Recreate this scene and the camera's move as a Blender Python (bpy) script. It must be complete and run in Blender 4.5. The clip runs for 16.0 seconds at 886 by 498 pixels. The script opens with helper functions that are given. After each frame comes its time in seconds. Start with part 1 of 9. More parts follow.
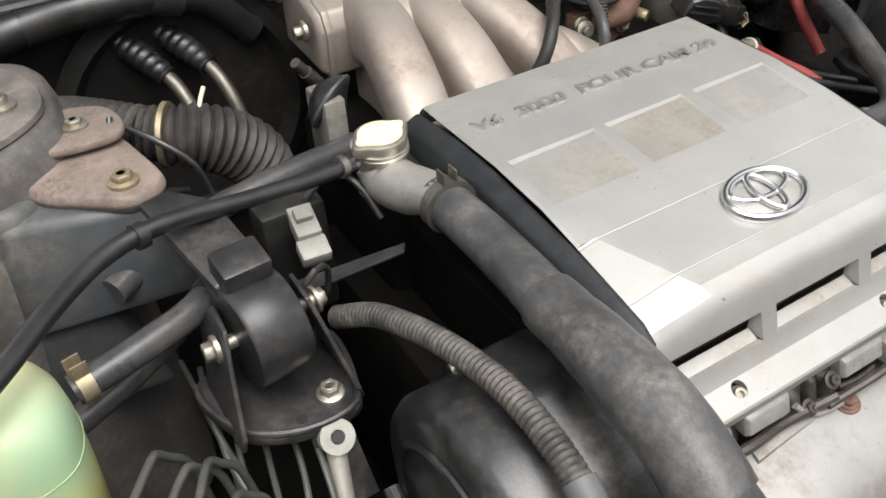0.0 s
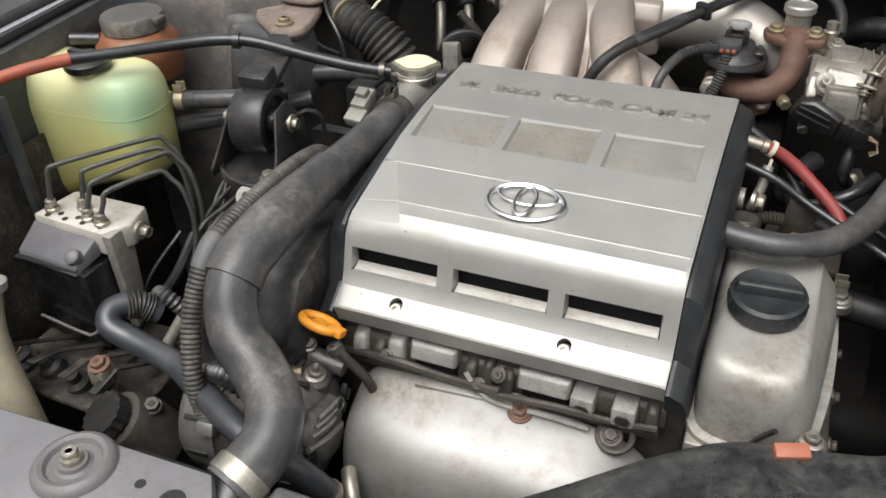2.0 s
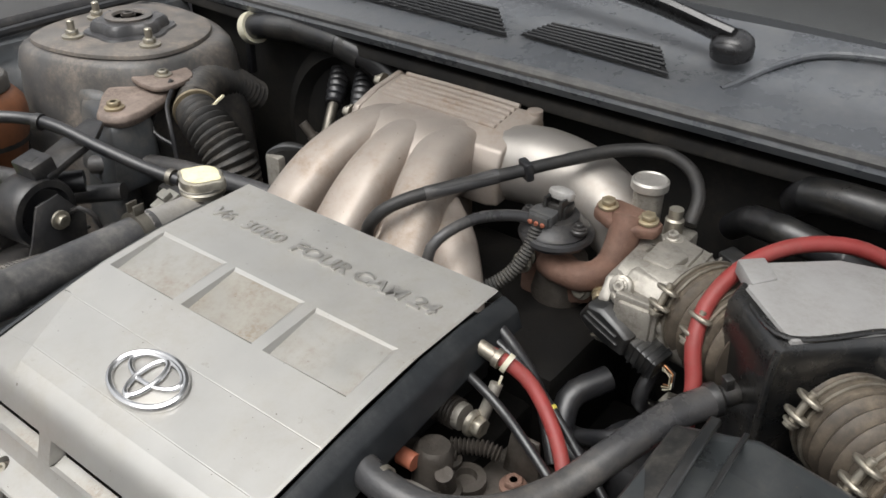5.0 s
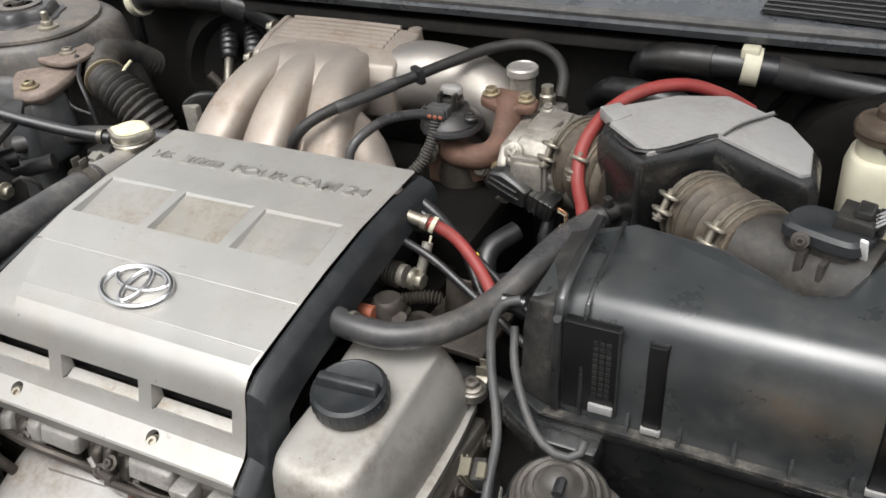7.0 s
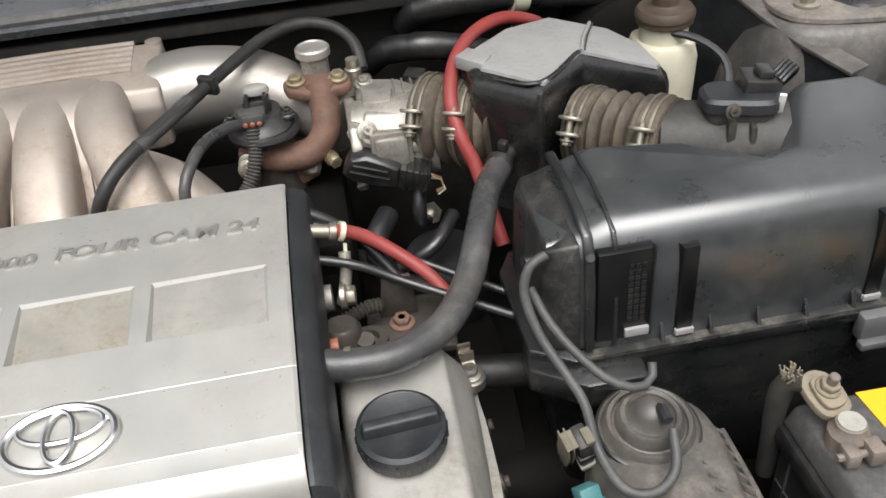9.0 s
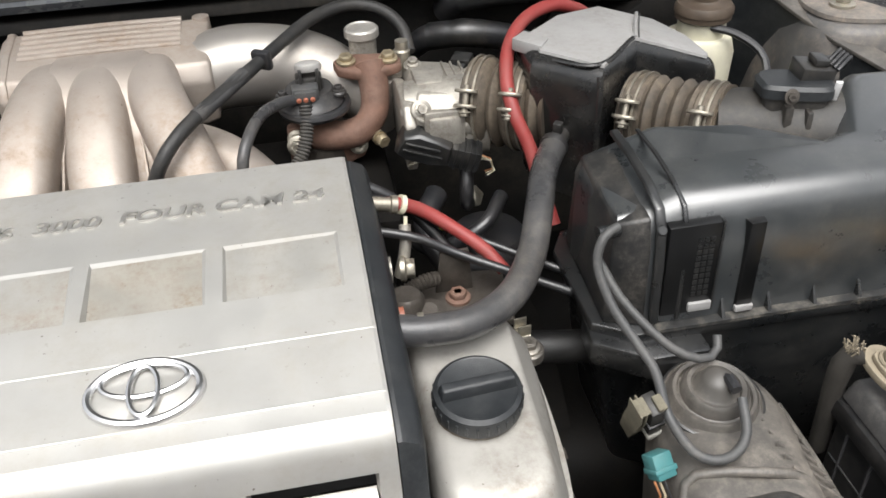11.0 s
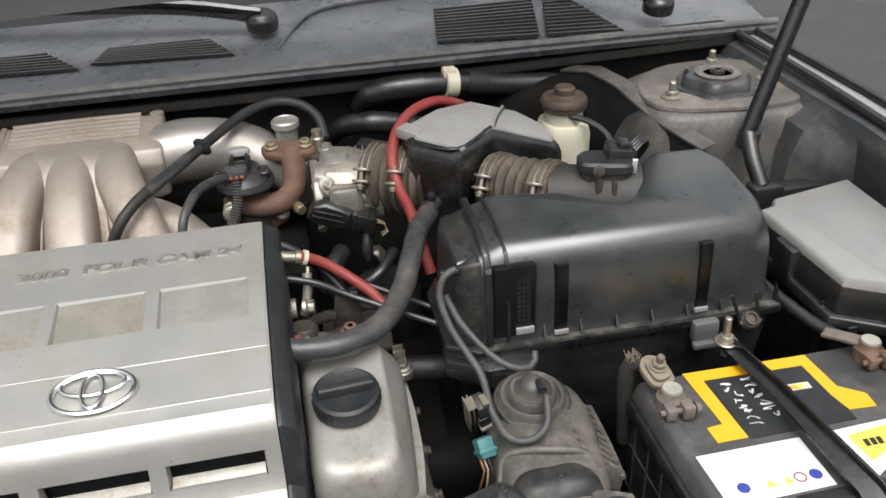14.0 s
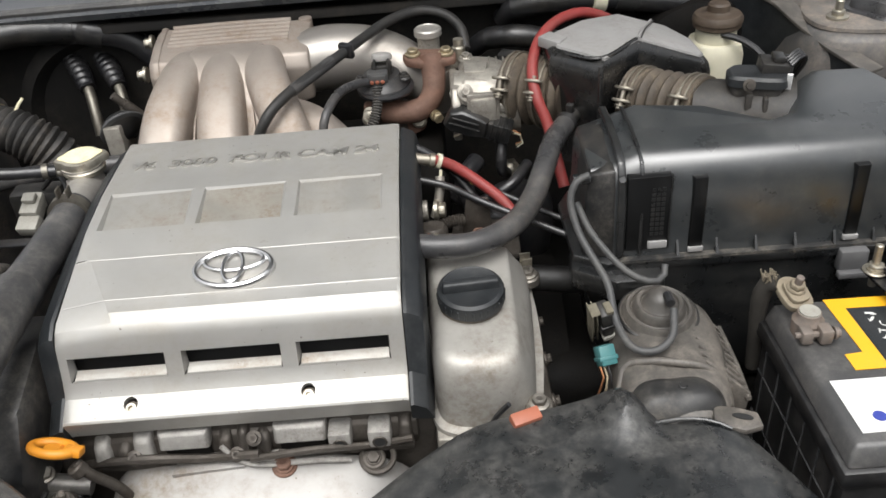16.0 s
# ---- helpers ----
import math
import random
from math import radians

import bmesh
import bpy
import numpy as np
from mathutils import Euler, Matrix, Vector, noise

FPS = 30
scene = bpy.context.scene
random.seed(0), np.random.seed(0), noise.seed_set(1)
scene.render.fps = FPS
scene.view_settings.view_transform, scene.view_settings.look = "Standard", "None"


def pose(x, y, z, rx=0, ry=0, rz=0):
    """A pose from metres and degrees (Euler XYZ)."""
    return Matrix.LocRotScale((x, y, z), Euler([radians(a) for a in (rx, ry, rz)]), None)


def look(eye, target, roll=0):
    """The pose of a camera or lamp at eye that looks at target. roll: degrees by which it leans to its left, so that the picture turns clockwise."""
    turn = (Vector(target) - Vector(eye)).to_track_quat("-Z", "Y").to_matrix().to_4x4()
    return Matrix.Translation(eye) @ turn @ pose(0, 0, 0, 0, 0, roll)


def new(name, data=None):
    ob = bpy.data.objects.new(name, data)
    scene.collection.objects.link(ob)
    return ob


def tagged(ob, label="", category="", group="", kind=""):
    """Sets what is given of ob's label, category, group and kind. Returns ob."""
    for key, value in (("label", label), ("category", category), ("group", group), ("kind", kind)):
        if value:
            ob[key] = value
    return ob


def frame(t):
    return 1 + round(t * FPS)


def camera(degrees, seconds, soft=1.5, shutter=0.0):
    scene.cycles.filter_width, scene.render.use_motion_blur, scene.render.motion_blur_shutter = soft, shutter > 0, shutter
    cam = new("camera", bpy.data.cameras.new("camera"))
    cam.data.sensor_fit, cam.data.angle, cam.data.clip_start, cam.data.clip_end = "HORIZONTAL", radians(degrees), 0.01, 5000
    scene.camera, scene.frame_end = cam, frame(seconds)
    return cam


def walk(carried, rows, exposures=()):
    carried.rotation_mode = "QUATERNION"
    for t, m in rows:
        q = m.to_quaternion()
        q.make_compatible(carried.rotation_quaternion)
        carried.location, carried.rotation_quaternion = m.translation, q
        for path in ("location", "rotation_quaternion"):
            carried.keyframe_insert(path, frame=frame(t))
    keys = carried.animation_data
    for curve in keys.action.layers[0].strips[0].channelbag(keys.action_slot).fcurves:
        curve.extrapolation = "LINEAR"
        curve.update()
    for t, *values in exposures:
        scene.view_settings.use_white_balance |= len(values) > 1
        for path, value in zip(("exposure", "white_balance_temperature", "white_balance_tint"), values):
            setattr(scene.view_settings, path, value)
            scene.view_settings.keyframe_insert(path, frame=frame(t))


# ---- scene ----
cam = camera(55.17, 16.0, soft=1.6)
# Seconds, eye, target and roll.
PATH = [
    (0, (-0.5077, -0.2778, 1.2965), (0.2632, 1.0861, 0.0534), -3.60),
    (0.5, (-0.3869, -0.4320, 1.3378), (0.0126, 1.1004, 0.1162), -1.82),
    (1, (-0.1411, -0.4852, 1.2981), (-0.2200, 1.1078, 0.0914), -0.38),
    (1.5, (0.0216, -0.5837, 1.3302), (-0.3581, 0.9773, 0.1390), -2.65),
    (2, (0.2373, -0.6059, 1.3353), (-0.4302, 0.8846, 0.1808), -2.37),
    (2.5, (0.4788, -0.4380, 1.2846), (-0.5063, 0.8620, 0.1272), -0.36),
    (3, (0.5566, -0.3332, 1.2845), (-0.5591, 0.8266, 0.0970), 0.77),
    (3.5, (0.5682, -0.2535, 1.3108), (-0.5912, 0.8794, 0.1394), 0.45),
    (4, (0.5624, -0.2165, 1.3356), (-0.5407, 1.0294, 0.2262), 1.02),
    (4.2, (0.5545, -0.2077, 1.3468), (-0.5093, 1.1083, 0.2808), 1.64),
    (4.7, (0.5457, -0.2007, 1.3523), (-0.4763, 1.1670, 0.3106), 1.68),
    (5.2, (0.5408, -0.2019, 1.3439), (-0.4639, 1.1586, 0.2764), 0.56),
    (5.7, (0.5398, -0.2078, 1.3309), (-0.4552, 1.1251, 0.2202), -1.06),
    (6.3, (0.5435, -0.2164, 1.3219), (-0.4259, 1.1107, 0.1821), -2.70),
    (6.5, (0.5473, -0.2211, 1.3216), (-0.3969, 1.1238, 0.1815), -3.38),
    (7, (0.6107, -0.3731, 1.3519), (-0.1690, 1.0948, 0.2395), -4.41),
    (7.5, (0.6286, -0.5485, 1.3246), (0.0542, 0.9805, 0.1703), -5.33),
    (8, (0.5376, -0.4829, 1.3204), (0.1363, 1.0776, 0.1356), -7.96),
    (8.5, (0.3850, -0.3733, 1.3229), (0.3045, 1.2332, 0.1344), -7.13),
    (8.7, (0.3130, -0.3673, 1.3257), (0.3821, 1.2357, 0.1317), -6.33),
    (9.2, (0.2400, -0.3587, 1.3310), (0.4569, 1.2272, 0.1319), -5.22),
    (9.7, (0.2064, -0.3520, 1.3360), (0.4820, 1.2245, 0.1366), -4.17),
    (10.2, (0.1932, -0.3511, 1.3362), (0.4750, 1.2274, 0.1408), -3.29),
    (10.8, (0.1779, -0.3634, 1.3237), (0.4467, 1.2251, 0.1385), -2.63),
    (11, (0.1627, -0.3765, 1.3104), (0.4280, 1.2184, 0.1332), -2.40),
    (11.5, (0.0548, -0.4131, 1.3223), (0.3127, 1.1766, 0.1364), 0.40),
    (12, (0.0384, -0.4956, 1.3411), (0.2822, 1.0846, 0.1397), -2.59),
    (12.5, (0.1462, -0.5537, 1.3433), (0.4330, 1.0162, 0.1379), -6.22),
    (13, (0.2189, -0.6177, 1.3469), (0.6431, 0.9282, 0.1510), -6.64),
    (13.5, (0.2205, -0.6029, 1.3728), (0.6845, 0.9856, 0.2496), -6.75),
    (14, (0.2451, -0.6068, 1.4114), (0.5538, 1.0766, 0.3765), -2.65),
    (14.5, (0.2431, -0.6582, 1.3779), (0.2667, 1.0676, 0.3674), -0.82),
    (15, (0.2321, -0.6818, 1.3850), (0.0749, 1.0213, 0.3484), -2.95),
    (15.5, (0.2332, -0.6517, 1.3614), (0.1405, 1.0204, 0.2679), -3.41),
    (16, (0.2436, -0.6328, 1.3689), (0.2272, 1.0228, 0.2468), -4.83),
]
walk(cam, [(t, look(eye, target, roll)) for t, eye, target, roll in PATH],
     [(0.0, 1.76), (0.5, 1.60), (1.0, 1.55), (2.0, 1.46), (3.0, 1.47), (4.0, 1.49), (6.5, 1.55), (7.2, 1.74), (7.8, 1.82), (8.6, 1.77), (10.8, 1.96), (11.4, 1.80), (12.0, 1.62), (13.0, 1.58), (14.0, 1.55), (15.0, 1.42), (16.0, 1.56)])

# ---- light: a bright overcast day under a raised hood ----
world = bpy.data.worlds.new("sky")
scene.world = world
world.use_nodes = True
wt = world.node_tree
sky = wt.nodes.new("ShaderNodeTexSky")
sky.sky_type, sky.sun_disc = "NISHITA", False
sky.sun_elevation, sky.sun_rotation = radians(67), radians(185)
sky.dust_density = 7.0
grey = wt.nodes.new("ShaderNodeHueSaturation")
grey.inputs["Saturation"].default_value = 0.06
wt.links.new(sky.outputs["Color"], grey.inputs["Color"])
cloud = wt.nodes.new("ShaderNodeMix")
cloud.data_type = "RGBA"
cloud.inputs[0].default_value = 0.35
cloud.inputs[7].default_value = (3.05, 3.16, 3.42, 1)
wt.links.new(grey.outputs["Color"], cloud.inputs[6])
wt.links.new(cloud.outputs[2], wt.nodes["Background"].inputs["Color"])
wt.nodes["Background"].inputs["Strength"].default_value = 0.075
sun = new("sun", bpy.data.lights.new("sun", "SUN"))
sun.data.energy, sun.data.angle, sun.data.color = 0.75, radians(52), (1.0, 0.972, 0.935)
sun.matrix_world = look((-0.10, -1.18, 3.58), (0, 0, 0.8))


# ---- materials ----
def mat(name, color, rough=0.5, metal=0.0, var=0.12, scale=30.0, dust=None, amount=0.35, dscale=14.0, bump=0.15, bscale=350.0,
        rvar=0.12, coat=0.0, sub=0.0, spec=0.5, specks=0.0):
    """A worn surface: a base colour that varies, dust in patches, and fine relief."""
    m = bpy.data.materials.new(name)
    m.use_nodes = True
    nt = m.node_tree
    p = nt.nodes["Principled BSDF"]
    geo = nt.nodes.new("ShaderNodeNewGeometry")

    def noise_at(s, detail=8.0, roughness=0.66):
        n = nt.nodes.new("ShaderNodeTexNoise")
        n.inputs["Scale"].default_value, n.inputs["Detail"].default_value, n.inputs["Roughness"].default_value = s, detail, roughness
        nt.links.new(geo.outputs["Position"], n.inputs["Vector"])
        return n.outputs["Fac"]

    def ramp(fac, a, b, lo, hi):
        r = nt.nodes.new("ShaderNodeMapRange")
        r.inputs["From Min"].default_value, r.inputs["From Max"].default_value = a, b
        r.inputs["To Min"].default_value, r.inputs["To Max"].default_value = lo, hi
        nt.links.new(fac, r.inputs["Value"])
        return r.outputs["Result"]

    def mix(fac, a, b):
        n = nt.nodes.new("ShaderNodeMix")
        n.data_type = "RGBA"
        for key, v in (("A", a), ("B", b)):
            sock = [s for s in n.inputs if s.name == key and s.type == "RGBA"][0]
            if isinstance(v, tuple):
                sock.default_value = (*v, 1)
            else:
                nt.links.new(v, sock)
        nt.links.new(fac, n.inputs[0])
        return [s for s in n.outputs if s.type == "RGBA"][0]

    grain = noise_at(scale)
    col = mix(ramp(grain, 0.3, 0.7, 0, 1), tuple(c * (1 - var) for c in color), tuple(min(1, c * (1 + var)) for c in color))
    rough_out = ramp(grain, 0.3, 0.7, max(0.03, rough - rvar / 2), min(1, rough + rvar / 2))
    if dust:
        patch = ramp(noise_at(dscale, 8, 0.7), 0.42, 0.70, 0, 1)
        speck = ramp(noise_at(dscale * 9, 6, 0.75), 0.40, 0.62, 0.25, 1)
        both = nt.nodes.new("ShaderNodeMath")
        both.operation = "MULTIPLY"
        nt.links.new(patch, both.inputs[0])
        nt.links.new(speck, both.inputs[1])
        fac = ramp(both.outputs[0], 0, 1, 0, amount)
        col = mix(fac, col, dust)
        add = nt.nodes.new("ShaderNodeMath")
        add.operation = "MULTIPLY_ADD"
        add.use_clamp = True
        nt.links.new(fac, add.inputs[0])
        add.inputs[1].default_value = 0.3
        nt.links.new(rough_out, add.inputs[2])
        rough_out = add.outputs[0]
    if specks:
        col = mix(ramp(noise_at(230, 2, 0.5), 0.735, 0.765, 0, specks), col, (0.10, 0.08, 0.06))
        col = mix(ramp(noise_at(60, 4, 0.7), 0.66, 0.74, 0, specks * 0.45), col, (0.20, 0.16, 0.11))
    nt.links.new(col, p.inputs["Base Color"])
    nt.links.new(rough_out, p.inputs["Roughness"])
    p.inputs["Metallic"].default_value = metal
    p.inputs["Coat Weight"].default_value, p.inputs["Coat Roughness"].default_value = coat, 0.3
    p.inputs["Specular IOR Level"].default_value = spec
    if sub:
        p.inputs["Subsurface Weight"].default_value = sub
        p.inputs["Subsurface Radius"].default_value = (0.03, 0.03, 0.02)
    if bump:
        b = nt.nodes.new("ShaderNodeBump")
        b.inputs["Strength"].default_value, b.inputs["Distance"].default_value = bump, 0.001
        nt.links.new(noise_at(bscale, 3), b.inputs["Height"])
        nt.links.new(b.outputs["Normal"], p.inputs["Normal"])
    return m


TAN, BROWN = (0.33, 0.28, 0.22), (0.12, 0.09, 0.065)
SILVER = mat("silver_paint", (0.44, 0.433, 0.412), 0.46, 0.55, 0.04, 25, (0.34, 0.29, 0.22), 0.5, 7, 0.06, 900, coat=0.08, specks=0.75)
STAINED = mat("stained_silver_paint", (0.43, 0.42, 0.392), 0.44, 0.65, 0.06, 25, (0.27, 0.205, 0.14), 0.85, 13, 0.06, 900, coat=0.1, specks=0.8)
BROWNED = mat("brown_stained_silver", (0.41, 0.39, 0.35), 0.44, 0.62, 0.06, 25, (0.24, 0.18, 0.115), 0.9, 19, 0.06, 900, coat=0.1, specks=0.8)
LETTER = mat("worn_raised_letters", (0.52, 0.51, 0.485), 0.38, 0.78, 0.08, 60, (0.24, 0.21, 0.17), 0.5, 40, 0.1, 900)
TRIM = mat("black_trim_plastic", (0.017, 0.0195, 0.022), 0.40, 0, 0.2, 60, (0.22, 0.21, 0.19), 0.12, 30, 0.3, 900)
PLASTIC = mat("black_plastic", (0.011, 0.0115, 0.012), 0.33, 0, 0.25, 30, TAN, 0.12, 22, 0.15, 700, 0.15, spec=0.8, specks=0.5)
DUSTY = mat("dusty_black_plastic", (0.014, 0.014, 0.0145), 0.42, 0, 0.25, 30, (0.22, 0.20, 0.175), 0.42, 13, 0.2, 500)
GREYTOP = mat("pale_grey_plastic", (0.29, 0.285, 0.28), 0.5, 0, 0.10, 20, (0.20, 0.188, 0.17), 0.7, 18, 0.2, 500)
RUBBER = mat("rubber_hose", (0.046, 0.046, 0.048), 0.29, 0, 0.3, 14, (0.24, 0.215, 0.185), 0.5, 9, 0.3, 400)
RUBBER2 = mat("smooth_rubber", (0.014, 0.0145, 0.0165), 0.34, 0, 0.2, 50, (0.15, 0.13, 0.11), 0.18, 24, 0.2, 400, spec=0.8)
BOOT = mat("brown_dusty_rubber", (0.058, 0.047, 0.036), 0.55, 0, 0.3, 40, (0.28, 0.225, 0.16), 0.75, 14, 0.3, 400)
CAST = mat("cast_aluminium_dusty", (0.39, 0.343, 0.303), 0.48, 0.45, 0.08, 18, (0.27, 0.198, 0.142), 0.95, 8, 0.3, 600, specks=0.7)
CASTBARE = mat("bare_cast_aluminium", (0.42, 0.395, 0.35), 0.42, 0.6, 0.2, 40, (0.09, 0.07, 0.052), 0.8, 30, 0.5, 450)
ALU = mat("valve_cover_paint", (0.425, 0.41, 0.38), 0.46, 0.45, 0.08, 25, (0.16, 0.125, 0.085), 0.85, 9, 0.12, 700, specks=0.7)
SHIELD = mat("stamped_shield", (0.37, 0.36, 0.345), 0.48, 0.5, 0.10, 20, (0.21, 0.165, 0.12), 0.85, 11, 0.14, 200, specks=0.8)
DARKCAST = mat("oily_cast_metal", (0.09, 0.08, 0.07), 0.48, 0.5, 0.35, 35, (0.05, 0.038, 0.027), 0.8, 22, 0.5, 300)
RUST = mat("rusty_iron", (0.15, 0.082, 0.058), 0.7, 0.1, 0.35, 45, (0.27, 0.185, 0.145), 0.6, 22, 0.6, 300)
STEEL = mat("zinc_steel", (0.48, 0.45, 0.38), 0.38, 0.85, 0.15, 80, (0.18, 0.135, 0.085), 0.65, 60, 0.2, 700)
OILSTEEL = mat("tarnished_clip_steel", (0.22, 0.205, 0.175), 0.42, 0.8, 0.15, 80, (0.10, 0.08, 0.06), 0.6, 50, 0.2, 700)
OXIDE2 = mat("dirty_wire_cover", (0.30, 0.25, 0.17), 0.5, 0, 0.2, 60, None, 0, 1, 0.0)
BRASS = mat("yellow_zinc", (0.40, 0.335, 0.225), 0.45, 0.7, 0.15, 90, (0.22, 0.15, 0.09), 0.5, 70, 0.2, 700)
CHROME = mat("chrome", (0.70, 0.70, 0.70), 0.20, 1.0, 0.03, 30, None, 0, 1, 0.0, 100, 0.05)
RED = mat("red_rubber", (0.26, 0.035, 0.032), 0.5, 0, 0.15, 40, (0.20, 0.11, 0.09), 0.5, 30, 0.15, 500)
BLACKPAINT = mat("black_enamel", (0.019, 0.019, 0.0205), 0.32, 0, 0.2, 40, (0.19, 0.17, 0.145), 0.38, 15, 0.15, 500)
INNER = mat("inner_body_paint", (0.052, 0.057, 0.062), 0.40, 0, 0.35, 9, (0.20, 0.175, 0.145), 0.65, 8, 0.2, 400)
TOWER = mat("dusty_strut_steel", (0.13, 0.12, 0.11), 0.5, 0.05, 0.35, 22, (0.35, 0.29, 0.235), 0.95, 16, 0.5, 300, specks=0.7)
ELBOW = mat("wiped_cast_aluminium", (0.40, 0.375, 0.345), 0.42, 0.65, 0.08, 18, (0.27, 0.21, 0.155), 0.6, 9, 0.2, 600)
BODY = mat("grey_body_paint", (0.30, 0.31, 0.31), 0.32, 0.3, 0.08, 20, (0.30, 0.29, 0.27), 0.3, 6, 0.03, 400, 0.1, 0.6)
COWLP = mat("cowl_plastic", (0.10, 0.107, 0.117), 0.27, 0, 0.14, 20, (0.27, 0.265, 0.255), 0.55, 9, 0.2, 700, spec=0.7)
# Near-black: the deep bay's shade is put into this colour, with some grime.
SHADEBLACK = mat("shade_black_grimy_casting", (0.005, 0.0047, 0.0044), 0.65, 0, 0.4, 30, (0.022, 0.018, 0.014), 0.5, 18, 0.4, 200, spec=0.15)
DARK = mat("grimy_dark_metal", (0.018, 0.0165, 0.015), 0.5, 0, 0.35, 30, (0.18, 0.15, 0.12), 0.7, 18, 0.4, 200, spec=0.25)
FIREWALL = mat("dark_bulkhead", (0.012, 0.0115, 0.011), 0.7, 0, 0.3, 12, (0.07, 0.06, 0.046), 0.45, 9, 0.3, 200, spec=0.2)
BEIGE = mat("beige_plastic", (0.22, 0.197, 0.145), 0.55, 0, 0.15, 40, (0.085, 0.068, 0.048), 0.85, 28, 0.2, 500)
GREYCON = mat("grey_connector_plastic", (0.36, 0.35, 0.31), 0.5, 0, 0.1, 50, (0.14, 0.12, 0.10), 0.5, 30, 0.15, 500)
TEAL = mat("teal_plastic", (0.045, 0.17, 0.175), 0.45, 0, 0.12, 60, (0.15, 0.2, 0.18), 0.4, 40, 0.1, 500)
ORANGE = mat("orange_plastic", (0.74, 0.29, 0.025), 0.4, 0, 0.08, 60, (0.30, 0.14, 0.04), 0.35, 60, 0.1, 500)
REDPLUG = mat("orange_red_plastic", (0.36, 0.12, 0.07), 0.45, 0, 0.1, 50, (0.2, 0.09, 0.05), 0.3, 30, 0.1, 500)
CREAM = mat("cream_plastic", (0.62, 0.59, 0.46), 0.42, 0, 0.08, 25, (0.30, 0.26, 0.17), 0.35, 14, 0.1, 400, sub=0.15)
AMBER = mat("amber_plastic", (0.23, 0.09, 0.042), 0.40, 0, 0.2, 25, (0.10, 0.06, 0.04), 0.75, 14, 0.1, 400)
WHITE = mat("white_paper_label", (0.80, 0.80, 0.79), 0.35, 0, 0.03, 40, (0.52, 0.48, 0.42), 0.3, 40, 0.0)
YELLOW = mat("yellow_label", (0.76, 0.64, 0.10), 0.38, 0, 0.04, 40, (0.5, 0.42, 0.2), 0.2, 60, 0.0)
AMBERLABEL = mat("orange_yellow_label", (0.82, 0.43, 0.015), 0.38, 0, 0.04, 40, (0.45, 0.3, 0.1), 0.25, 40, 0.0)
BLUE = mat("blue_ink", (0.04, 0.06, 0.32), 0.4, 0, 0.05, 40, None, 0, 1, 0.0)
# One black for print and wires, and for painted shade in holes and slots.
INKSHADE = mat("black_ink_and_shade", (0.02, 0.02, 0.02), 0.5, 0, 0.05, 40, None, 0, 1, 0.0)
CHALK = mat("white_marker", (0.72, 0.72, 0.70), 0.6, 0, 0.1, 90, None, 0, 1, 0.0)
BATCASE = mat("battery_case", (0.009, 0.0092, 0.0098), 0.34, 0, 0.15, 30, (0.16, 0.15, 0.14), 0.4, 16, 0.2, 600, spec=0.8)
BATRIB = mat("rubbed_case_rib", (0.045, 0.046, 0.048), 0.4, 0, 0.2, 40, (0.16, 0.15, 0.14), 0.5, 30, 0.1, 600)
COPPER = mat("copper_wire", (0.55, 0.25, 0.12), 0.4, 0.8, 0.1, 90, None, 0, 1, 0.0)
ASPHALT = mat("asphalt", (0.05, 0.05, 0.05), 0.85, 0, 0.25, 3, (0.09, 0.085, 0.08), 0.4, 0.7, 0.6, 90)
GREYRUB = mat("weathered_grey_rubber", (0.055, 0.056, 0.057), 0.5, 0, 0.15, 50, (0.20, 0.185, 0.16), 0.4, 25, 0.15, 400)
LOOM = mat("braided_sleeve", (0.018, 0.018, 0.018), 0.5, 0, 0.2, 70, (0.11, 0.095, 0.08), 0.35, 25, 0.3, 900)
SCOOP = mat("scuffed_black_plastic", (0.013, 0.0145, 0.0155), 0.30, 0, 0.3, 30, (0.22, 0.21, 0.195), 0.5, 17, 0.2, 500, 0.25, spec=0.9, specks=0.5)
CANIS = mat("dust_caked_plastic", (0.066, 0.061, 0.055), 0.45, 0, 0.22, 24, (0.30, 0.265, 0.225), 0.75, 11, 0.15, 500, spec=0.6, specks=0.4)
RSUP = mat("grey_support_paint", (0.175, 0.17, 0.18), 0.36, 0, 0.12, 18, (0.085, 0.072, 0.06), 0.7, 11, 0.15, 400, spec=0.7, specks=0.6)
NECK = mat("clean_cast_aluminium", (0.52, 0.50, 0.465), 0.4, 0.6, 0.1, 40, (0.2, 0.165, 0.13), 0.5, 30, 0.4, 500)
TCOVER = mat("grey_dusted_cover", (0.014, 0.0145, 0.016), 0.33, 0, 0.2, 30, (0.24, 0.22, 0.19), 0.5, 12, 0.2, 500, spec=0.8, specks=0.5)
RIBDUST = mat("brown_dusted_duct", (0.026, 0.025, 0.024), 0.55, 0, 0.2, 40, (0.19, 0.16, 0.125), 0.7, 14, 0.3, 400)
STAMPED = mat("rusting_dusty_steel", (0.25, 0.197, 0.166), 0.55, 0.1, 0.3, 26, (0.065, 0.048, 0.038), 0.9, 24, 0.6, 200, specks=0.7)
PIPECREAM = mat("weathered_cream_pipe", (0.44, 0.39, 0.28), 0.5, 0, 0.1, 25, (0.22, 0.18, 0.12), 0.6, 14, 0.15, 400)
FUSELID = mat("faded_lid_plastic", (0.27, 0.267, 0.263), 0.45, 0, 0.12, 20, (0.30, 0.285, 0.26), 0.6, 22, 0.15, 500)
BLOCKERGREY = mat("sky_blocker_grey", (0.30, 0.29, 0.27), 0.85, 0, 0.1, 2, (0.2, 0.19, 0.17), 0.4, 0.6, 0.3, 40)


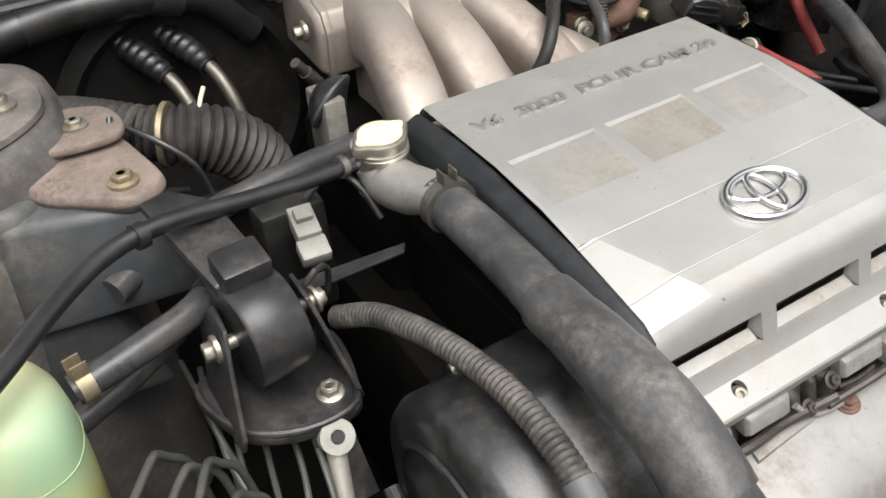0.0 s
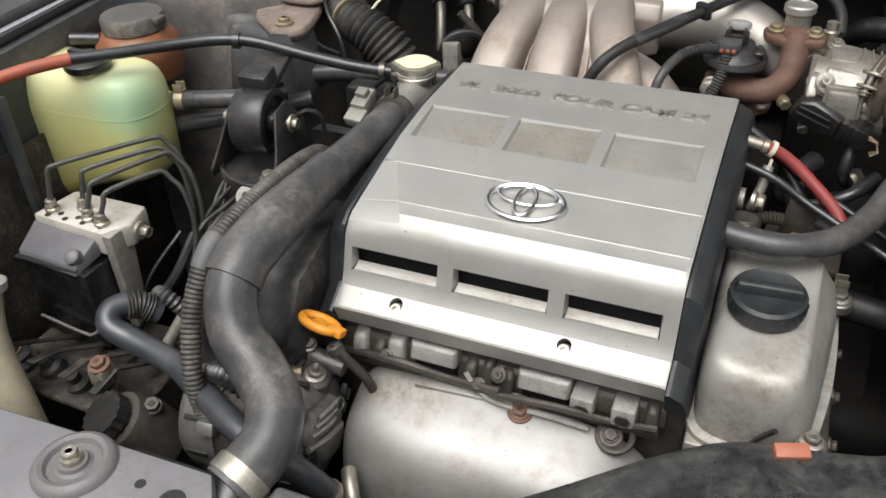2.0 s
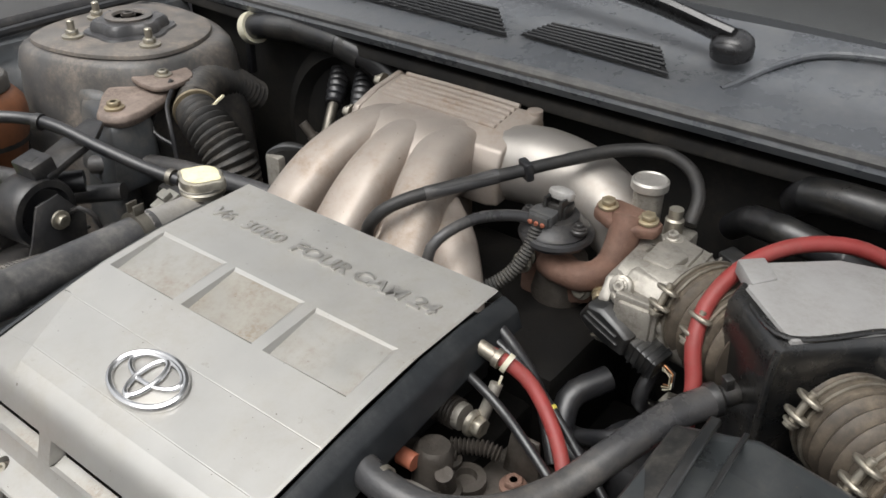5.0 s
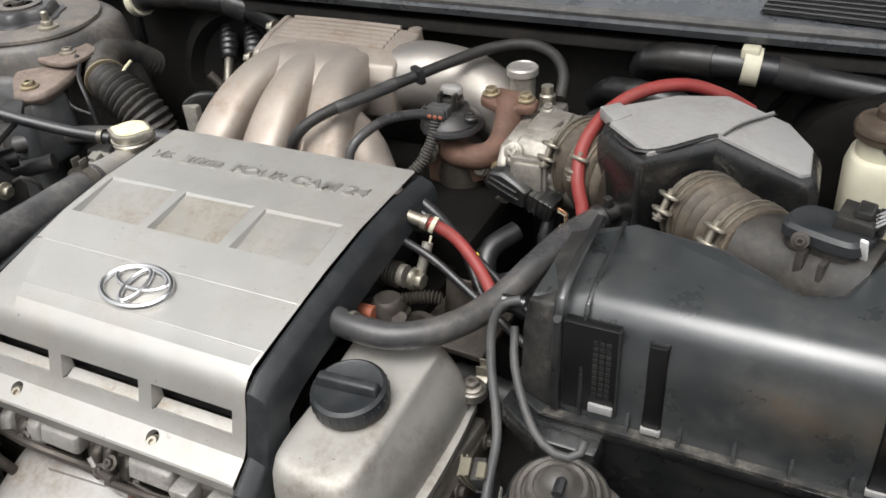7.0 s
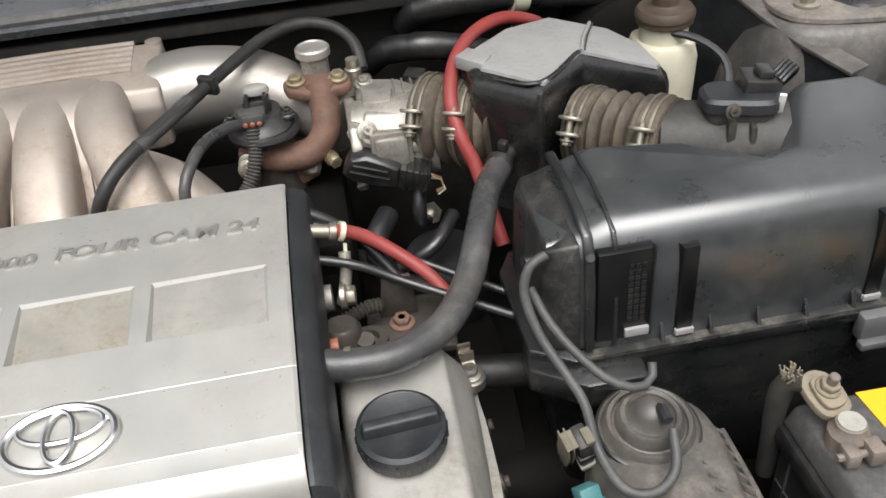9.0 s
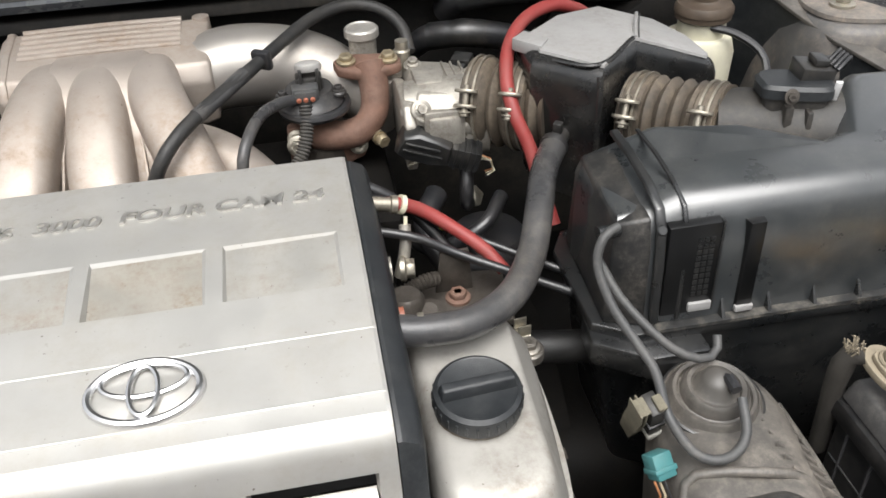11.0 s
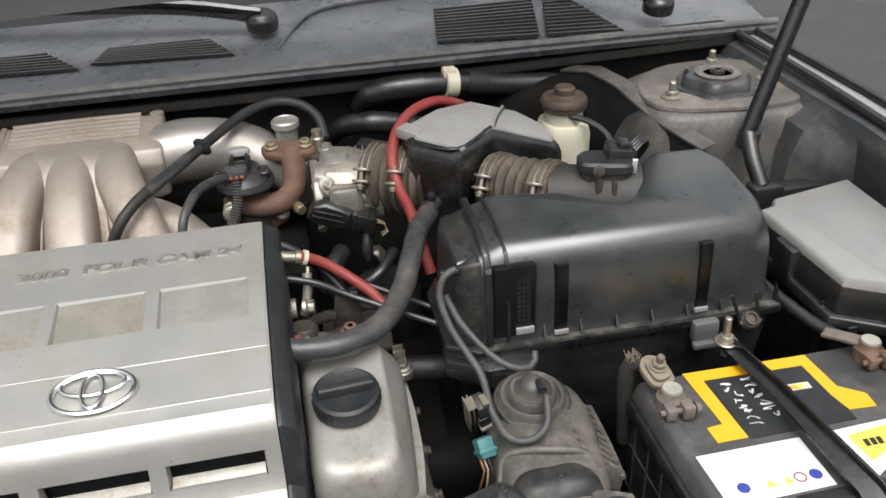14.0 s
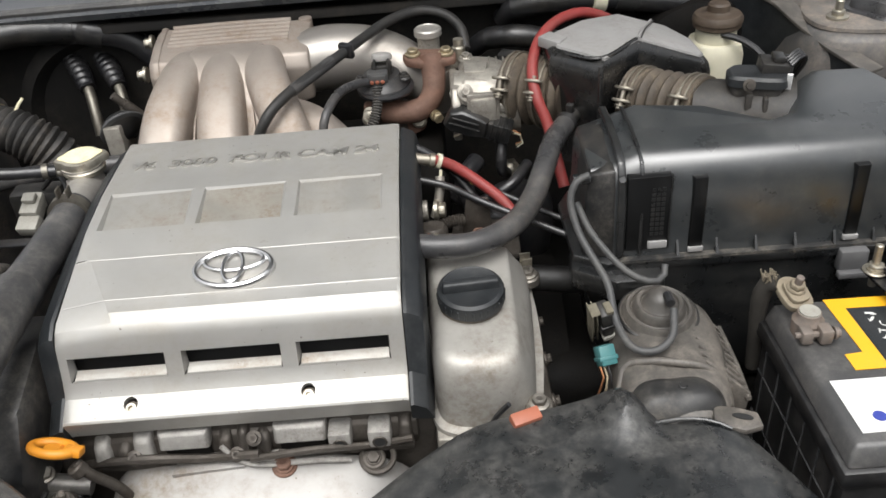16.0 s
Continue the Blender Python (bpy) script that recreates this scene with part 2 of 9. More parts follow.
# ---- mesh helpers ----
def finish(name, bm, material, smooth=40):
    bmesh.ops.recalc_face_normals(bm, faces=bm.faces)
    me = bpy.data.meshes.new(name)
    bm.to_mesh(me)
    bm.free()
    me.materials.append(material)
    me.polygons.foreach_set("use_smooth", [True] * len(me.polygons))
    me.set_sharp_from_angle(angle=radians(smooth))
    return me


def thing(name, label, category, at=(0, 0, 0), group="", kind=""):
    ob = new(name)
    ob.empty_display_size = 0.02
    ob.location = at
    return tagged(ob, label, category, group, kind)


def part(name, bm, material, parent, label="", smooth=40):
    """One mesh under a thing or under a part."""
    ob = new(name, finish(name, bm, material, smooth))
    ob.parent = parent
    bpy.context.view_layer.update()
    ob.matrix_parent_inverse = parent.matrix_world.inverted()
    return tagged(ob, label)


def solo(name, bm, material, label, category, group="", kind="", smooth=40):
    return tagged(new(name, finish(name, bm, material, smooth)), label, category, group, kind)


def join(*bms):
    """All in one bmesh."""
    out = bmesh.new()
    for b in bms:
        me = bpy.data.meshes.new("tmp")
        b.to_mesh(me)
        b.free()
        out.from_mesh(me)
        bpy.data.meshes.remove(me)
    return out


def moved(bm, m):
    bmesh.ops.transform(bm, matrix=m, verts=bm.verts)
    return bm


def soften(bm, r, seg=2, angle=30):
    edges = [e for e in bm.edges if len(e.link_faces) == 2 and e.calc_face_angle(0) > radians(angle)]
    if r > 0 and edges:
        bmesh.ops.bevel(bm, geom=edges, offset=r, segments=seg, profile=0.5, affect="EDGES", clamp_overlap=True)
    return bm


def box(x0, x1, y0, y1, z0, z1, r=0.003, seg=2):
    bm = bmesh.new()
    bmesh.ops.create_cube(bm, size=1, matrix=Matrix.Translation(((x0 + x1) / 2, (y0 + y1) / 2, (z0 + z1) / 2)) @ Matrix.Diagonal((x1 - x0, y1 - y0, z1 - z0, 1)))
    return soften(bm, r, seg)


def block(m, sx, sy, sz, r=0.002, seg=2):
    """A rounded block of that size about the pose m."""
    return moved(box(-sx / 2, sx / 2, -sy / 2, sy / 2, -sz / 2, sz / 2, r, seg), m)


def layers(rings, r=0.0, seg=2, closed=True):
    """A solid through stacked outlines, each a list of points with the same count."""
    bm = bmesh.new()
    vs = [[bm.verts.new(p) for p in ring] for ring in rings]
    n = len(vs[0])
    for a, b in zip(vs[:-1], vs[1:]):
        for i in range(n):
            bm.faces.new((a[i], a[(i + 1) % n], b[(i + 1) % n], b[i]))
    if closed:
        bm.faces.new(vs[0])
        bm.faces.new(vs[-1])
    bmesh.ops.recalc_face_normals(bm, faces=bm.faces)
    return soften(bm, r, seg)


def aim(at, way):
    """A pose at a point whose z axis lies along a direction."""
    return Matrix.Translation(at) @ Vector(way).normalized().to_track_quat("Z", "Y").to_matrix().to_4x4()


def lathe(profile, at, way=(0, 0, 1), seg=28):
    """A profile of (radius, height) turned about an axis."""
    bm = bmesh.new()
    rings = []
    for rad, h in profile:
        if rad < 1e-5:
            rings.append([bm.verts.new((0, 0, h))])
        else:
            rings.append([bm.verts.new((rad * math.cos(2 * math.pi * i / seg), rad * math.sin(2 * math.pi * i / seg), h)) for i in range(seg)])
    for a, b in zip(rings[:-1], rings[1:]):
        for i in range(seg):
            j = (i + 1) % seg
            if len(a) == 1 and len(b) > 1:
                bm.faces.new((a[0], b[j], b[i]))
            elif len(b) == 1 and len(a) > 1:
                bm.faces.new((a[i], a[j], b[0]))
            elif len(a) > 1:
                bm.faces.new((a[i], a[j], b[j], b[i]))
    for ring, first in ((rings[0], True), (rings[-1], False)):
        if len(ring) > 1:
            bm.faces.new(ring)
    return moved(bm, aim(at, way))


def disc(r, h, at, way=(0, 0, 1), bev=0.0015, seg=24):
    return lathe([(0, 0), (r - bev, 0), (r, bev), (r, h - bev), (r - bev, h), (0, h)], at, way, seg)


def spline(pts, step):
    """Points at even steps along a smooth curve through the given ones."""
    p = [Vector(q) for q in pts]
    p = [p[0] * 2 - p[1], *p, p[-1] * 2 - p[-2]]
    fine = []
    for a, b, c, d in zip(p[:-3], p[1:-2], p[2:-1], p[3:]):
        for k in range(16):
            t = k / 16
            fine.append(0.5 * ((2 * b) + (c - a) * t + (2 * a - 5 * b + 4 * c - d) * t * t + (3 * b - a - 3 * c + d) * t ** 3))
    fine.append(p[-2])
    out, left = [fine[0]], step
    for a, b in zip(fine[:-1], fine[1:]):
        long = (b - a).length
        while long > 1e-9 and left <= long:
            a = a + (b - a) * (left / long)
            out.append(a.copy())
            long, left = (b - a).length, step
        left -= long
    if (out[-1] - fine[-1]).length > step * 0.3:
        out.append(fine[-1])
    return out


def tube(pts, r, seg=14, step=0.012, pitch=0.0, amp=0.0, wob=0.0, flat=1.0):
    """A hose along a curve; r may be a list along it. pitch and amp: corrugation."""
    if pitch:
        step = pitch / 4
    line = spline(pts, step)
    bm = bmesh.new()
    n = len(line)
    radii = r if isinstance(r, (list, tuple)) else [r, r]
    up, rings = None, []
    for i, q in enumerate(line):
        way = (line[min(i + 1, n - 1)] - line[max(i - 1, 0)]).normalized()
        if up is None:
            up = way.orthogonal().normalized()
        up = (up - way * up.dot(way)).normalized()
        side = way.cross(up)
        u = i / max(1, n - 1) * (len(radii) - 1)
        k = min(int(u), len(radii) - 2)
        rad = radii[k] + (radii[k + 1] - radii[k]) * (u - k)
        if pitch:
            rad += amp * (1, 0.35, -1, 0.35)[i % 4]
        if wob:
            rad *= 1 + wob * noise.noise(q * 60)
        rings.append([bm.verts.new(q + (up * math.cos(a) * flat + side * math.sin(a)) * rad) for a in (2 * math.pi * j / seg for j in range(seg))])
    for a, b in zip(rings[:-1], rings[1:]):
        for j in range(seg):
            bm.faces.new((a[j], a[(j + 1) % seg], b[(j + 1) % seg], b[j]))
    bm.faces.new(rings[0])
    bm.faces.new(rings[-1])
    return bm


def hexbolt(at, way=(0, 0, 1), r=0.007, h=0.006, washer=1.5):
    """A flanged hexagon head."""
    head = lathe([(0, 0), (r * washer, 0), (r * washer, h * 0.3), (r * 1.12, h * 0.42)], at, way, 18)
    top = layers([[(r * math.cos(i * math.pi / 3), r * math.sin(i * math.pi / 3), z) for i in range(6)] for z in (h * 0.3, h)], r * 0.08, 1)
    dip = lathe([(r * 0.55, h), (r * 0.5, h * 1.02), (0, h * 0.9)], (0, 0, 0), (0, 0, 1), 10)
    return join(head, moved(join(top, dip), aim(at, way)))


def ring(rad, wire, at, way, seg=28, ring_seg=8, sx=1.0, sy=1.0):
    bm = bmesh.new()
    vs = []
    for i in range(seg):
        a = 2 * math.pi * i / seg
        c = Vector((rad * sx * math.cos(a), rad * sy * math.sin(a), 0))
        o = Vector((math.cos(a), math.sin(a), 0))
        vs.append([bm.verts.new(c + o * wire * math.cos(b) + Vector((0, 0, wire * math.sin(b)))) for b in (2 * math.pi * j / ring_seg for j in range(ring_seg))])
    for i in range(seg):
        for j in range(ring_seg):
            bm.faces.new((vs[i][j], vs[(i + 1) % seg][j], vs[(i + 1) % seg][(j + 1) % ring_seg], vs[i][(j + 1) % ring_seg]))
    return moved(bm, aim(at, way))


def band(at, way, r, width, thick=0.0012, seg=26):
    """A flat hose band."""
    return lathe([(r, -width / 2), (r + thick, -width / 2), (r + thick, width / 2), (r, width / 2)], at, way, seg)


def lettering(text, size, depth, m, wide):
    """Raised letters of a given whole width, centred, lying in the plane of the pose m."""
    cu = bpy.data.curves.new("letters", "FONT")
    cu.body, cu.size, cu.extrude, cu.align_x, cu.align_y, cu.offset, cu.shear = text, size, depth, "CENTER", "CENTER", 0.0005, 0.12
    ob = new("letters", cu)
    me = bpy.data.meshes.new_from_object(ob)
    bm = bmesh.new()
    bm.from_mesh(me)
    bpy.data.objects.remove(ob)
    bpy.data.meshes.remove(me)
    span = max(v.co.x for v in bm.verts) - min(v.co.x for v in bm.verts)
    return moved(bm, m @ Matrix.Diagonal((wide / span, 1, 1, 1)))


def outline(pts, n=40):
    """A closed smooth outline through flat points."""
    p = [Vector((*q, 0)) for q in pts]
    out, k = [], len(p)
    for i in range(k):
        a, b, c, d = p[i - 1], p[i], p[(i + 1) % k], p[(i + 2) % k]
        for s in range(max(2, n // k)):
            t = s / max(2, n // k)
            q = 0.5 * ((2 * b) + (c - a) * t + (2 * a - 5 * b + 4 * c - d) * t * t + (3 * b - a - 3 * c + d) * t ** 3)
            out.append((q.x, q.y))
    return out


def inset(poly, d):
    """A flat outline drawn in by about d."""
    cx, cy = sum(p[0] for p in poly) / len(poly), sum(p[1] for p in poly) / len(poly)
    out = []
    for x, y in poly:
        l = math.hypot(x - cx, y - cy)
        out.append((x + (cx - x) / l * d, y + (cy - y) / l * d))
    return out


def strap(path, width, thick):
    """A flat bar of even width laid along points in a plane of constant x: its middle runs on the path, its face looks outward."""
    rings = []
    n = len(path)
    for i, (x, y, z) in enumerate(path):
        a, b = path[max(0, i - 1)], path[min(n - 1, i + 1)]
        dy, dz = b[1] - a[1], b[2] - a[2]
        l = math.hypot(dy, dz)
        ny, nz = -dz / l * thick, dy / l * thick
        rings.append([(x - width / 2, y, z), (x + width / 2, y, z), (x + width / 2, y + ny, z + nz), (x - width / 2, y + ny, z + nz)])
    return layers(rings, thick * 0.25, 1)


# ---- the large structure: ground and car body round the bay ----
CX = 0.15  # the car's middle


def ground():
    bm = bmesh.new()
    bmesh.ops.create_grid(bm, x_segments=1, y_segments=1, size=400)
    solo("ground", bm, ASPHALT, "grey asphalt ground under the parked car", "ground", kind="structure")


ground()


FENDER = mat("pale_lilac_grey_paint", (0.40, 0.395, 0.42), 0.28, 0.2, 0.05, 20, (0.3, 0.29, 0.28), 0.25, 6, 0.03, 400, 0.1, 0.6)


def inner_fender(s):
    """Apron, wheel arch and fender edge of one side; s is -1 or 1."""
    x = lambda d: CX + s * d
    root = thing("inner_fender", "dusty grey-painted inner fender of the engine bay", "fender", (x(0.85), 0.2, 0.6), kind="structure")
    wall = [(0.79, 0.30), (0.79, 0.70), (0.80, 0.86), (0.815, 0.905), (0.848, 0.915), (0.856, 0.935), (0.875, 0.94), (0.89, 0.925),
            (0.905, 0.88), (0.905, 0.30)]
    deep = [(0.868, 0.30), (0.868, 0.70), (0.868, 0.84), (0.862, 0.895), (0.856, 0.915), (0.858, 0.935), (0.875, 0.94), (0.89, 0.925), (0.905, 0.88), (0.905, 0.30)]
    part("apron", layers([[(x(a), y, z - 0.06 * max(0, 0.25 - y)) for a, z in (deep if y < 0.36 else wall)] for y in (-0.55, -0.3, 0.0, 0.34, 0.40, 0.72)], 0.0, 2), INNER, root)
    # An added dark sheet paints the shade that lies on the lower apron.
    part("shade_panel", box(*sorted((x(0.856), x(0.864))), -0.40, 0.36, 0.29, 0.80, 0.002), DARK, root, "grimy panel painting the deep shade on the lower apron")
    for k in range(3):
        part("apron_rib", box(*sorted((x(0.845), x(0.862))), -0.05 + 0.14 * k, -0.035 + 0.14 * k, 0.60, 0.88 - 0.02 * (k == 0), 0.003), INNER, root)
    edge = [(0.88, 0.928), (0.905, 0.945), (0.94, 0.94), (0.97, 0.90), (0.985, 0.82), (0.985, 0.4), (0.975, 0.4), (0.96, 0.87), (0.90, 0.915)]
    part("fender_skin", layers([[(x(a), y, z - 0.05 * max(0, 0.25 - y)) for a, z in edge] for y in (-0.6, -0.3, 0.0, 0.4, 1.1)], 0.003, 2), FENDER, root)
    part("edge_seal", tube([(x(0.872), -0.5, 0.905), (x(0.872), 0.0, 0.93), (x(0.872), 0.4, 0.948), (x(0.872), 0.72, 0.952)], 0.007, 8, 0.05), RUBBER2, root,
         "black rubber weatherstrip")
    for d, z, r in ((0.893, 0.931, 0.008), (0.912, 0.944, 0.009)):
        part("edge_channel", tube([(x(d), -0.5, z - 0.030), (x(d), 0.0, z - 0.008), (x(d), 0.4, z + 0.004), (x(d), 0.72, z + 0.006)], r, 8, 0.05, flat=0.7), BLACKPAINT, root,
             "black edge channel")


inner_fender(-1)
inner_fender(1)


DOME = mat("grimy_dome_paint", (0.090, 0.088, 0.086), 0.42, 0, 0.3, 16, (0.29, 0.24, 0.195), 0.8, 15, 0.25, 300, specks=0.6)


def strut_tower(cx, cy, z, s):
    """A pressed tower with its bearing plate, cap and studs; s: the side on which the fender lies."""
    root = thing("strut_tower", "dusty steel strut tower with black bearing cap and studs", "strut tower", (cx, cy, z), kind="structure")
    f = 0.125 if s < 0 else 0.098
    o = outline([(cx - s * 0.115, cy - 0.075), (cx - s * 0.02, cy - f), (cx + s * 0.10, cy - f - 0.002), (cx + s * 0.145, cy), (cx + s * 0.15, cy + 0.13), (cx, cy + 0.14), (cx - s * 0.12, cy + 0.09), (cx - s * 0.135, cy)], 56)
    part("dome", layers([[(x, y, z - 0.50) for x, y in inset(o, -0.035)], [(x, y, z - 0.14) for x, y in inset(o, -0.020)], [(x, y, z - 0.030) for x, y in inset(o, -0.006)], [(x, y, z - 0.010) for x, y in o],
                         [(x, y, z - 0.003) for x, y in inset(o, 0.006)], [(x, y, z) for x, y in inset(o, 0.016)], [(x, y, z + 0.001) for x, y in inset(o, 0.05)]], 0.0), DOME, root, "grimy grey pressed dome", smooth=50)
    plate = outline([(cx - s * 0.118, cy - 0.050), (cx - s * 0.03, cy - f + 0.012), (cx + s * 0.085, cy - f + 0.010), (cx + s * 0.125, cy - 0.02), (cx + s * 0.105, cy + 0.095), (cx - s * 0.03, cy + 0.115), (cx - s * 0.11, cy + 0.05)], 49)
    part("bearing_plate", layers([[(x, y, z + 0.001) for x, y in plate], [(x, y, z + 0.006) for x, y in inset(plate, 0.001)], [(x, y, z + 0.008) for x, y in inset(plate, 0.005)]], 0), TOWER, root)
    lobes = [(cx + (0.054 + 0.004 * math.cos(6 * a)) * math.cos(a), cy + (0.054 + 0.004 * math.cos(6 * a)) * math.sin(a)) for a in (2 * math.pi * i / 72 for i in range(72))]
    cap = part("bearing_cap", layers([[(x, y, z + 0.008) for x, y in inset(lobes, -0.010)], [(x, y, z + 0.011) for x, y in inset(lobes, -0.008)], [(x, y, z + 0.012) for x, y in inset(lobes, 0.0)], [(x, y, z + 0.021) for x, y in inset(lobes, 0.002)],
                                      [(x, y, z + 0.026) for x, y in inset(lobes, 0.007)], [(x, y, z + 0.027) for x, y in inset(lobes, 0.020)]], 0), RUBBER, root, "black scalloped bearing cap")
    part("cap_ring", lathe([(0.034, 0), (0.035, 0.004), (0.024, 0.005), (0.022, 0.001), (0, 0.001)], (cx, cy, z + 0.026), (0, 0, 1), 30), TOWER, cap)
    part("centre_nut", hexbolt((cx, cy, z + 0.028), (0, 0, 1), 0.010, 0.006, 1.1), DARKCAST, cap)
    for x, y in ((cx - s * 0.088, cy - 0.030), (cx + s * 0.03, cy - 0.078) if s < 0 else (cx + 0.035, cy + 0.085), (cx + s * 0.085, cy + 0.0)):
        q = (x, y, z + 0.008)
        part("stud", join(hexbolt(q, (0, 0, 1), 0.0095, 0.012, 1.6), disc(0.0055, 0.026, q)), STEEL, root, "zinc stud and nut")
    return root


strut_tower(-0.595, 0.53, 0.940, -1)
strut_tower(0.905, 0.555, 0.918, 1)


def bulkhead():
    root = thing("bulkhead", "grimy dark bulkhead behind the engine with pressed swages", "bulkhead", (CX, 0.74, 0.6), kind="structure")
    part("panel", box(-0.72, 1.02, 0.735, 0.76, 0.28, 0.965, 0.01), FIREWALL, root)
    part("swage", lathe([(0.16, 0), (0.165, 0.02), (0.145, 0.03), (0.13, 0.012), (0, 0.008)], (-0.30, 0.738, 0.775), (0, -1, 0), 36), FIREWALL, root)
    part("swage", lathe([(0.12, 0), (0.125, 0.02), (0.105, 0.03), (0.09, 0.012), (0, 0.008)], (0.62, 0.738, 0.82), (0, -1, 0), 36), FIREWALL, root)
    part("gutter", layers([[(x, y - 0.03 * ((x - CX) / 0.9) ** 2 * -1, z) for y, z in ((0.685, 0.948), (0.74, 0.940), (0.74, 0.925), (0.68, 0.933))]
                           for x in (-0.75, -0.4, 0, 0.3, 0.6, 1.05)], 0.003), FIREWALL, root)


bulkhead()


def cowl():
    root = thing("cowl_panel", "grey plastic cowl panel with slotted air grilles below the windscreen", "cowl", (CX, 0.9, 0.97), kind="structure")
    prof = [(0.674, 0.963), (0.667, 0.974), (0.670, 0.984), (0.680, 0.987), (0.687, 0.983), (0.692, 0.977), (0.705, 0.977), (0.80, 0.995), (0.93, 1.02),
            (0.96, 1.015), (0.96, 0.97), (0.70, 0.955)]
    xs = [-0.80 + 0.1 * i for i in range(20)]
    part("panel", layers([[(x, y + 0.045 * ((x - CX) / 0.9) ** 2, z - 0.02 * ((x - CX) / 0.9) ** 2) for y, z in prof] for x in xs], 0.0), COWLP, root)
    part("lip_seal", tube([(x, 0.672 + 0.045 * ((x - CX) / 0.9) ** 2, 0.985 - 0.02 * ((x - CX) / 0.9) ** 2) for x in xs], 0.0065, 8, 0.04, wob=0.08), LIPSEAL, root,
         "worn rubber lip seal")
    part("ridge", tube([(0.235, 0.763, 0.986), (0.245, 0.775, 0.990), (0.272, 0.83, 1.004), (0.323, 0.885, 1.015), (0.45, 0.905, 1.019), (0.60, 0.905, 1.018)], 0.0045, 8, 0.02), COWLP, root)
    part("front_roll", tube([(x, 0.699 + 0.045 * ((x - CX) / 0.9) ** 2, 0.977 - 0.02 * ((x - CX) / 0.9) ** 2) for x in xs], 0.005, 8, 0.04), COWLP, root)

    def grille(pts, rows):
        """A slotted field between two slanted ends: (front left, front right, back right, back left) on the panel."""
        a, b, c, d = (Vector(p) for p in pts)
        up = lambda x, y: Vector((x, y, 0.974 + (y - 0.70) * 0.215 - 0.02 * ((x - CX) / 0.9) ** 2))
        recess = bmesh.new()
        recess.faces.new([recess.verts.new(up(p.x, p.y) + Vector((0, 0, 0.0035))) for p in (a, b, c, d)])
        base = part("grille_recess", recess, INKSHADE, root)
        for k in range(rows):
            u = (k + 0.5) / rows
            l, r = a.lerp(d, u), b.lerp(c, u)
            q = [up(l.x, l.y) + Vector((0, 0, 0.006)), up((l.x + r.x) / 2, (l.y + r.y) / 2) + Vector((0, 0, 0.006)), up(r.x, r.y) + Vector((0, 0, 0.006))]
            part("slat", tube(q, 0.0016, 6, 0.05, flat=1.2), GRILLE, base)
        n = max(3, int((b - a).length / 0.03))
        bars = [tube([up(*(a.lerp(b, i / n)).xy) + Vector((0, 0, 0.0042)), up(*(d.lerp(c, i / n)).xy) + Vector((0, 0, 0.0042))], 0.0009, 5, 0.05) for i in range(n + 1)]
        part("mesh", join(*bars), GRILLE, base)

    grille([(0.498, 0.732), (0.669, 0.725), (0.694, 0.856), (0.515, 0.846)], 11)
    grille([(0.683, 0.724), (0.819, 0.722), (0.756, 0.856), (0.714, 0.856)], 11)
    grille([(-0.52, 0.790), (-0.066, 0.757), (-0.125, 0.822), (-0.25, 0.822)], 7)
    grille([(-0.050, 0.768), (0.172, 0.752), (0.130, 0.814), (-0.026, 0.814)], 7)


GRILLE = mat("dark_grille_plastic", (0.022, 0.023, 0.025), 0.45, 0, 0.15, 40, (0.10, 0.095, 0.088), 0.3, 30, 0.1, 500)
LIPSEAL = mat("chalky_rubber_seal", (0.10, 0.10, 0.10), 0.55, 0, 0.2, 40, (0.30, 0.285, 0.26), 0.7, 12, 0.2, 400)
cowl()


def windscreen():
    root = thing("windscreen", "dark tinted curved windscreen with black lower band", "windscreen", (CX, 1.2, 1.1), kind="structure")
    rows = [[(x, 0.93 + 0.55 * v + 0.07 * ((x - CX) / 0.9) ** 2, 1.014 + 0.34 * v) for x in [-0.62 + 0.11 * i for i in range(15)]] for v in (0, 0.33, 0.66, 1)]
    for name, d, m in (("glass", 0.0, GLASSDARK), ("inner_face", -0.02, DARK)):
        bm = bmesh.new()
        vs = [[bm.verts.new((x, y - d * 0.4, z + d)) for x, y, z in row] for row in rows]
        for a, b in zip(vs[:-1], vs[1:]):
            for i in range(len(a) - 1):
                bm.faces.new((a[i], a[i + 1], b[i + 1], b[i]))
        part(name, bm, m, root)


GLASSDARK = mat("dark_glass", (0.02, 0.022, 0.024), 0.06, 0, 0.05, 10, None, 0, 1, 0.0, 100, 0.03)
windscreen()


GLOSSBLACK = mat("gloss_black_metal", (0.011, 0.011, 0.012), 0.25, 0, 0.2, 40, (0.12, 0.11, 0.10), 0.2, 20, 0.05, 500, spec=0.8)


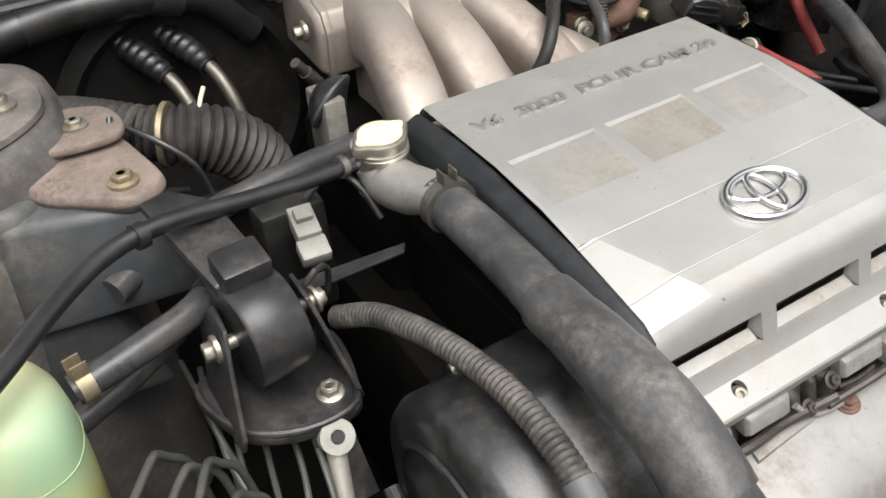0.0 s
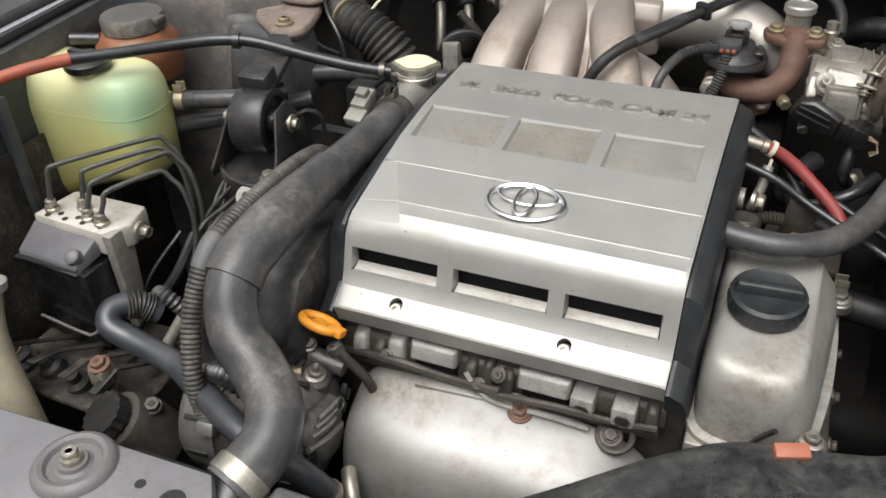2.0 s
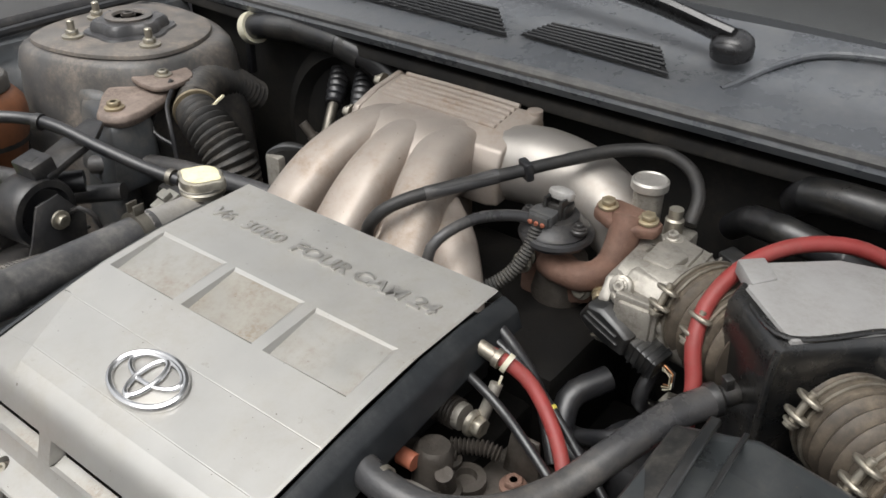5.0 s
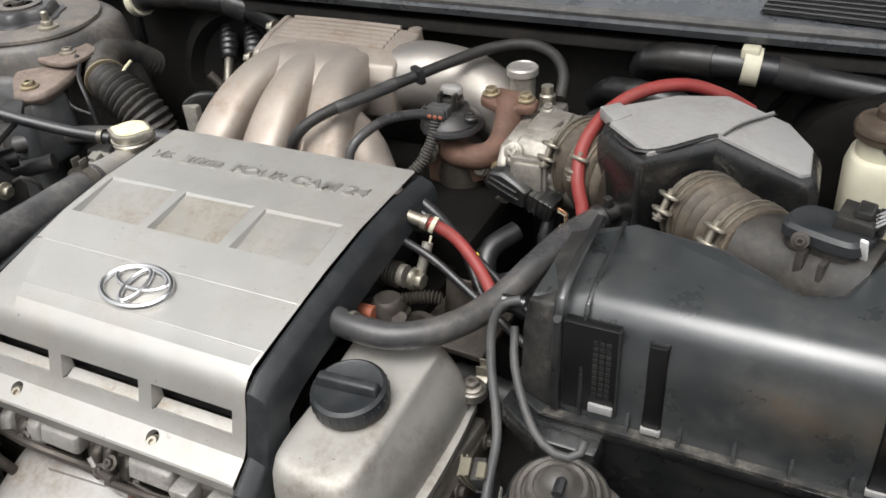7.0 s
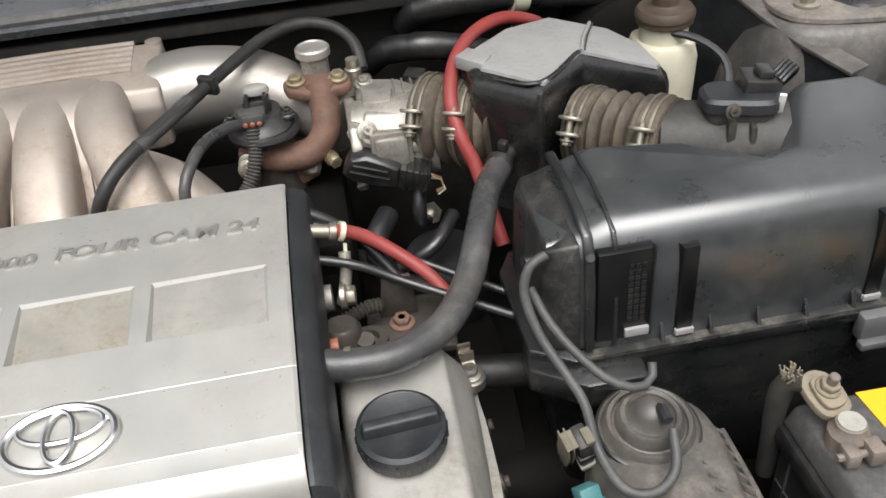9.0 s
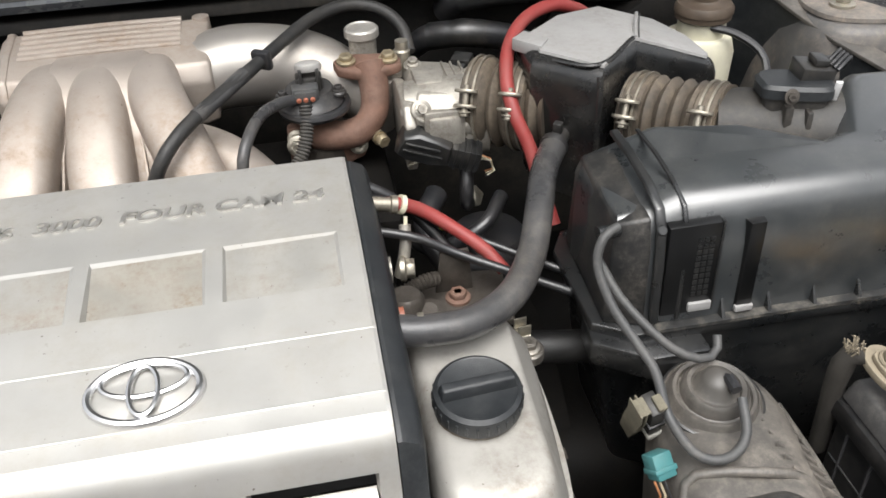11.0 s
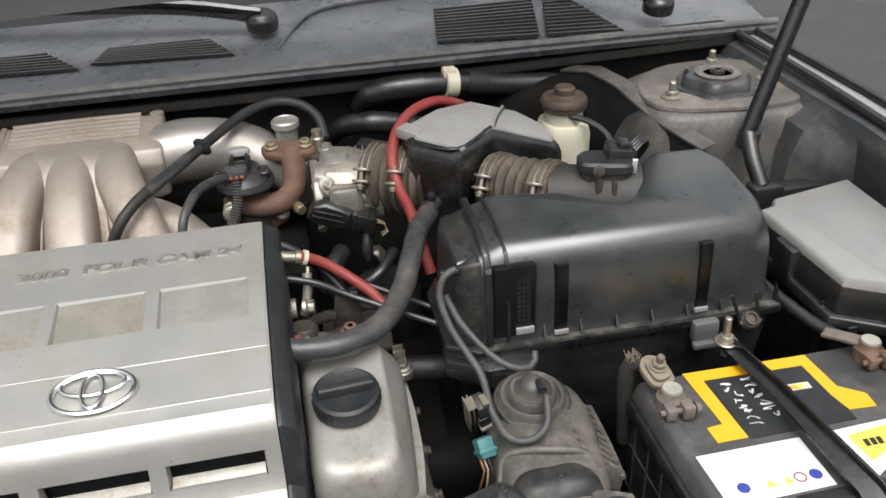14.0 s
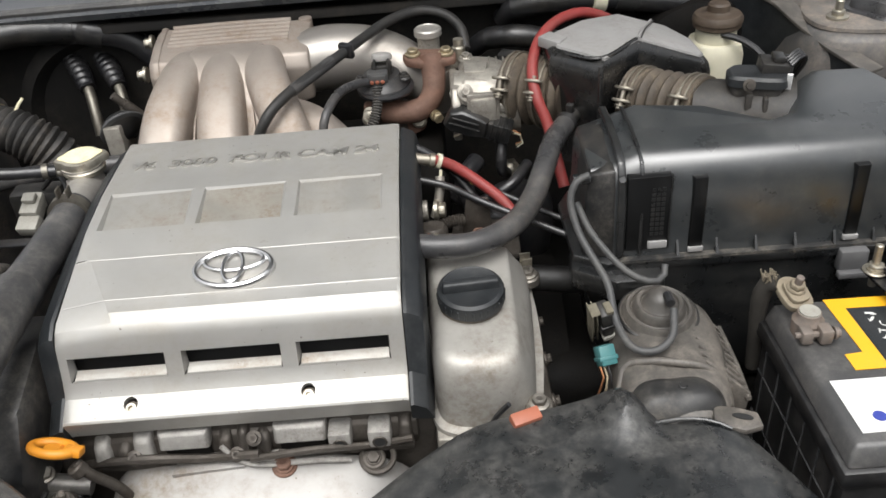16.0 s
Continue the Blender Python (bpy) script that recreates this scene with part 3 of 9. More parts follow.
def wiper(x0, y0, x1, y1):
    z = lambda y: 0.985 + (y - 0.70) * 0.215
    root = thing("wiper", "black wiper arm and blade resting on the cowl", "wiper", (x0, y0, z(y0)), "wipers")
    part("pivot_cap", lathe([(0.026, 0), (0.027, 0.012), (0.025, 0.020), (0.019, 0.026), (0.008, 0.0285), (0, 0.029)], (x0, y0, z(y0)), (0, -0.2, 1), 36), GLOSSBLACK, root)
    a, b = Vector((x0, y0, z(y0) + 0.02)), Vector((x1, y1, z(y1) + 0.04))
    part("arm", tube([a, a.lerp(b, 0.3) + Vector((0, 0, 0.012)), b], [0.019, 0.018, 0.014], 10, 0.03, flat=0.55), GLOSSBLACK, root)
    w = (b - a).normalized()
    part("blade", tube([b - w * 0.25 + Vector((0, 0.02, 0.012)), b + Vector((0, 0.02, 0.014)), b + w * 0.22 + Vector((0, 0.02, 0.006))], [0.005, 0.008, 0.004], 6, 0.03), RUBBER2, root)


wiper(0.221, 0.819, -0.34, 0.90)
wiper(0.885, 0.745, 0.60, 0.93)


def hood():
    """The hood stands open on its rear hinges, over the bay."""
    root = thing("hood", "raised grey hood propped open over the engine bay", "hood", (CX, 0.72, 1.0), kind="structure")
    a = radians(63)
    c, s = math.cos(a), math.sin(a)
    rows = []
    for v in range(9):
        d = 1.02 * v / 8
        rows.append([(CX + 0.69 * u * (1 - 0.06 * v / 8), 0.76 - c * d, 1.05 + s * d + 0.03 * (1 - u * u)) for u in [-1 + 0.2 * k for k in range(11)]])
    bm = bmesh.new()
    for off in (0.0, 0.02):
        vs = [[bm.verts.new((x, y + off * s, z + off * c)) for x, y, z in r] for r in rows]
        for p, q in zip(vs[:-1], vs[1:]):
            for i in range(10):
                bm.faces.new((p[i], p[i + 1], q[i + 1], q[i]))
    part("panel", bm, BODY, root)


hood()


STAINSUP = mat("stained_support_paint", (0.17, 0.162, 0.165), 0.45, 0, 0.15, 30, (0.10, 0.078, 0.06), 0.85, 30, 0.25, 400)


def radiator_support():
    root = thing("radiator_support", "dusty grey upper radiator support panel with holes and bolts", "radiator support", (CX, -0.3, 0.75), kind="structure")
    prof = [(-0.235, 0.70), (-0.235, 0.752), (-0.239, 0.757), (-0.30, 0.757), (-0.312, 0.75), (-0.33, 0.748), (-0.40, 0.748), (-0.42, 0.72), (-0.42, 0.66), (-0.41, 0.66),
            (-0.39, 0.735), (-0.30, 0.742), (-0.25, 0.742), (-0.245, 0.70)]
    xs = [-0.70, -0.5, -0.35, -0.2, -0.155, -0.120, 0.0, 0.2, 0.38, 0.41, 0.56, 0.7, 0.85, 1.0]
    back = lambda x: 0.048 if -0.121 < x < 0.39 else 0.0
    part("panel", layers([[(x, y - 0.02 * ((x - CX) / 0.8) ** 2 - back(x), z) for y, z in prof] for x in xs], 0.0), RSUP, root)
    for x, y, r in ((-0.17, -0.277, 0.012), (-0.207, -0.272, 0.005), (-0.32, -0.345, 0.011), (0.73, -0.33, 0.016)):
        part("hole", disc(r, 0.0008, (x, y, 0.7568 if y > -0.3 else 0.7486), (0, 0, 1), 0.0002), INKSHADE, root, "dark punched hole")
    mount = part("radiator_mount", lathe([(0.038, 0), (0.037, 0.004), (0.034, 0.0075), (0.030, 0.009), (0.026, 0.0075), (0.0235, 0.003), (0.017, 0.002), (0.014, 0.004), (0.013, 0.008), (0, 0.008)], (-0.275, -0.277, 0.757), (0, 0, 1), 40), STAINSUP, root,
                 "grey radiator mount bush")
    part("bolt", hexbolt((-0.275, -0.277, 0.765), (0, 0, 1), 0.008, 0.012, 1.2), STEEL, mount)
    for x, y in ((0.598, -0.262), (0.66, -0.269)):
        part("bolt", join(hexbolt((x, y, 0.7625), (0, 0, 1), 0.0075, 0.007, 1.4), disc(0.021 if x < 0.63 else 0.013, 0.0025, (x, y, 0.7602))), STEEL, root, "dull flanged bolt")
    part("side_bracket", layers([[(0.605, -0.243, 0.754), (0.64, -0.245, 0.754), (0.682, -0.243, 0.754), (0.715, -0.235, 0.754), (0.83, -0.20, 0.745), (0.90, -0.34, 0.74), (0.57, -0.34, 0.754)],
                                 [(0.605, -0.243, 0.760), (0.64, -0.245, 0.760), (0.682, -0.243, 0.760), (0.715, -0.235, 0.760), (0.83, -0.20, 0.751), (0.90, -0.34, 0.746), (0.57, -0.34, 0.760)]], 0.001), RSUP, root)


radiator_support()


def low_sky_blocker():
    """An unseen plain wall behind the camera, added to darken low front reflections."""
    solo("low_sky_blocker", box(-9, 9, -6.2, -6.0, -0.02, 3.0, 0.01), BLOCKERGREY, "unseen plain grey wall added to block the low sky", "wall", kind="structure")


low_sky_blocker()


RADTANK = mat("grey_dusty_tank", (0.10, 0.10, 0.102), 0.45, 0, 0.12, 20, (0.28, 0.26, 0.235), 0.55, 14, 0.15, 400)


def lower_bay():
    """The dark bottom of the bay, radiator and fans, and the plain front that closes it."""
    root = thing("bay_floor", "grimy floor, coloured dark as deep shade, and front of the engine bay", "floor", (CX, 0.1, 0.28), kind="structure")
    part("undertray", box(-0.72, 1.02, -0.42, 0.76, 0.25, 0.28, 0.0), SHADEBLACK, root)
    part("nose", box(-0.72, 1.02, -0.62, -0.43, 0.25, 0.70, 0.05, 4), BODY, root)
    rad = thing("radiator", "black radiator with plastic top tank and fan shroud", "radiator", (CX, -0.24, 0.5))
    part("core", box(-0.45, 0.42, -0.285, -0.24, 0.3, 0.69, 0.004), SHADEBLACK, rad)
    part("top_tank", box(-0.11, 0.43, -0.320, -0.214, 0.685, 0.735, 0.006, 3), RADTANK, rad, "dusty grey radiator top tank")
    part("tank_end", box(-0.46, -0.10, -0.30, -0.245, 0.685, 0.728, 0.008, 3), RADTANK, rad)
    part("shroud", box(-0.30, 0.40, -0.235, -0.19, 0.32, 0.685, 0.008), PLASTIC, rad)
    part("neck", lathe([(0.021, -0.05), (0.021, 0.02), (0.023, 0.024), (0, 0.026)], (-0.142, -0.228, 0.735), (-0.1, 0.8, 0.3)), PLASTIC, rad)
    part("shroud_lip", layers([[(x, y, z) for x, y in ((-0.10, -0.225), (0.03, -0.23), (0.045, -0.185), (0.03, -0.165), (-0.07, -0.175))] for z in (0.62, 0.648)], 0.006), DUSTY, rad)
    lab = part("label", layers([[(x, y, z) for x, y in ((0.018, -0.262), (0.098, -0.262), (0.098, -0.222), (0.020, -0.221))] for z in (0.7352, 0.7358)], 0), AMBERLABEL, rad, "yellow warning label")
    for k in range(6):
        part("print", box(0.030 + 0.009 * k, 0.0355 + 0.009 * k, -0.259, -0.247 + 0.002 * (k % 2), 0.7360, 0.7363, 0), INKSHADE, lab)


lower_bay()


# ---- the engine ----
def engine_cover():
    root = thing("engine_cover", "silver plastic engine cover with three slots, raised lettering and chrome emblem", "engine cover", (0.0165, 0.17, 0.78))
    X0, X1 = -0.158, 0.191
    rows = [(0.372, 0.868), (0.3705, 0.886), (0.364, 0.8935), (0.239, 0.8915), (0.171, 0.8845), (0.1250, 0.87692), (0.1238, 0.87672), (0.1230, 0.8762), (0.1222, 0.87645), (0.1210, 0.87625),
            (0.0650, 0.86700), (0.0638, 0.8668), (0.0630, 0.8663), (0.0622, 0.8665), (0.0610, 0.86610), (0.046, 0.8636), (0.0365, 0.8580), (0.0312, 0.8520), (0.0275, 0.8440), (0.0235, 0.826), (0.0155, 0.801),
            (0.0115, 0.7915), (0.008, 0.787), (0.0085 - 0.001, 0.7862), (-0.0075, 0.7768), (-0.0128, 0.7736), (-0.0142, 0.7715), (-0.0060, 0.7480)]
    slots = [(-0.149, -0.051), (-0.034, 0.066), (0.082, 0.176)]
    panels = [(-0.146, -0.048), (-0.036, 0.060), (0.074, 0.172)]
    holes = [(-0.0985, -0.0815), (0.0815, 0.0985)]
    xs = sorted({X0, X1, X0 + 0.003, X1 - 0.003, *(v for p in slots + panels + holes for v in p)})
    bm = bmesh.new()

    def crease(y):
        return -0.157 + 0.059 * max(0.0, min(1.0, (0.158 - y) / 0.121))

    def drop(x, y):
        """The slanted facet at one front corner."""
        d = max(0.0, crease(y) - x) * 0.14 if y < 0.158 else 0.0
        return d * max(0.0, min(1.0, (y - 0.0235) / 0.006)) + (0.0012 if x in (X0, X1) else 0)

    facet = bmesh.new()
    vs = [[bm.verts.new((x, y, z - drop(x, y))) for x in xs] for y, z in rows]
    cut = xs.index(-0.0985)

    def inside(a, b, spans):
        return next((s for s in spans if s[0] - 1e-6 <= a and b <= s[1] + 1e-6), None)

    for j in range(len(rows) - 1):
        for i in range(len(xs) - 1):
            a, b = xs[i], xs[i + 1]
            if 5 <= j < 16 and i < cut:
                if i == 0:
                    (ya, za), (yb, zb) = rows[j], rows[j + 1]
                    ca, cb = [bm.verts.new((crease(q), q, h)) for q, h in (rows[j], rows[j + 1])]
                    facet.faces.new([facet.verts.new(q.co) for q in (vs[j][0], ca, cb, vs[j + 1][0])])
                    bm.faces.new((ca, vs[j][cut], vs[j + 1][cut], cb))
                continue
            if (j == 19 and inside(a, b, slots)) or (j == 3 and inside(a, b, panels)) or (j == 23 and inside(a, b, holes)):
                continue
            bm.faces.new((vs[j][i], vs[j][i + 1], vs[j + 1][i + 1], vs[j + 1][i]))

    def quad(*p):
        bm.faces.new([bm.verts.new(q) for q in p])

    floors = []
    for a, b in panels:
        floor_bm = bmesh.new()
        floors.append(floor_bm)
        (y1, z1), (y0, z0) = rows[3], rows[4]
        n, e = Vector((0, 0.17, -0.985)), 0.004
        top = [Vector(p) for p in ((a, y0, z0), (b, y0, z0), (b, y1, z1), (a, y1, z1))]
        low = [Vector(p) + n * k for p, k in (((a + 0.5 * e, y0 + 0.6 * e, z0), 0.0080), ((b - e * 0.6, y0 + 0.9 * e, z0), 0.0036), ((b - e * 0.8, y1 - e * 1.0, z1), 0.0008), ((a + 0.5 * e, y1 - e * 1.2, z1), 0.0022))]
        floor_bm.faces.new([floor_bm.verts.new(p) for p in low])
        for k in range(4):
            quad(top[k], top[(k + 1) % 4], low[(k + 1) % 4], low[k])
    ledges = bmesh.new()

    def ledge(*p):
        ledges.faces.new([ledges.verts.new(q) for q in p])

    for a, b in slots:
        (yt, zt), (yb, zb) = rows[19], rows[20]
        quad((a, yb, zb), (b, yb, zb), (b - 0.002, yb + 0.004, zb - 0.0005), (a + 0.002, yb + 0.004, zb - 0.0005))
        ledge((a + 0.002, yb + 0.004, zb - 0.0005), (b - 0.002, yb + 0.004, zb - 0.0005), (b - 0.0025, yb + 0.0145, zb + 0.0040), (a + 0.0025, yb + 0.0145, zb + 0.0040))
        for x, d in ((a, 0.002), (b, -0.002)):
            quad((x, yb, zb), (x, yt, zt), (x + d, yt + 0.008, zt), (x + d, yb + 0.016, zb))
        quad((a, yt, zt), (b, yt, zt), (b, yt + 0.003, zt + 0.001), (a, yt + 0.003, zt + 0.001))
    for a, b in holes:
        (y1, z1), (y0, z0) = rows[23], rows[24]
        mid, ux, uy = Vector(((a + b) / 2, (y0 + y1) / 2, (z0 + z1) / 2)), Vector(((b - a) / 2, 0, 0)), Vector((0, (y1 - y0) / 2, (z1 - z0) / 2))
        down = ux.cross(uy).normalized() * -0.008
        for k in range(16):
            t = [2 * math.pi * q / 16 for q in (k, k + 1)]
            edge = [mid + (ux * math.cos(q) + uy * math.sin(q)) / max(abs(math.cos(q)), abs(math.sin(q))) for q in t]
            rim = [mid + (ux * math.cos(q) + uy * math.sin(q)) * 0.86 for q in t]
            quad(edge[0], edge[1], rim[1], rim[0])
            quad(rim[0], rim[1], rim[1] + down, rim[0] + down)
    bmesh.ops.remove_doubles(bm, verts=bm.verts, dist=1e-5)
    part("shell", bm, SILVER, root, smooth=20)
    bmesh.ops.remove_doubles(facet, verts=facet.verts, dist=1e-5)
    part("slot_ledge", ledges, STAINED, root, "dusty ledge inside the slots")
    part("corner_facet", facet, SILVER, root)
    for k, floor_bm in enumerate(floors):
        part("recessed_panel", floor_bm, BROWNED if k == 1 else STAINED, root, "brown-stained recessed panel" if k == 1 else "stained recessed panel")
    # A solid black filler under the shell paints the shade seen through the slots.
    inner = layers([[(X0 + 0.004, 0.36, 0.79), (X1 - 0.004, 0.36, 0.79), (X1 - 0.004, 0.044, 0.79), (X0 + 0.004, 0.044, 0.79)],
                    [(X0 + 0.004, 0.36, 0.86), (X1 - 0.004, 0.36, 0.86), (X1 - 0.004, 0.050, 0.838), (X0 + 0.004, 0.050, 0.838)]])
    part("shade_filler", inner, INKSHADE, root, "black filler painting the shade inside the cover")
    for a, b in holes:
        q, w = ((a + b) / 2, -0.0005, 0.7742), (0, -0.51, 0.86)
        seat = part("bolt_seat", disc(0.0085, 0.001, q, w, 0.0003), BOOT, root)
        part("cover_bolt", lathe([(0.0062, 0), (0.0062, 0.004), (0.0055, 0.0052), (0.003, 0.0052), (0.0028, 0.002), (0, 0.002)], q, w, 16), STEEL, seat, "socket bolt in a round hole")

    def trim(s):
        top = [(0.370, 0.884), (0.30, 0.889), (0.242, 0.8870), (0.14, 0.8745), (0.075, 0.863), (0.044, 0.8560), (0.030, 0.8465), (0.012, 0.785), (-0.016, 0.765)]
        low = [(0.372, 0.856), (0.30, 0.853), (0.242, 0.847), (0.14, 0.833), (0.075, 0.820), (0.052, 0.810), (0.044, 0.772), (0.040, 0.742), (-0.006, 0.735)]
        e = X1 if s > 0 else X0
        bm = bmesh.new()
        col = [[bm.verts.new((e + s * d, y, z)) for d, (y, z) in ((0.001, t), (0.0045, (t[0], t[1] + 0.0005)), (0.0165, (t[0] + 0.001, t[1] - 0.006)), (0.020, (t[0] + 0.001, t[1] - 0.012)),
                                                               (0.024, l), (0.015, (l[0], l[1])), (0.001, (t[0] + 0.002, t[1] - 0.02)))] for t, l in zip(top, low)]
        for p, q in zip(col[:-1], col[1:]):
            for i in range(7):
                bm.faces.new((p[i], p[(i + 1) % 7], q[(i + 1) % 7], q[i]))
        bm.faces.new(col[0])
        bm.faces.new(col[-1])
        part("side_trim", bm, TRIM, root, "black plastic side trim", 32)

    trim(-1)
    trim(1)
    tilt = math.degrees(math.atan2(0.8935 - 0.8905, 0.122))
    part("lettering", lettering("V6  3000  FOUR CAM 24", 0.0235, 0.0024, pose(0.012, 0.300, 0.8924, tilt), 0.306), LETTER, root, "raised moulded lettering")
    base = pose(0.0180, 0.0930, 0.8720, 9.8)
    emblem = part("emblem", moved(join(ring(0.0400, 0.0034, (0, 0, 0.0025), (0, 0, 1), 44, 8, 1.0, 0.665),
                                       ring(0.0350, 0.0026, (0, 0.0095, 0.003), (0, 0, 1), 40, 8, 0.88, 0.40),
                                       ring(0.0122, 0.0026, (0, 0, 0.004), (0, 0, 1), 30, 8, 0.86, 1.75)), base), CHROME, root, "chrome oval emblem")
    pad = lathe([(0, 0), (0.044, 0), (0.042, 0.0012), (0, 0.0012)], (0, 0, 0), (0, 0, 1), 40)
    part("emblem_pad", moved(pad, base @ Matrix.Diagonal((1, 0.68, 1, 1))), SILVER, emblem)


engine_cover()


GREYCAST = mat("pale_dusty_casting", (0.40, 0.385, 0.36), 0.5, 0.35, 0.25, 40, (0.09, 0.072, 0.055), 0.7, 32, 0.4, 400)


def engine_block():
    """Cylinder heads and block under the covers; mostly hidden."""
    root = thing("engine_block", "oily cast engine block and cylinder heads, deep parts coloured black as shade", "engine", (0.02, 0.2, 0.4))
    # Block, rear head and valley take the shade-black colour to darken the gaps.
    part("block", box(-0.24, 0.30, 0.02, 0.56, 0.32, 0.66, 0.02), SHADEBLACK, root)
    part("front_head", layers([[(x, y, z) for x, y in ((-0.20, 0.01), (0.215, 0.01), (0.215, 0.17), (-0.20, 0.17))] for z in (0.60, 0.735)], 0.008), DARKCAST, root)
    part("rear_head", box(-0.2, 0.25, 0.38, 0.60, 0.6, 0.80, 0.015), SHADEBLACK, root)
    part("valley", box(-0.18, 0.23, 0.17, 0.40, 0.6, 0.76, 0.01), SHADEBLACK, root)
    part("head_face", layers([[(x, y, z) for y, z in ((0.03, 0.69), (0.006, 0.692), (0.002, 0.705), (0.006, 0.722), (0.03, 0.742))] for x in (-0.16, 0.195)], 0.002), DARKCAST, root)
    # square cast pads stand proud of the head; black blocks below paint their shade
    for x0, x1, z0, z1 in ((-0.075, -0.022, 0.718, 0.739), (0.045, 0.100, 0.716, 0.737)):
        part("cast_pad", layers([[(x0, 0.02, z0), (x1, 0.02, z0), (x1, 0.02, z1), (x0, 0.02, z1)], [(x0, -0.006, z0), (x1, -0.006, z0), (x1, 0.0, z1), (x0, 0.0, z1)], [(x0 + 0.003, -0.010, z0 + 0.003), (x1 - 0.003, -0.010, z0 + 0.003), (x1 - 0.003, -0.005, z1 - 0.003), (x0 + 0.003, -0.005, z1 - 0.003)]], 0.0015), GREYCAST, root, "pale dusty cast pad")
        part("shade_block", box(x0 + 0.004, x1 - 0.002, -0.004, 0.02, z0 - 0.022, z0 - 0.001, 0.003), SHADEBLACK, root, "black block painting the shade under the pad")
        part("hollow_lip", tube([(x0 + 0.002, -0.006, z0 - 0.012), ((x0 + x1) / 2, -0.008, z0 - 0.014), (x1 - 0.002, -0.006, z0 - 0.013)], 0.0028, 8), DARKCAST, root)
    for x in (0.114, 0.1555):
        lug = part("square_lug", layers([[(x + u, y, z) for u, z in ((-0.012, 0.706), (0.012, 0.706), (0.012, 0.729), (-0.012, 0.729))] for y in (0.02, -0.014)], 0.003), GREYCAST, root, "square bolt lug")
        part("bore", disc(0.0062, 0.0012, (x, -0.0142, 0.715), (0, -1, 0), 0.0003, 18), INKSHADE, lug, "dark open bore")
        part("bore_rim", ring(0.0068, 0.0012, (x, -0.0146, 0.715), (0, -1, 0), 20, 6), DARKCAST, lug)
    for x, w, h in ((-0.138, 0.010, 0.018), (-0.115, 0.008, 0.012), (-0.094, 0.012, 0.022), (-0.008, 0.008, 0.016), (0.012, 0.007, 0.024), (0.032, 0.009, 0.014), (0.182, 0.008, 0.018)):
        part("casting_lug", layers([[(x - w, 0.02, 0.700), (x + w, 0.02, 0.700), (x + w * 0.9, -0.008, 0.702), (x - w * 0.9, -0.008, 0.702)], [(x - w, 0.02, 0.716 + h), (x + w, 0.02, 0.716 + h), (x + w * 0.7, -0.002, 0.706 + h), (x - w * 0.7, -0.002, 0.706 + h)]], 0.004), DARKCAST if w < 0.0095 else GREYCAST, root)
    for x, z in ((-0.103, 0.712), (0.004, 0.706), (0.026, 0.728)):
        part("head_bolt", hexbolt((x, -0.008, z), (0, -0.7, 0.7), 0.0055, 0.007), DARKCAST, root)
    part("manifold_stud", join(disc(0.0125, 0.003, (0.146, -0.010, 0.686), (0, -0.4, 0.9)), hexbolt((0.146, -0.011, 0.688), (0, -0.4, 0.9), 0.007, 0.006, 1.2)), DARKCAST, root, "oily manifold nut")
    part("manifold_ear", ring(0.017, 0.0035, (0.150, -0.008, 0.687), (0, -0.4, 0.9), 24, 8), DARKCAST, root)
    part("stay", tube([(-0.012, -0.004, 0.716), (0.004, -0.010, 0.700), (0.03, -0.014, 0.694), (0.08, -0.014, 0.695), (0.125, -0.012, 0.690)], 0.0032, 8), GREYCAST, root, "thin bent stay")
    for a, b, r in (((-0.16, 0.0, 0.70), (0.03, -0.015, 0.712), 0.005), ((0.02, -0.016, 0.706), (0.19, -0.012, 0.715), 0.004)):
        a, b = Vector(a), Vector(b)
        part("fuel_pipe", tube([a, a.lerp(b, 0.4) + Vector((0, -0.008, 0.01)), a.lerp(b, 0.7) + Vector((0, 0.004, -0.006)), b], r, 8), DARKCAST, root)
    part("gasket_edge", box(-0.15, 0.19, -0.004, 0.02, 0.690, 0.697, 0.001), DARKCAST, root)


engine_block()


OILBOLT = mat("oily_bolt_steel", (0.30, 0.28, 0.25), 0.4, 0.8, 0.2, 80, (0.10, 0.08, 0.06), 0.8, 50, 0.2, 700)


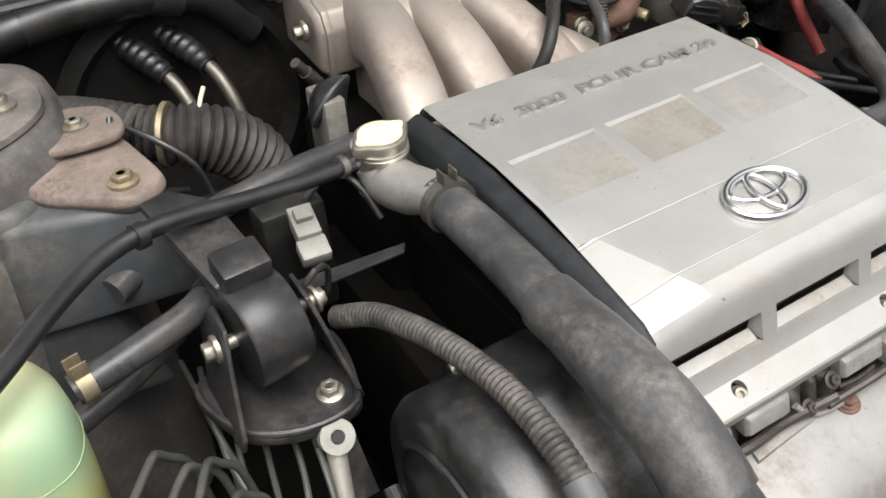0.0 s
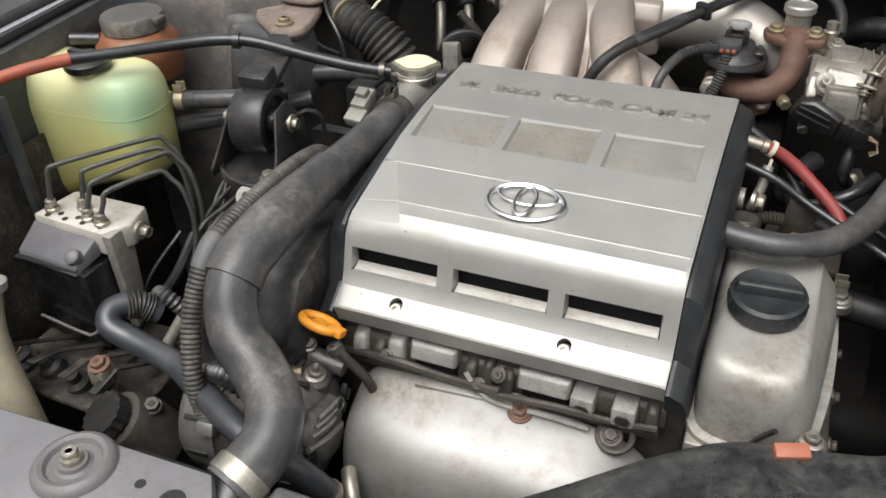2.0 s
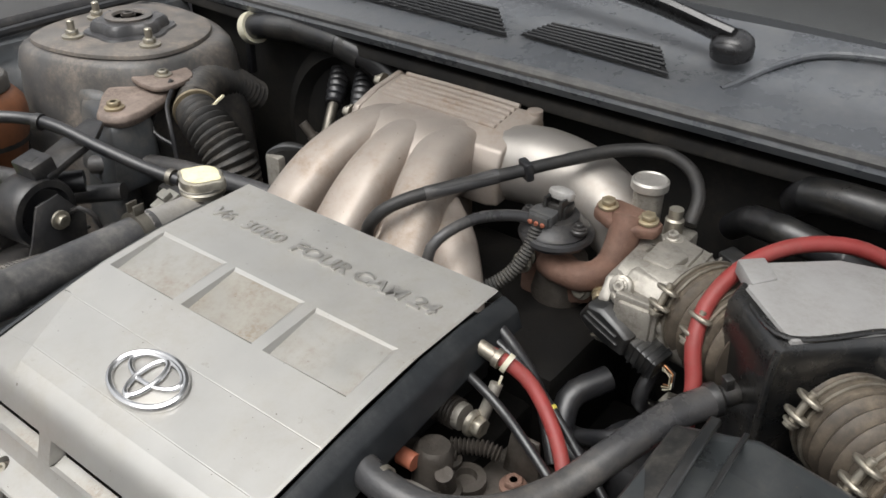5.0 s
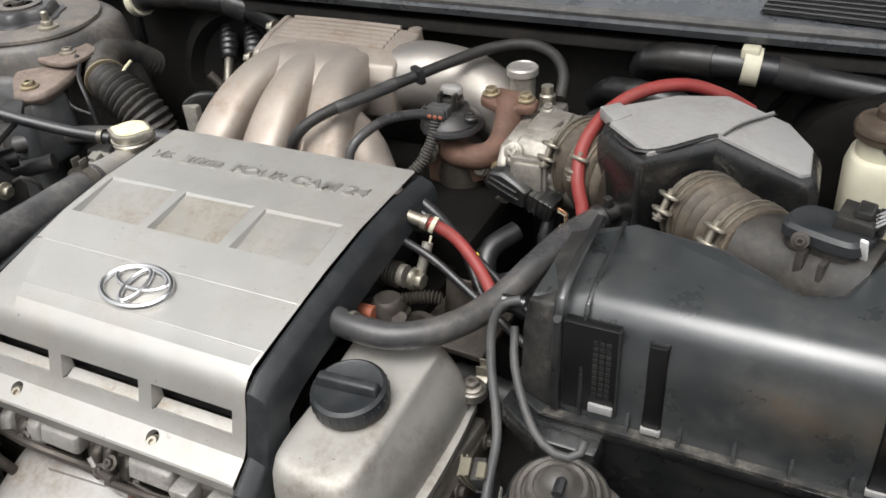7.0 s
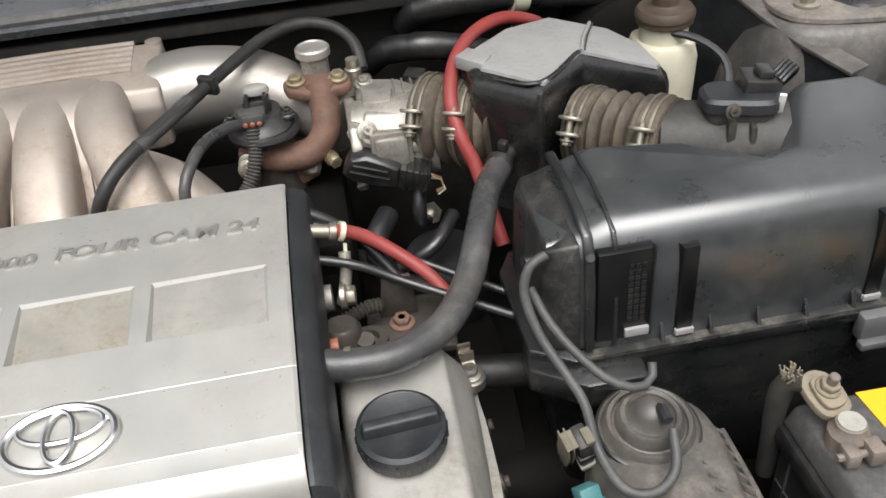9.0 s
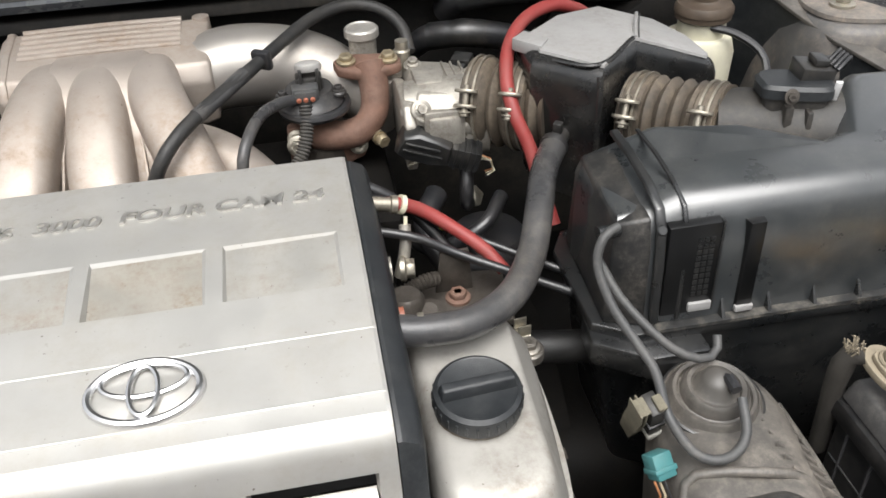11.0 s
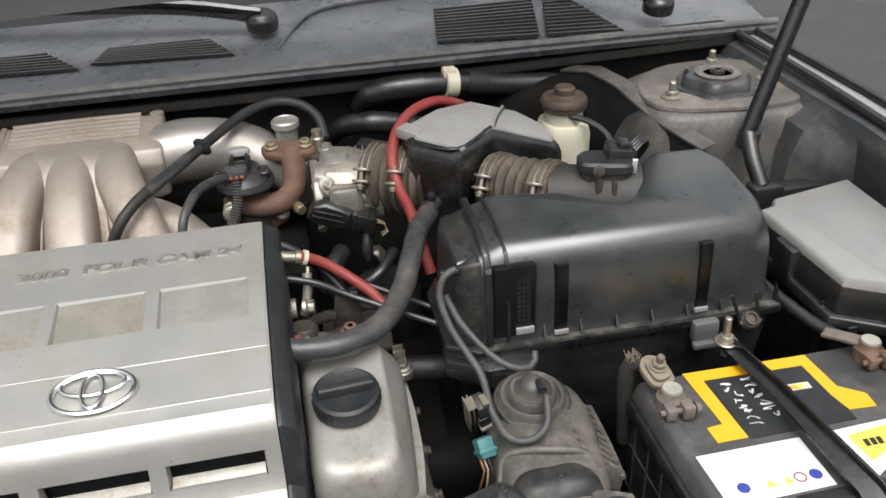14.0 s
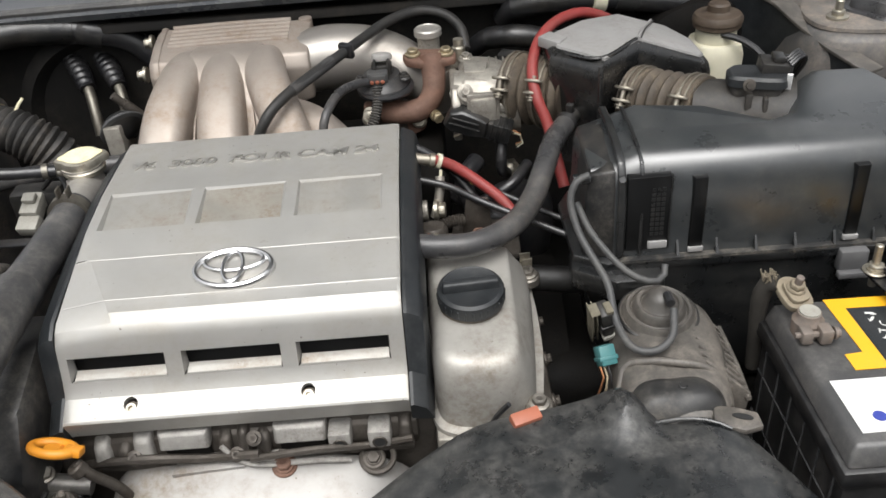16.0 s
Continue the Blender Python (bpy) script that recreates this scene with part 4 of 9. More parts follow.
def valve_cover():
    root = thing("valve_cover", "satin aluminium valve cover with oil filler beside the engine cover", "valve cover", (0.268, 0.11, 0.74))
    base = outline([(0.219, 0.004), (0.236, -0.010), (0.268, -0.014), (0.300, -0.010), (0.322, 0.012), (0.330, 0.06), (0.334, 0.11), (0.335, 0.165), (0.328, 0.190), (0.27, 0.198), (0.218, 0.195), (0.212, 0.165), (0.212, 0.09), (0.213, 0.04)], 84)
    rings = []
    for k, zf, zb, e in ((0.006, 0.712, 0.742, 0), (0.006, 0.720, 0.750, 0), (-0.003, 0.7215, 0.7515, 0), (-0.003, 0.748, 0.772, 0.05), (-0.004, 0.770, 0.793, 0.35), (-0.006, 0.785, 0.806, 0.75), (-0.010, 0.796, 0.815, 0.95), (-0.016, 0.801, 0.8195, 1), (-0.026, 0.803, 0.821, 1), (-0.04, 0.8035, 0.8215, 1)):
        o = inset([(x, y) for x, y in base], -k)
        side = lambda x: max(0.0, min(1.0, (x - 0.285) / 0.045))
        rings.append([(x - 0.020 * e * side(x) ** 2, y, zf + (zb - zf) * (y + 0.012) / 0.247) for x, y in o])
    part("body", layers(rings, 0.0), ALU, root, smooth=50)
    part("filler_boss", disc(0.0345, 0.012, (0.262, 0.087, 0.803), (0, -0.09, 1), 0.002), BOOT, root, "brown-stained filler seat")
    cap = part("oil_filler_cap", lathe([(0.033, 0), (0.0358, 0.0015), (0.0362, 0.010), (0.0350, 0.0165), (0.0315, 0.0190), (0.0300, 0.0180), (0, 0.0180)], (0.262, 0.085, 0.815), (0, -0.10, 1), 44), TRIM, root, "black ribbed oil filler cap")
    m = aim((0.262, 0.085, 0.815), (0, -0.10, 1))
    grip = layers([[(x, y, 0.017) for x, y in ((-0.031, -0.0075), (0.031, -0.0075), (0.031, 0.0075), (-0.031, 0.0075))],
                   [(x, y, 0.0275) for x, y in ((-0.0295, -0.0045), (0.0295, -0.0045), (0.0295, 0.0045), (-0.0295, 0.0045))]], 0.002)
    part("grip", moved(grip, pose(0.262, 0.085, 0.815, 5.7, 0, 4)), TRIM, cap)
    for k in range(28):
        a = 2 * math.pi * k / 28
        part("knurl", moved(box(-0.001, 0.001, 0.0352, 0.0366, 0.004, 0.013, 0.0004, 1), m @ pose(0, 0, 0, 0, 0, math.degrees(a))), TRIM, cap)
    for x, y, z in ((0.323, -0.001, 0.739), (0.334, 0.188, 0.766)):
        part("cover_bolt", join(disc(0.0145, 0.012, (x, y, z - 0.012)), hexbolt((x, y, z), (0, -0.1, 1), 0.008, 0.009, 1.4)), OILBOLT, root, "flanged cover bolt")
    part("stain", lathe([(0, 0), (0.022, 0), (0.021, 0.0006), (0, 0.0006)], (0.275, 0.0, 0.7275), (0, -0.5, 0.9), 14), DARKCAST, root, "dark oil seep")


valve_cover()


def camshaft_housing():
    """The metal steps of the head below the valve cover."""
    root = thing("camshaft_housing", "bare cast camshaft housing with bolts under the valve cover", "engine casting", (0.26, 0.0, 0.68))
    part("flange", layers([[(x, y, z) for x, y in ((0.215, -0.018), (0.30, -0.020), (0.33, 0.01), (0.342, 0.20), (0.21, 0.20))] for z in (0.690, 0.714)], 0.004), CASTBARE, root)
    part("lower_step", box(0.222, 0.290, -0.022, 0.02, 0.655, 0.690, 0.004), DARKCAST, root)
    part("side_plate", box(0.315, 0.345, 0.01, 0.24, 0.60, 0.70, 0.006), DARKCAST, root)
    for x, y in ((0.232, -0.026), (0.285, -0.028)):
        part("bolt", hexbolt((x, y, 0.692), (0, 0, 1), 0.007, 0.010), STEEL, root)
    for y in (0.05, 0.12, 0.19):
        part("bolt", hexbolt((0.345, y, 0.69), (1, 0, 0.2), 0.006, 0.008), DARKCAST, root)


camshaft_housing()


def heat_shield():
    root = thing("exhaust_heat_shield", "stamped aluminium exhaust heat shield with a rusty bolt", "heat shield", (0.02, -0.05, 0.6))
    xs = [-0.150, -0.146, -0.136, -0.118, -0.085, -0.03, 0.04, 0.10, 0.15, 0.178, 0.192, 0.198]
    prof = [(0.000, 0.694), (-0.012, 0.692), (-0.034, 0.684), (-0.060, 0.674), (-0.084, 0.655), (-0.098, 0.622), (-0.104, 0.565), (-0.104, 0.50)]
    bm = bmesh.new()
    vs = []
    for x in xs:
        e = min((x - xs[0]) / 0.05, (xs[-1] - x) / 0.06, 1)
        k = math.sqrt(max(0, 1 - (1 - e) ** 2))
        drop = 0.016 * max(0, (x - 0.06) / 0.126) ** 1.5
        vs.append([bm.verts.new((x, 0.0 + (y - 0.0) * (0.25 + 0.75 * k) + 0.004 * math.sin(x * 40), 0.52 + (z - drop - 0.52) * (0.55 + 0.45 * k) if z > 0.52 else z)) for y, z in prof])
    for a, b in zip(vs[:-1], vs[1:]):
        for i in range(len(prof) - 1):
            bm.faces.new((a[i], b[i], b[i + 1], a[i + 1]))
    shell = part("shell", bm, SHIELD, root, smooth=50)
    mod = shell.modifiers.new("thick", "SOLIDIFY")
    mod.thickness = 0.002
    sub = shell.modifiers.new("round", "SUBSURF")
    sub.levels = sub.render_levels = 2
    part("flap", layers([[(-0.066, -0.019, z - 0.001), (0.010, -0.014, z - 0.001), (0.012, 0.004, z + 0.001), (-0.062, 0.004, z + 0.001)] for z in (0.688, 0.6955)], 0.001), SHIELD, root, "folded seam flap")
    part("lip", tube([(-0.05, 0.001, 0.697), (0.0, 0.0005, 0.698), (0.045, 0.0, 0.696)], 0.0035, 8), SHIELD, root)
    part("bolt", join(disc(0.0135, 0.002, (0.052, -0.014, 0.689), (0, -0.25, 1)), hexbolt((0.052, -0.014, 0.690), (0, -0.25, 1), 0.0085, 0.008, 1.25)), RUST, root, "rusty flanged bolt")


heat_shield()


def intake_manifold():
    root = thing("intake_manifold", "dusty cast aluminium intake manifold with ribbed plenum and curved runners", "intake manifold", (-0.02, 0.52, 0.8))
    body = [(0.556, 0.85), (0.552, 0.905), (0.562, 0.925), (0.60, 0.938), (0.648, 0.946), (0.662, 0.935), (0.664, 0.86)]
    rings = [[(x, 0.608 + (y - 0.608) * k, 0.9 + (z - 0.9) * k) for y, z in body] for x, k in ((-0.178, 0.86), (-0.172, 0.97), (-0.16, 1.0), (-0.05, 1.0), (0.045, 0.99), (0.06, 0.93))]
    part("plenum", layers(rings, 0.008, 3), CAST, root)
    for k in range(6):
        y = 0.597 + 0.0105 * k
        z = 0.9372 + 0.0090 * (y - 0.60) / 0.048
        part("rib", tube([(-0.152, y, z), (-0.06, y, z + 0.001), (0.034, y, z)], 0.0033, 8, 0.03), CAST, root)
    part("end_flange", layers([[(x, 0.608 + (y - 0.608) * 1.04, 0.9 + (z - 0.9) * 1.06) for y, z in body] for x in (-0.170, -0.160)], 0.003), CAST, root)
    for q in ((-0.185, 0.575, 0.905), (-0.185, 0.64, 0.93)):
        part("flange_nut", hexbolt(q, (-1, 0, 0), 0.008, 0.014), STEEL, root)
    ys = ((0.600, 0.878), (0.565, 0.894), (0.535, 0.9005), (0.50, 0.898), (0.46, 0.885), (0.42, 0.860), (0.385, 0.826), (0.35, 0.77))
    wide = (0.030, 0.031, 0.0318, 0.0325, 0.0330, 0.0325, 0.0315, 0.031)
    tall = (0.044, 0.043, 0.0395, 0.0345, 0.0315, 0.0300, 0.0290, 0.028)

    def runner(xs):
        """A cast runner of rounded square section, curving down from the plenum."""
        mids = spline([(x, y, z) for x, (y, z) in zip(xs, ys)], 0.010)
        rings = []
        for i, q in enumerate(mids):
            t = Vector(mids[min(i + 1, len(mids) - 1)]) - Vector(mids[max(i - 1, 0)])
            up = Vector((0, t.z, -t.y)).normalized()
            up = up if up.z > 0 or up.y < 0 else -up
            u = i / (len(mids) - 1) * (len(ys) - 1)
            k = min(int(u), len(ys) - 2)
            w, h = wide[k] + (wide[k + 1] - wide[k]) * (u - k), tall[k] + (tall[k + 1] - tall[k]) * (u - k)
            side = Vector((1, 0, 0))
            ring_pts = []
            for n in range(32):
                a = 2 * math.pi * n / 32
                ca, sa = math.cos(a), math.sin(a)
                ring_pts.append(tuple(Vector(q) + side * (w * math.copysign(abs(ca) ** 0.68, ca)) + up * (h * math.copysign(abs(sa) ** 0.68, sa))))
            rings.append(ring_pts)
        part("runner", layers(rings, 0.0), CAST, root, smooth=60)

    runner((-0.112, -0.113, -0.115, -0.120, -0.128, -0.134, -0.138, -0.14))
    runner((-0.060, -0.060, -0.059, -0.058, -0.056, -0.054, -0.052, -0.05))
    runner((-0.010, -0.007, -0.003, 0.006, 0.021, 0.037, 0.049, 0.057))
    web = ((0.588, 0.9375, 0.0), (0.570, 0.9385, 0.0), (0.552, 0.9415, 0.0), (0.537, 0.9408, 0.001), (0.522, 0.9365, 0.003), (0.505, 0.926, 0.006), (0.485, 0.906, 0.009), (0.460, 0.879, 0.012), (0.43, 0.842, 0.017), (0.40, 0.79, 0.022))
    part("runner_web", layers([[(-0.124 - d, y, 0.78), (0.004 + 2 * d, y, 0.78), (0.004 + 2 * d, y, z - 0.012), (-0.014 + d, y, z), (-0.036, y, z - 0.0005), (-0.060, y, z), (-0.084, y, z - 0.0005), (-0.106, y, z), (-0.124 - d, y, z - 0.012)] for y, z, d in web], 0.0), CAST, root, smooth=60)
    for x0, x1 in ((-0.0905, -0.098), (-0.024, -0.010)):
        part("casting_fin", layers([[(x0 + (x1 - x0) * u - w, y, z - 0.02), (x0 + (x1 - x0) * u + w, y, z - 0.02), (x0 + (x1 - x0) * u + w * 0.7, y, z), (x0 + (x1 - x0) * u - w * 0.7, y, z)] for u, y, z, w in
                                    ((0.0, 0.548, 0.9335, 0.0012), (0.12, 0.530, 0.9235, 0.0022), (0.4, 0.495, 0.905, 0.0026), (0.7, 0.455, 0.880, 0.0024), (1.0, 0.41, 0.842, 0.002))], 0.0006), CAST, root)
    part("side_leg", tube([(0.02, 0.50, 0.86), (0.07, 0.455, 0.855), (0.115, 0.41, 0.825), (0.14, 0.37, 0.78)], [0.026, 0.028, 0.026, 0.026], 16), CAST, root)
    part("elbow", tube([(0.035, 0.606, 0.890), (0.08, 0.612, 0.895), (0.13, 0.612, 0.892), (0.175, 0.602, 0.884), (0.215, 0.580, 0.868), (0.262, 0.535, 0.858)], [0.046, 0.049, 0.048, 0.043, 0.037, 0.035], 24, 0.01), ELBOW, root)
    part("boss", lathe([(0.011, -0.02), (0.010, 0.003), (0.006, 0.004), (0, 0.004)], (0.05, 0.650, 0.944), (0, 0, 1), 16), CAST, root)


intake_manifold()


def throttle_body():
    root = thing("throttle_unit", "bare cast throttle body with bolts and coolant plug", "throttle body", (0.31, 0.49, 0.85))
    part("flange", layers([[(x, y, z) for y, z in ((0.435, 0.825), (0.53, 0.825), (0.54, 0.85), (0.535, 0.892), (0.51, 0.901), (0.445, 0.899), (0.430, 0.88))] for x in (0.262, 0.274)], 0.003), CASTBARE, root)
    part("bore", lathe([(0.043, 0), (0.045, 0.05), (0.046, 0.09), (0, 0.09)], (0.270, 0.483, 0.864), (1, -0.12, 0.02), 28), CASTBARE, root)
    block_plan = [(0.276, 0.452), (0.330, 0.443), (0.350, 0.462), (0.356, 0.520), (0.330, 0.548), (0.290, 0.556), (0.276, 0.545)]
    part("body", layers([[(x, y, 0.835) for x, y in inset(block_plan, 0.004)], [(x, y, 0.895 - 0.05 * (x - 0.276)) for x, y in block_plan], [(x, y, 0.906 - 0.05 * (x - 0.276)) for x, y in inset(block_plan, 0.009)]], 0.003), CASTBARE, root, "stained machined body")
    part("raised_pad", layers([[(x, y, z) for x, y in ((0.282, 0.478), (0.312, 0.474), (0.318, 0.508), (0.300, 0.522), (0.282, 0.518))] for z in (0.900, 0.9105)], 0.003), CASTBARE, root)
    part("idle_motor", join(box(0.286, 0.322, 0.420, 0.458, 0.852, 0.892, 0.004), box(0.282, 0.326, 0.424, 0.432, 0.846, 0.898, 0.002)), CASTBARE, root, "stained idle valve housing")
    part("idle_tube", tube([(0.318, 0.44, 0.875), (0.338, 0.437, 0.872), (0.352, 0.44, 0.865)], 0.011, 14), CASTBARE, root)
    part("nipple_block", box(0.262, 0.30, 0.55, 0.585, 0.86, 0.898, 0.006), CASTBARE, root)
    part("nipple", lathe([(0.010, 0), (0.010, 0.020), (0.0075, 0.022), (0.0075, 0.032), (0, 0.032)], (0.279, 0.560, 0.895)), STEEL, root)
    part("black_plug", moved(join(box(-0.012, 0.012, -0.010, 0.010, 0.0, 0.018, 0.003), box(-0.008, 0.008, -0.018, -0.006, 0.004, 0.014, 0.002)), pose(0.350, 0.550, 0.888, 10, 0, -30)), PLASTIC, root, "small black vacuum plug")
    for q, w in (((0.326, 0.440, 0.890), (0.1, -0.8, 0.6)), ((0.281, 0.436, 0.898), (0.1, -0.8, 0.5)), ((0.345, 0.500, 0.902), (0.2, -0.2, 0.9)), ((0.288, 0.538, 0.906), (0, -0.2, 0.9)), ((0.268, 0.450, 0.890), (-0.7, -0.6, 0.3))):
        part("lug", join(lathe([(0.011, -0.03), (0.011, -0.001), (0.0095, 0.0), (0.0, 0.0005)], q, w, 18), hexbolt(q, w, 0.0060, 0.007, 1.3)), CASTBARE, root)
    for k in range(3):
        part("rib", box(0.320 + 0.010 * k, 0.3225 + 0.010 * k, 0.48, 0.535, 0.895, 0.9075 - 0.001 * k, 0.001), CASTBARE, root)
    part("lever", join(moved(layers([[(x, y, z) for x, y in ((-0.018, -0.006), (0.012, -0.010), (0.022, 0.004), (0.004, 0.012), (-0.016, 0.008))] for z in (0, 0.003)], 0.0006), aim((0.302, 0.428, 0.845), (0.1, -1, 0.2))), tube([(0.290, 0.424, 0.852), (0.275, 0.42, 0.846), (0.262, 0.43, 0.835)], 0.0022, 6)), STEEL, root, "throttle cable lever")
    part("plug_stem", disc(0.0165, 0.055, (0.236, 0.586, 0.872), (0, 0, 1), 0.002), CASTBARE, root)
    part("plug", lathe([(0.0185, 0), (0.0205, 0.002), (0.0205, 0.010), (0.0185, 0.012), (0.0170, 0.0105), (0, 0.0105)], (0.236, 0.586, 0.926), (0, 0, 1), 26), NECK, root, "pale pressed plug")


throttle_body()


def egr_pipe():
    root = thing("egr_pipe", "rusty cast exhaust recirculation pipe with two bolted flanges", "pipe", (0.236, 0.53, 0.86))
    fl = [(0.196, 0.548), (0.200, 0.530), (0.222, 0.520), (0.250, 0.518), (0.274, 0.528), (0.275, 0.543), (0.255, 0.555), (0.215, 0.56)]
    part("flange", layers([[(x, y, z + 0.15 * (y - 0.53)) for x, y in fl] for z in (0.901, 0.914)], 0.004), RUST, root)
    part("pipe", tube([(0.238, 0.538, 0.912), (0.240, 0.522, 0.890), (0.236, 0.508, 0.866), (0.217, 0.497, 0.850), (0.19, 0.495, 0.848), (0.165, 0.505, 0.848)], [0.018, 0.0165, 0.0165, 0.0165, 0.018], 16, 0.008, wob=0.08), RUST, root)
    part("lower_flange", layers([[(x, y, z) for x, z in ((0.135, 0.862), (0.135, 0.80), (0.17, 0.795), (0.222, 0.815), (0.228, 0.838), (0.21, 0.85), (0.18, 0.866))] for y in (0.497, 0.515)], 0.005), RUST, root)
    part("lower_body", lathe([(0.03, -0.02), (0.034, 0.01), (0.028, 0.05), (0, 0.05)], (0.175, 0.52, 0.80), (0, 0, 1), 18), DARKCAST, root)
    for q, w in (((0.212, 0.540, 0.916), (0, -0.1, 1)), ((0.260, 0.536, 0.916), (0, -0.1, 1)), ((0.214, 0.496, 0.833), (0, -1, 0.2)), ((0.145, 0.494, 0.850), (0, -1, 0.2))):
        part("bolt", hexbolt(q, w, 0.0082, 0.009, 1.35), BRASS if w[2] > 0.5 else STEEL, root, "flanged bolt")
    part("union_nut", hexbolt((0.236, 0.494, 0.842), (0.4, -0.8, -0.1), 0.008, 0.016, 1.0), BRASS, root)


egr_pipe()


def egr_valve():
    root = thing("egr_valve", "round black vacuum valve with plug connector", "valve", (0.166, 0.51, 0.87))
    part("lower_can", lathe([(0.026, 0), (0.034, 0.006), (0.036, 0.012), (0.034, 0.016)], (0.166, 0.512, 0.870), (0, -0.05, 1), 30), DARKCAST, root)
    part("upper_can", lathe([(0.036, 0.016), (0.038, 0.019), (0.036, 0.022), (0.030, 0.026), (0.026, 0.034), (0, 0.036)], (0.166, 0.512, 0.870), (0, -0.05, 1), 30), BLACKPAINT, root)
    part("hose_loop", ring(0.036, 0.0055, (0.170, 0.508, 0.884), (0, -0.05, 1), 30, 8), RUBBER2, root)
    part("sensor_body", join(box(0.152, 0.182, 0.502, 0.524, 0.902, 0.918, 0.003), box(0.156, 0.160, 0.498, 0.526, 0.900, 0.926, 0.001), box(0.175, 0.179, 0.498, 0.526, 0.900, 0.926, 0.001)), PLASTIC, root)
    part("sensor_top", moved(lathe([(0.0125, 0), (0.0135, 0.004), (0.012, 0.008), (0.009, 0.0095), (0, 0.010)], (0, 0, 0), (0, 0, 1), 24), pose(0.168, 0.516, 0.922, -6, 0, 0) @ Matrix.Diagonal((1.15, 0.75, 1, 1))), CHALKALU2, root, "bright oval top")
    con = part("connector", join(box(0.147, 0.176, 0.484, 0.502, 0.898, 0.914, 0.002), box(0.150, 0.173, 0.480, 0.486, 0.900, 0.912, 0.001)), GREYRUB, root, "greying plug")
    for k in range(3):
        part("pin_seal", disc(0.0028, 0.003, (0.1535 + 0.0075 * k, 0.4800, 0.904), (0, -1, -0.2), 0.0008, 10), REDPLUG, con)
    for x in (0.136, 0.198):
        part("ear", join(disc(0.009, 0.006, (x, 0.505, 0.893)), hexbolt((x, 0.505, 0.899), (0, 0, 1), 0.005, 0.006)), BLACKPAINT, root)
    part("wire_sleeve", tube([(0.160, 0.484, 0.898), (0.158, 0.472, 0.875), (0.150, 0.458, 0.852), (0.135, 0.445, 0.835), (0.115, 0.43, 0.822)], 0.0072, 10, 0.002, pitch=0.004, amp=0.0010), GREYSLEEVE, root, "grey corrugated wire sleeve")
    part("mount_nut", join(disc(0.011, 0.003, (0.145, 0.488, 0.846), (-0.1, -1, 0.3)), hexbolt((0.145, 0.486, 0.846), (-0.1, -1, 0.3), 0.008, 0.010)), STEEL, root, "bright nut")


CHALKALU2 = mat("pale_rubbed_metal", (0.56, 0.55, 0.53), 0.4, 0.6, 0.1, 40, (0.25, 0.21, 0.17), 0.5, 40, 0.2, 500)


GREYSLEEVE = mat("grey_corrugated_sleeve", (0.045, 0.045, 0.044), 0.5, 0, 0.15, 60, (0.22, 0.19, 0.15), 0.5, 25, 0.1, 400)
egr_valve()


def throttle_sensor():
    root = thing("throttle_sensor", "grimy black throttle sensor with ribbed plug and bare wires", "sensor", (0.30, 0.44, 0.86))
    m = pose(0.281, 0.432, 0.860, 8, 16, -12)
    face = [(-0.030, -0.010), (-0.024, 0.012), (-0.008, 0.019), (0.016, 0.016), (0.030, 0.012), (0.032, -0.012), (0.010, -0.018), (-0.018, -0.017)]
    part("housing", moved(layers([[(x, 0.016, z) for x, z in face], [(x, -0.012, z) for x, z in face], [(x, -0.017, z) for x, z in inset(face, 0.003)]], 0.001), m), PLASTIC, root)
    part("face_rib", moved(join(box(-0.022, 0.022, -0.0195, -0.016, -0.004, -0.001, 0.001), box(-0.020, 0.018, -0.0195, -0.016, 0.005, 0.008, 0.001)), m), PLASTIC, root)
    part("rear_lug", moved(join(disc(0.010, 0.010, (-0.006, 0.010, 0.022), (0, -0.3, 1)), box(-0.014, 0.004, 0.004, 0.018, 0.012, 0.024, 0.002)), m), CASTBARE, root)
    con = part("connector", moved(box(0.030, 0.064, -0.014, 0.013, -0.015, 0.011, 0.003), m), PLASTIC, root, "black ribbed plug")
    for k in range(4):
        part("plug_rib", moved(box(0.036 + 0.007 * k, 0.0385 + 0.007 * k, -0.0148, 0.0136, -0.0156, 0.0116, 0.0006), m), PLASTIC, con)
    part("screw", hexbolt((0.276, 0.447, 0.884), (0, -0.4, 0.9), 0.005, 0.004), ORANGE, root, "orange paint-marked screw")
    for k in range(5):
        a = Vector((0.342, 0.418 + 0.004 * (k % 3), 0.842 - 0.003 * (k // 2)))
        part("wire", tube([a, a + Vector((0.010, -0.004 + 0.002 * k, -0.004)), a + Vector((0.013, -0.008, -0.012 - 0.001 * k)), a + Vector((0.004, -0.004, -0.019))], 0.0009, 6), (OXIDE2, COPPER, INKSHADE, CREAM, INKSHADE)[k], con)


throttle_sensor()


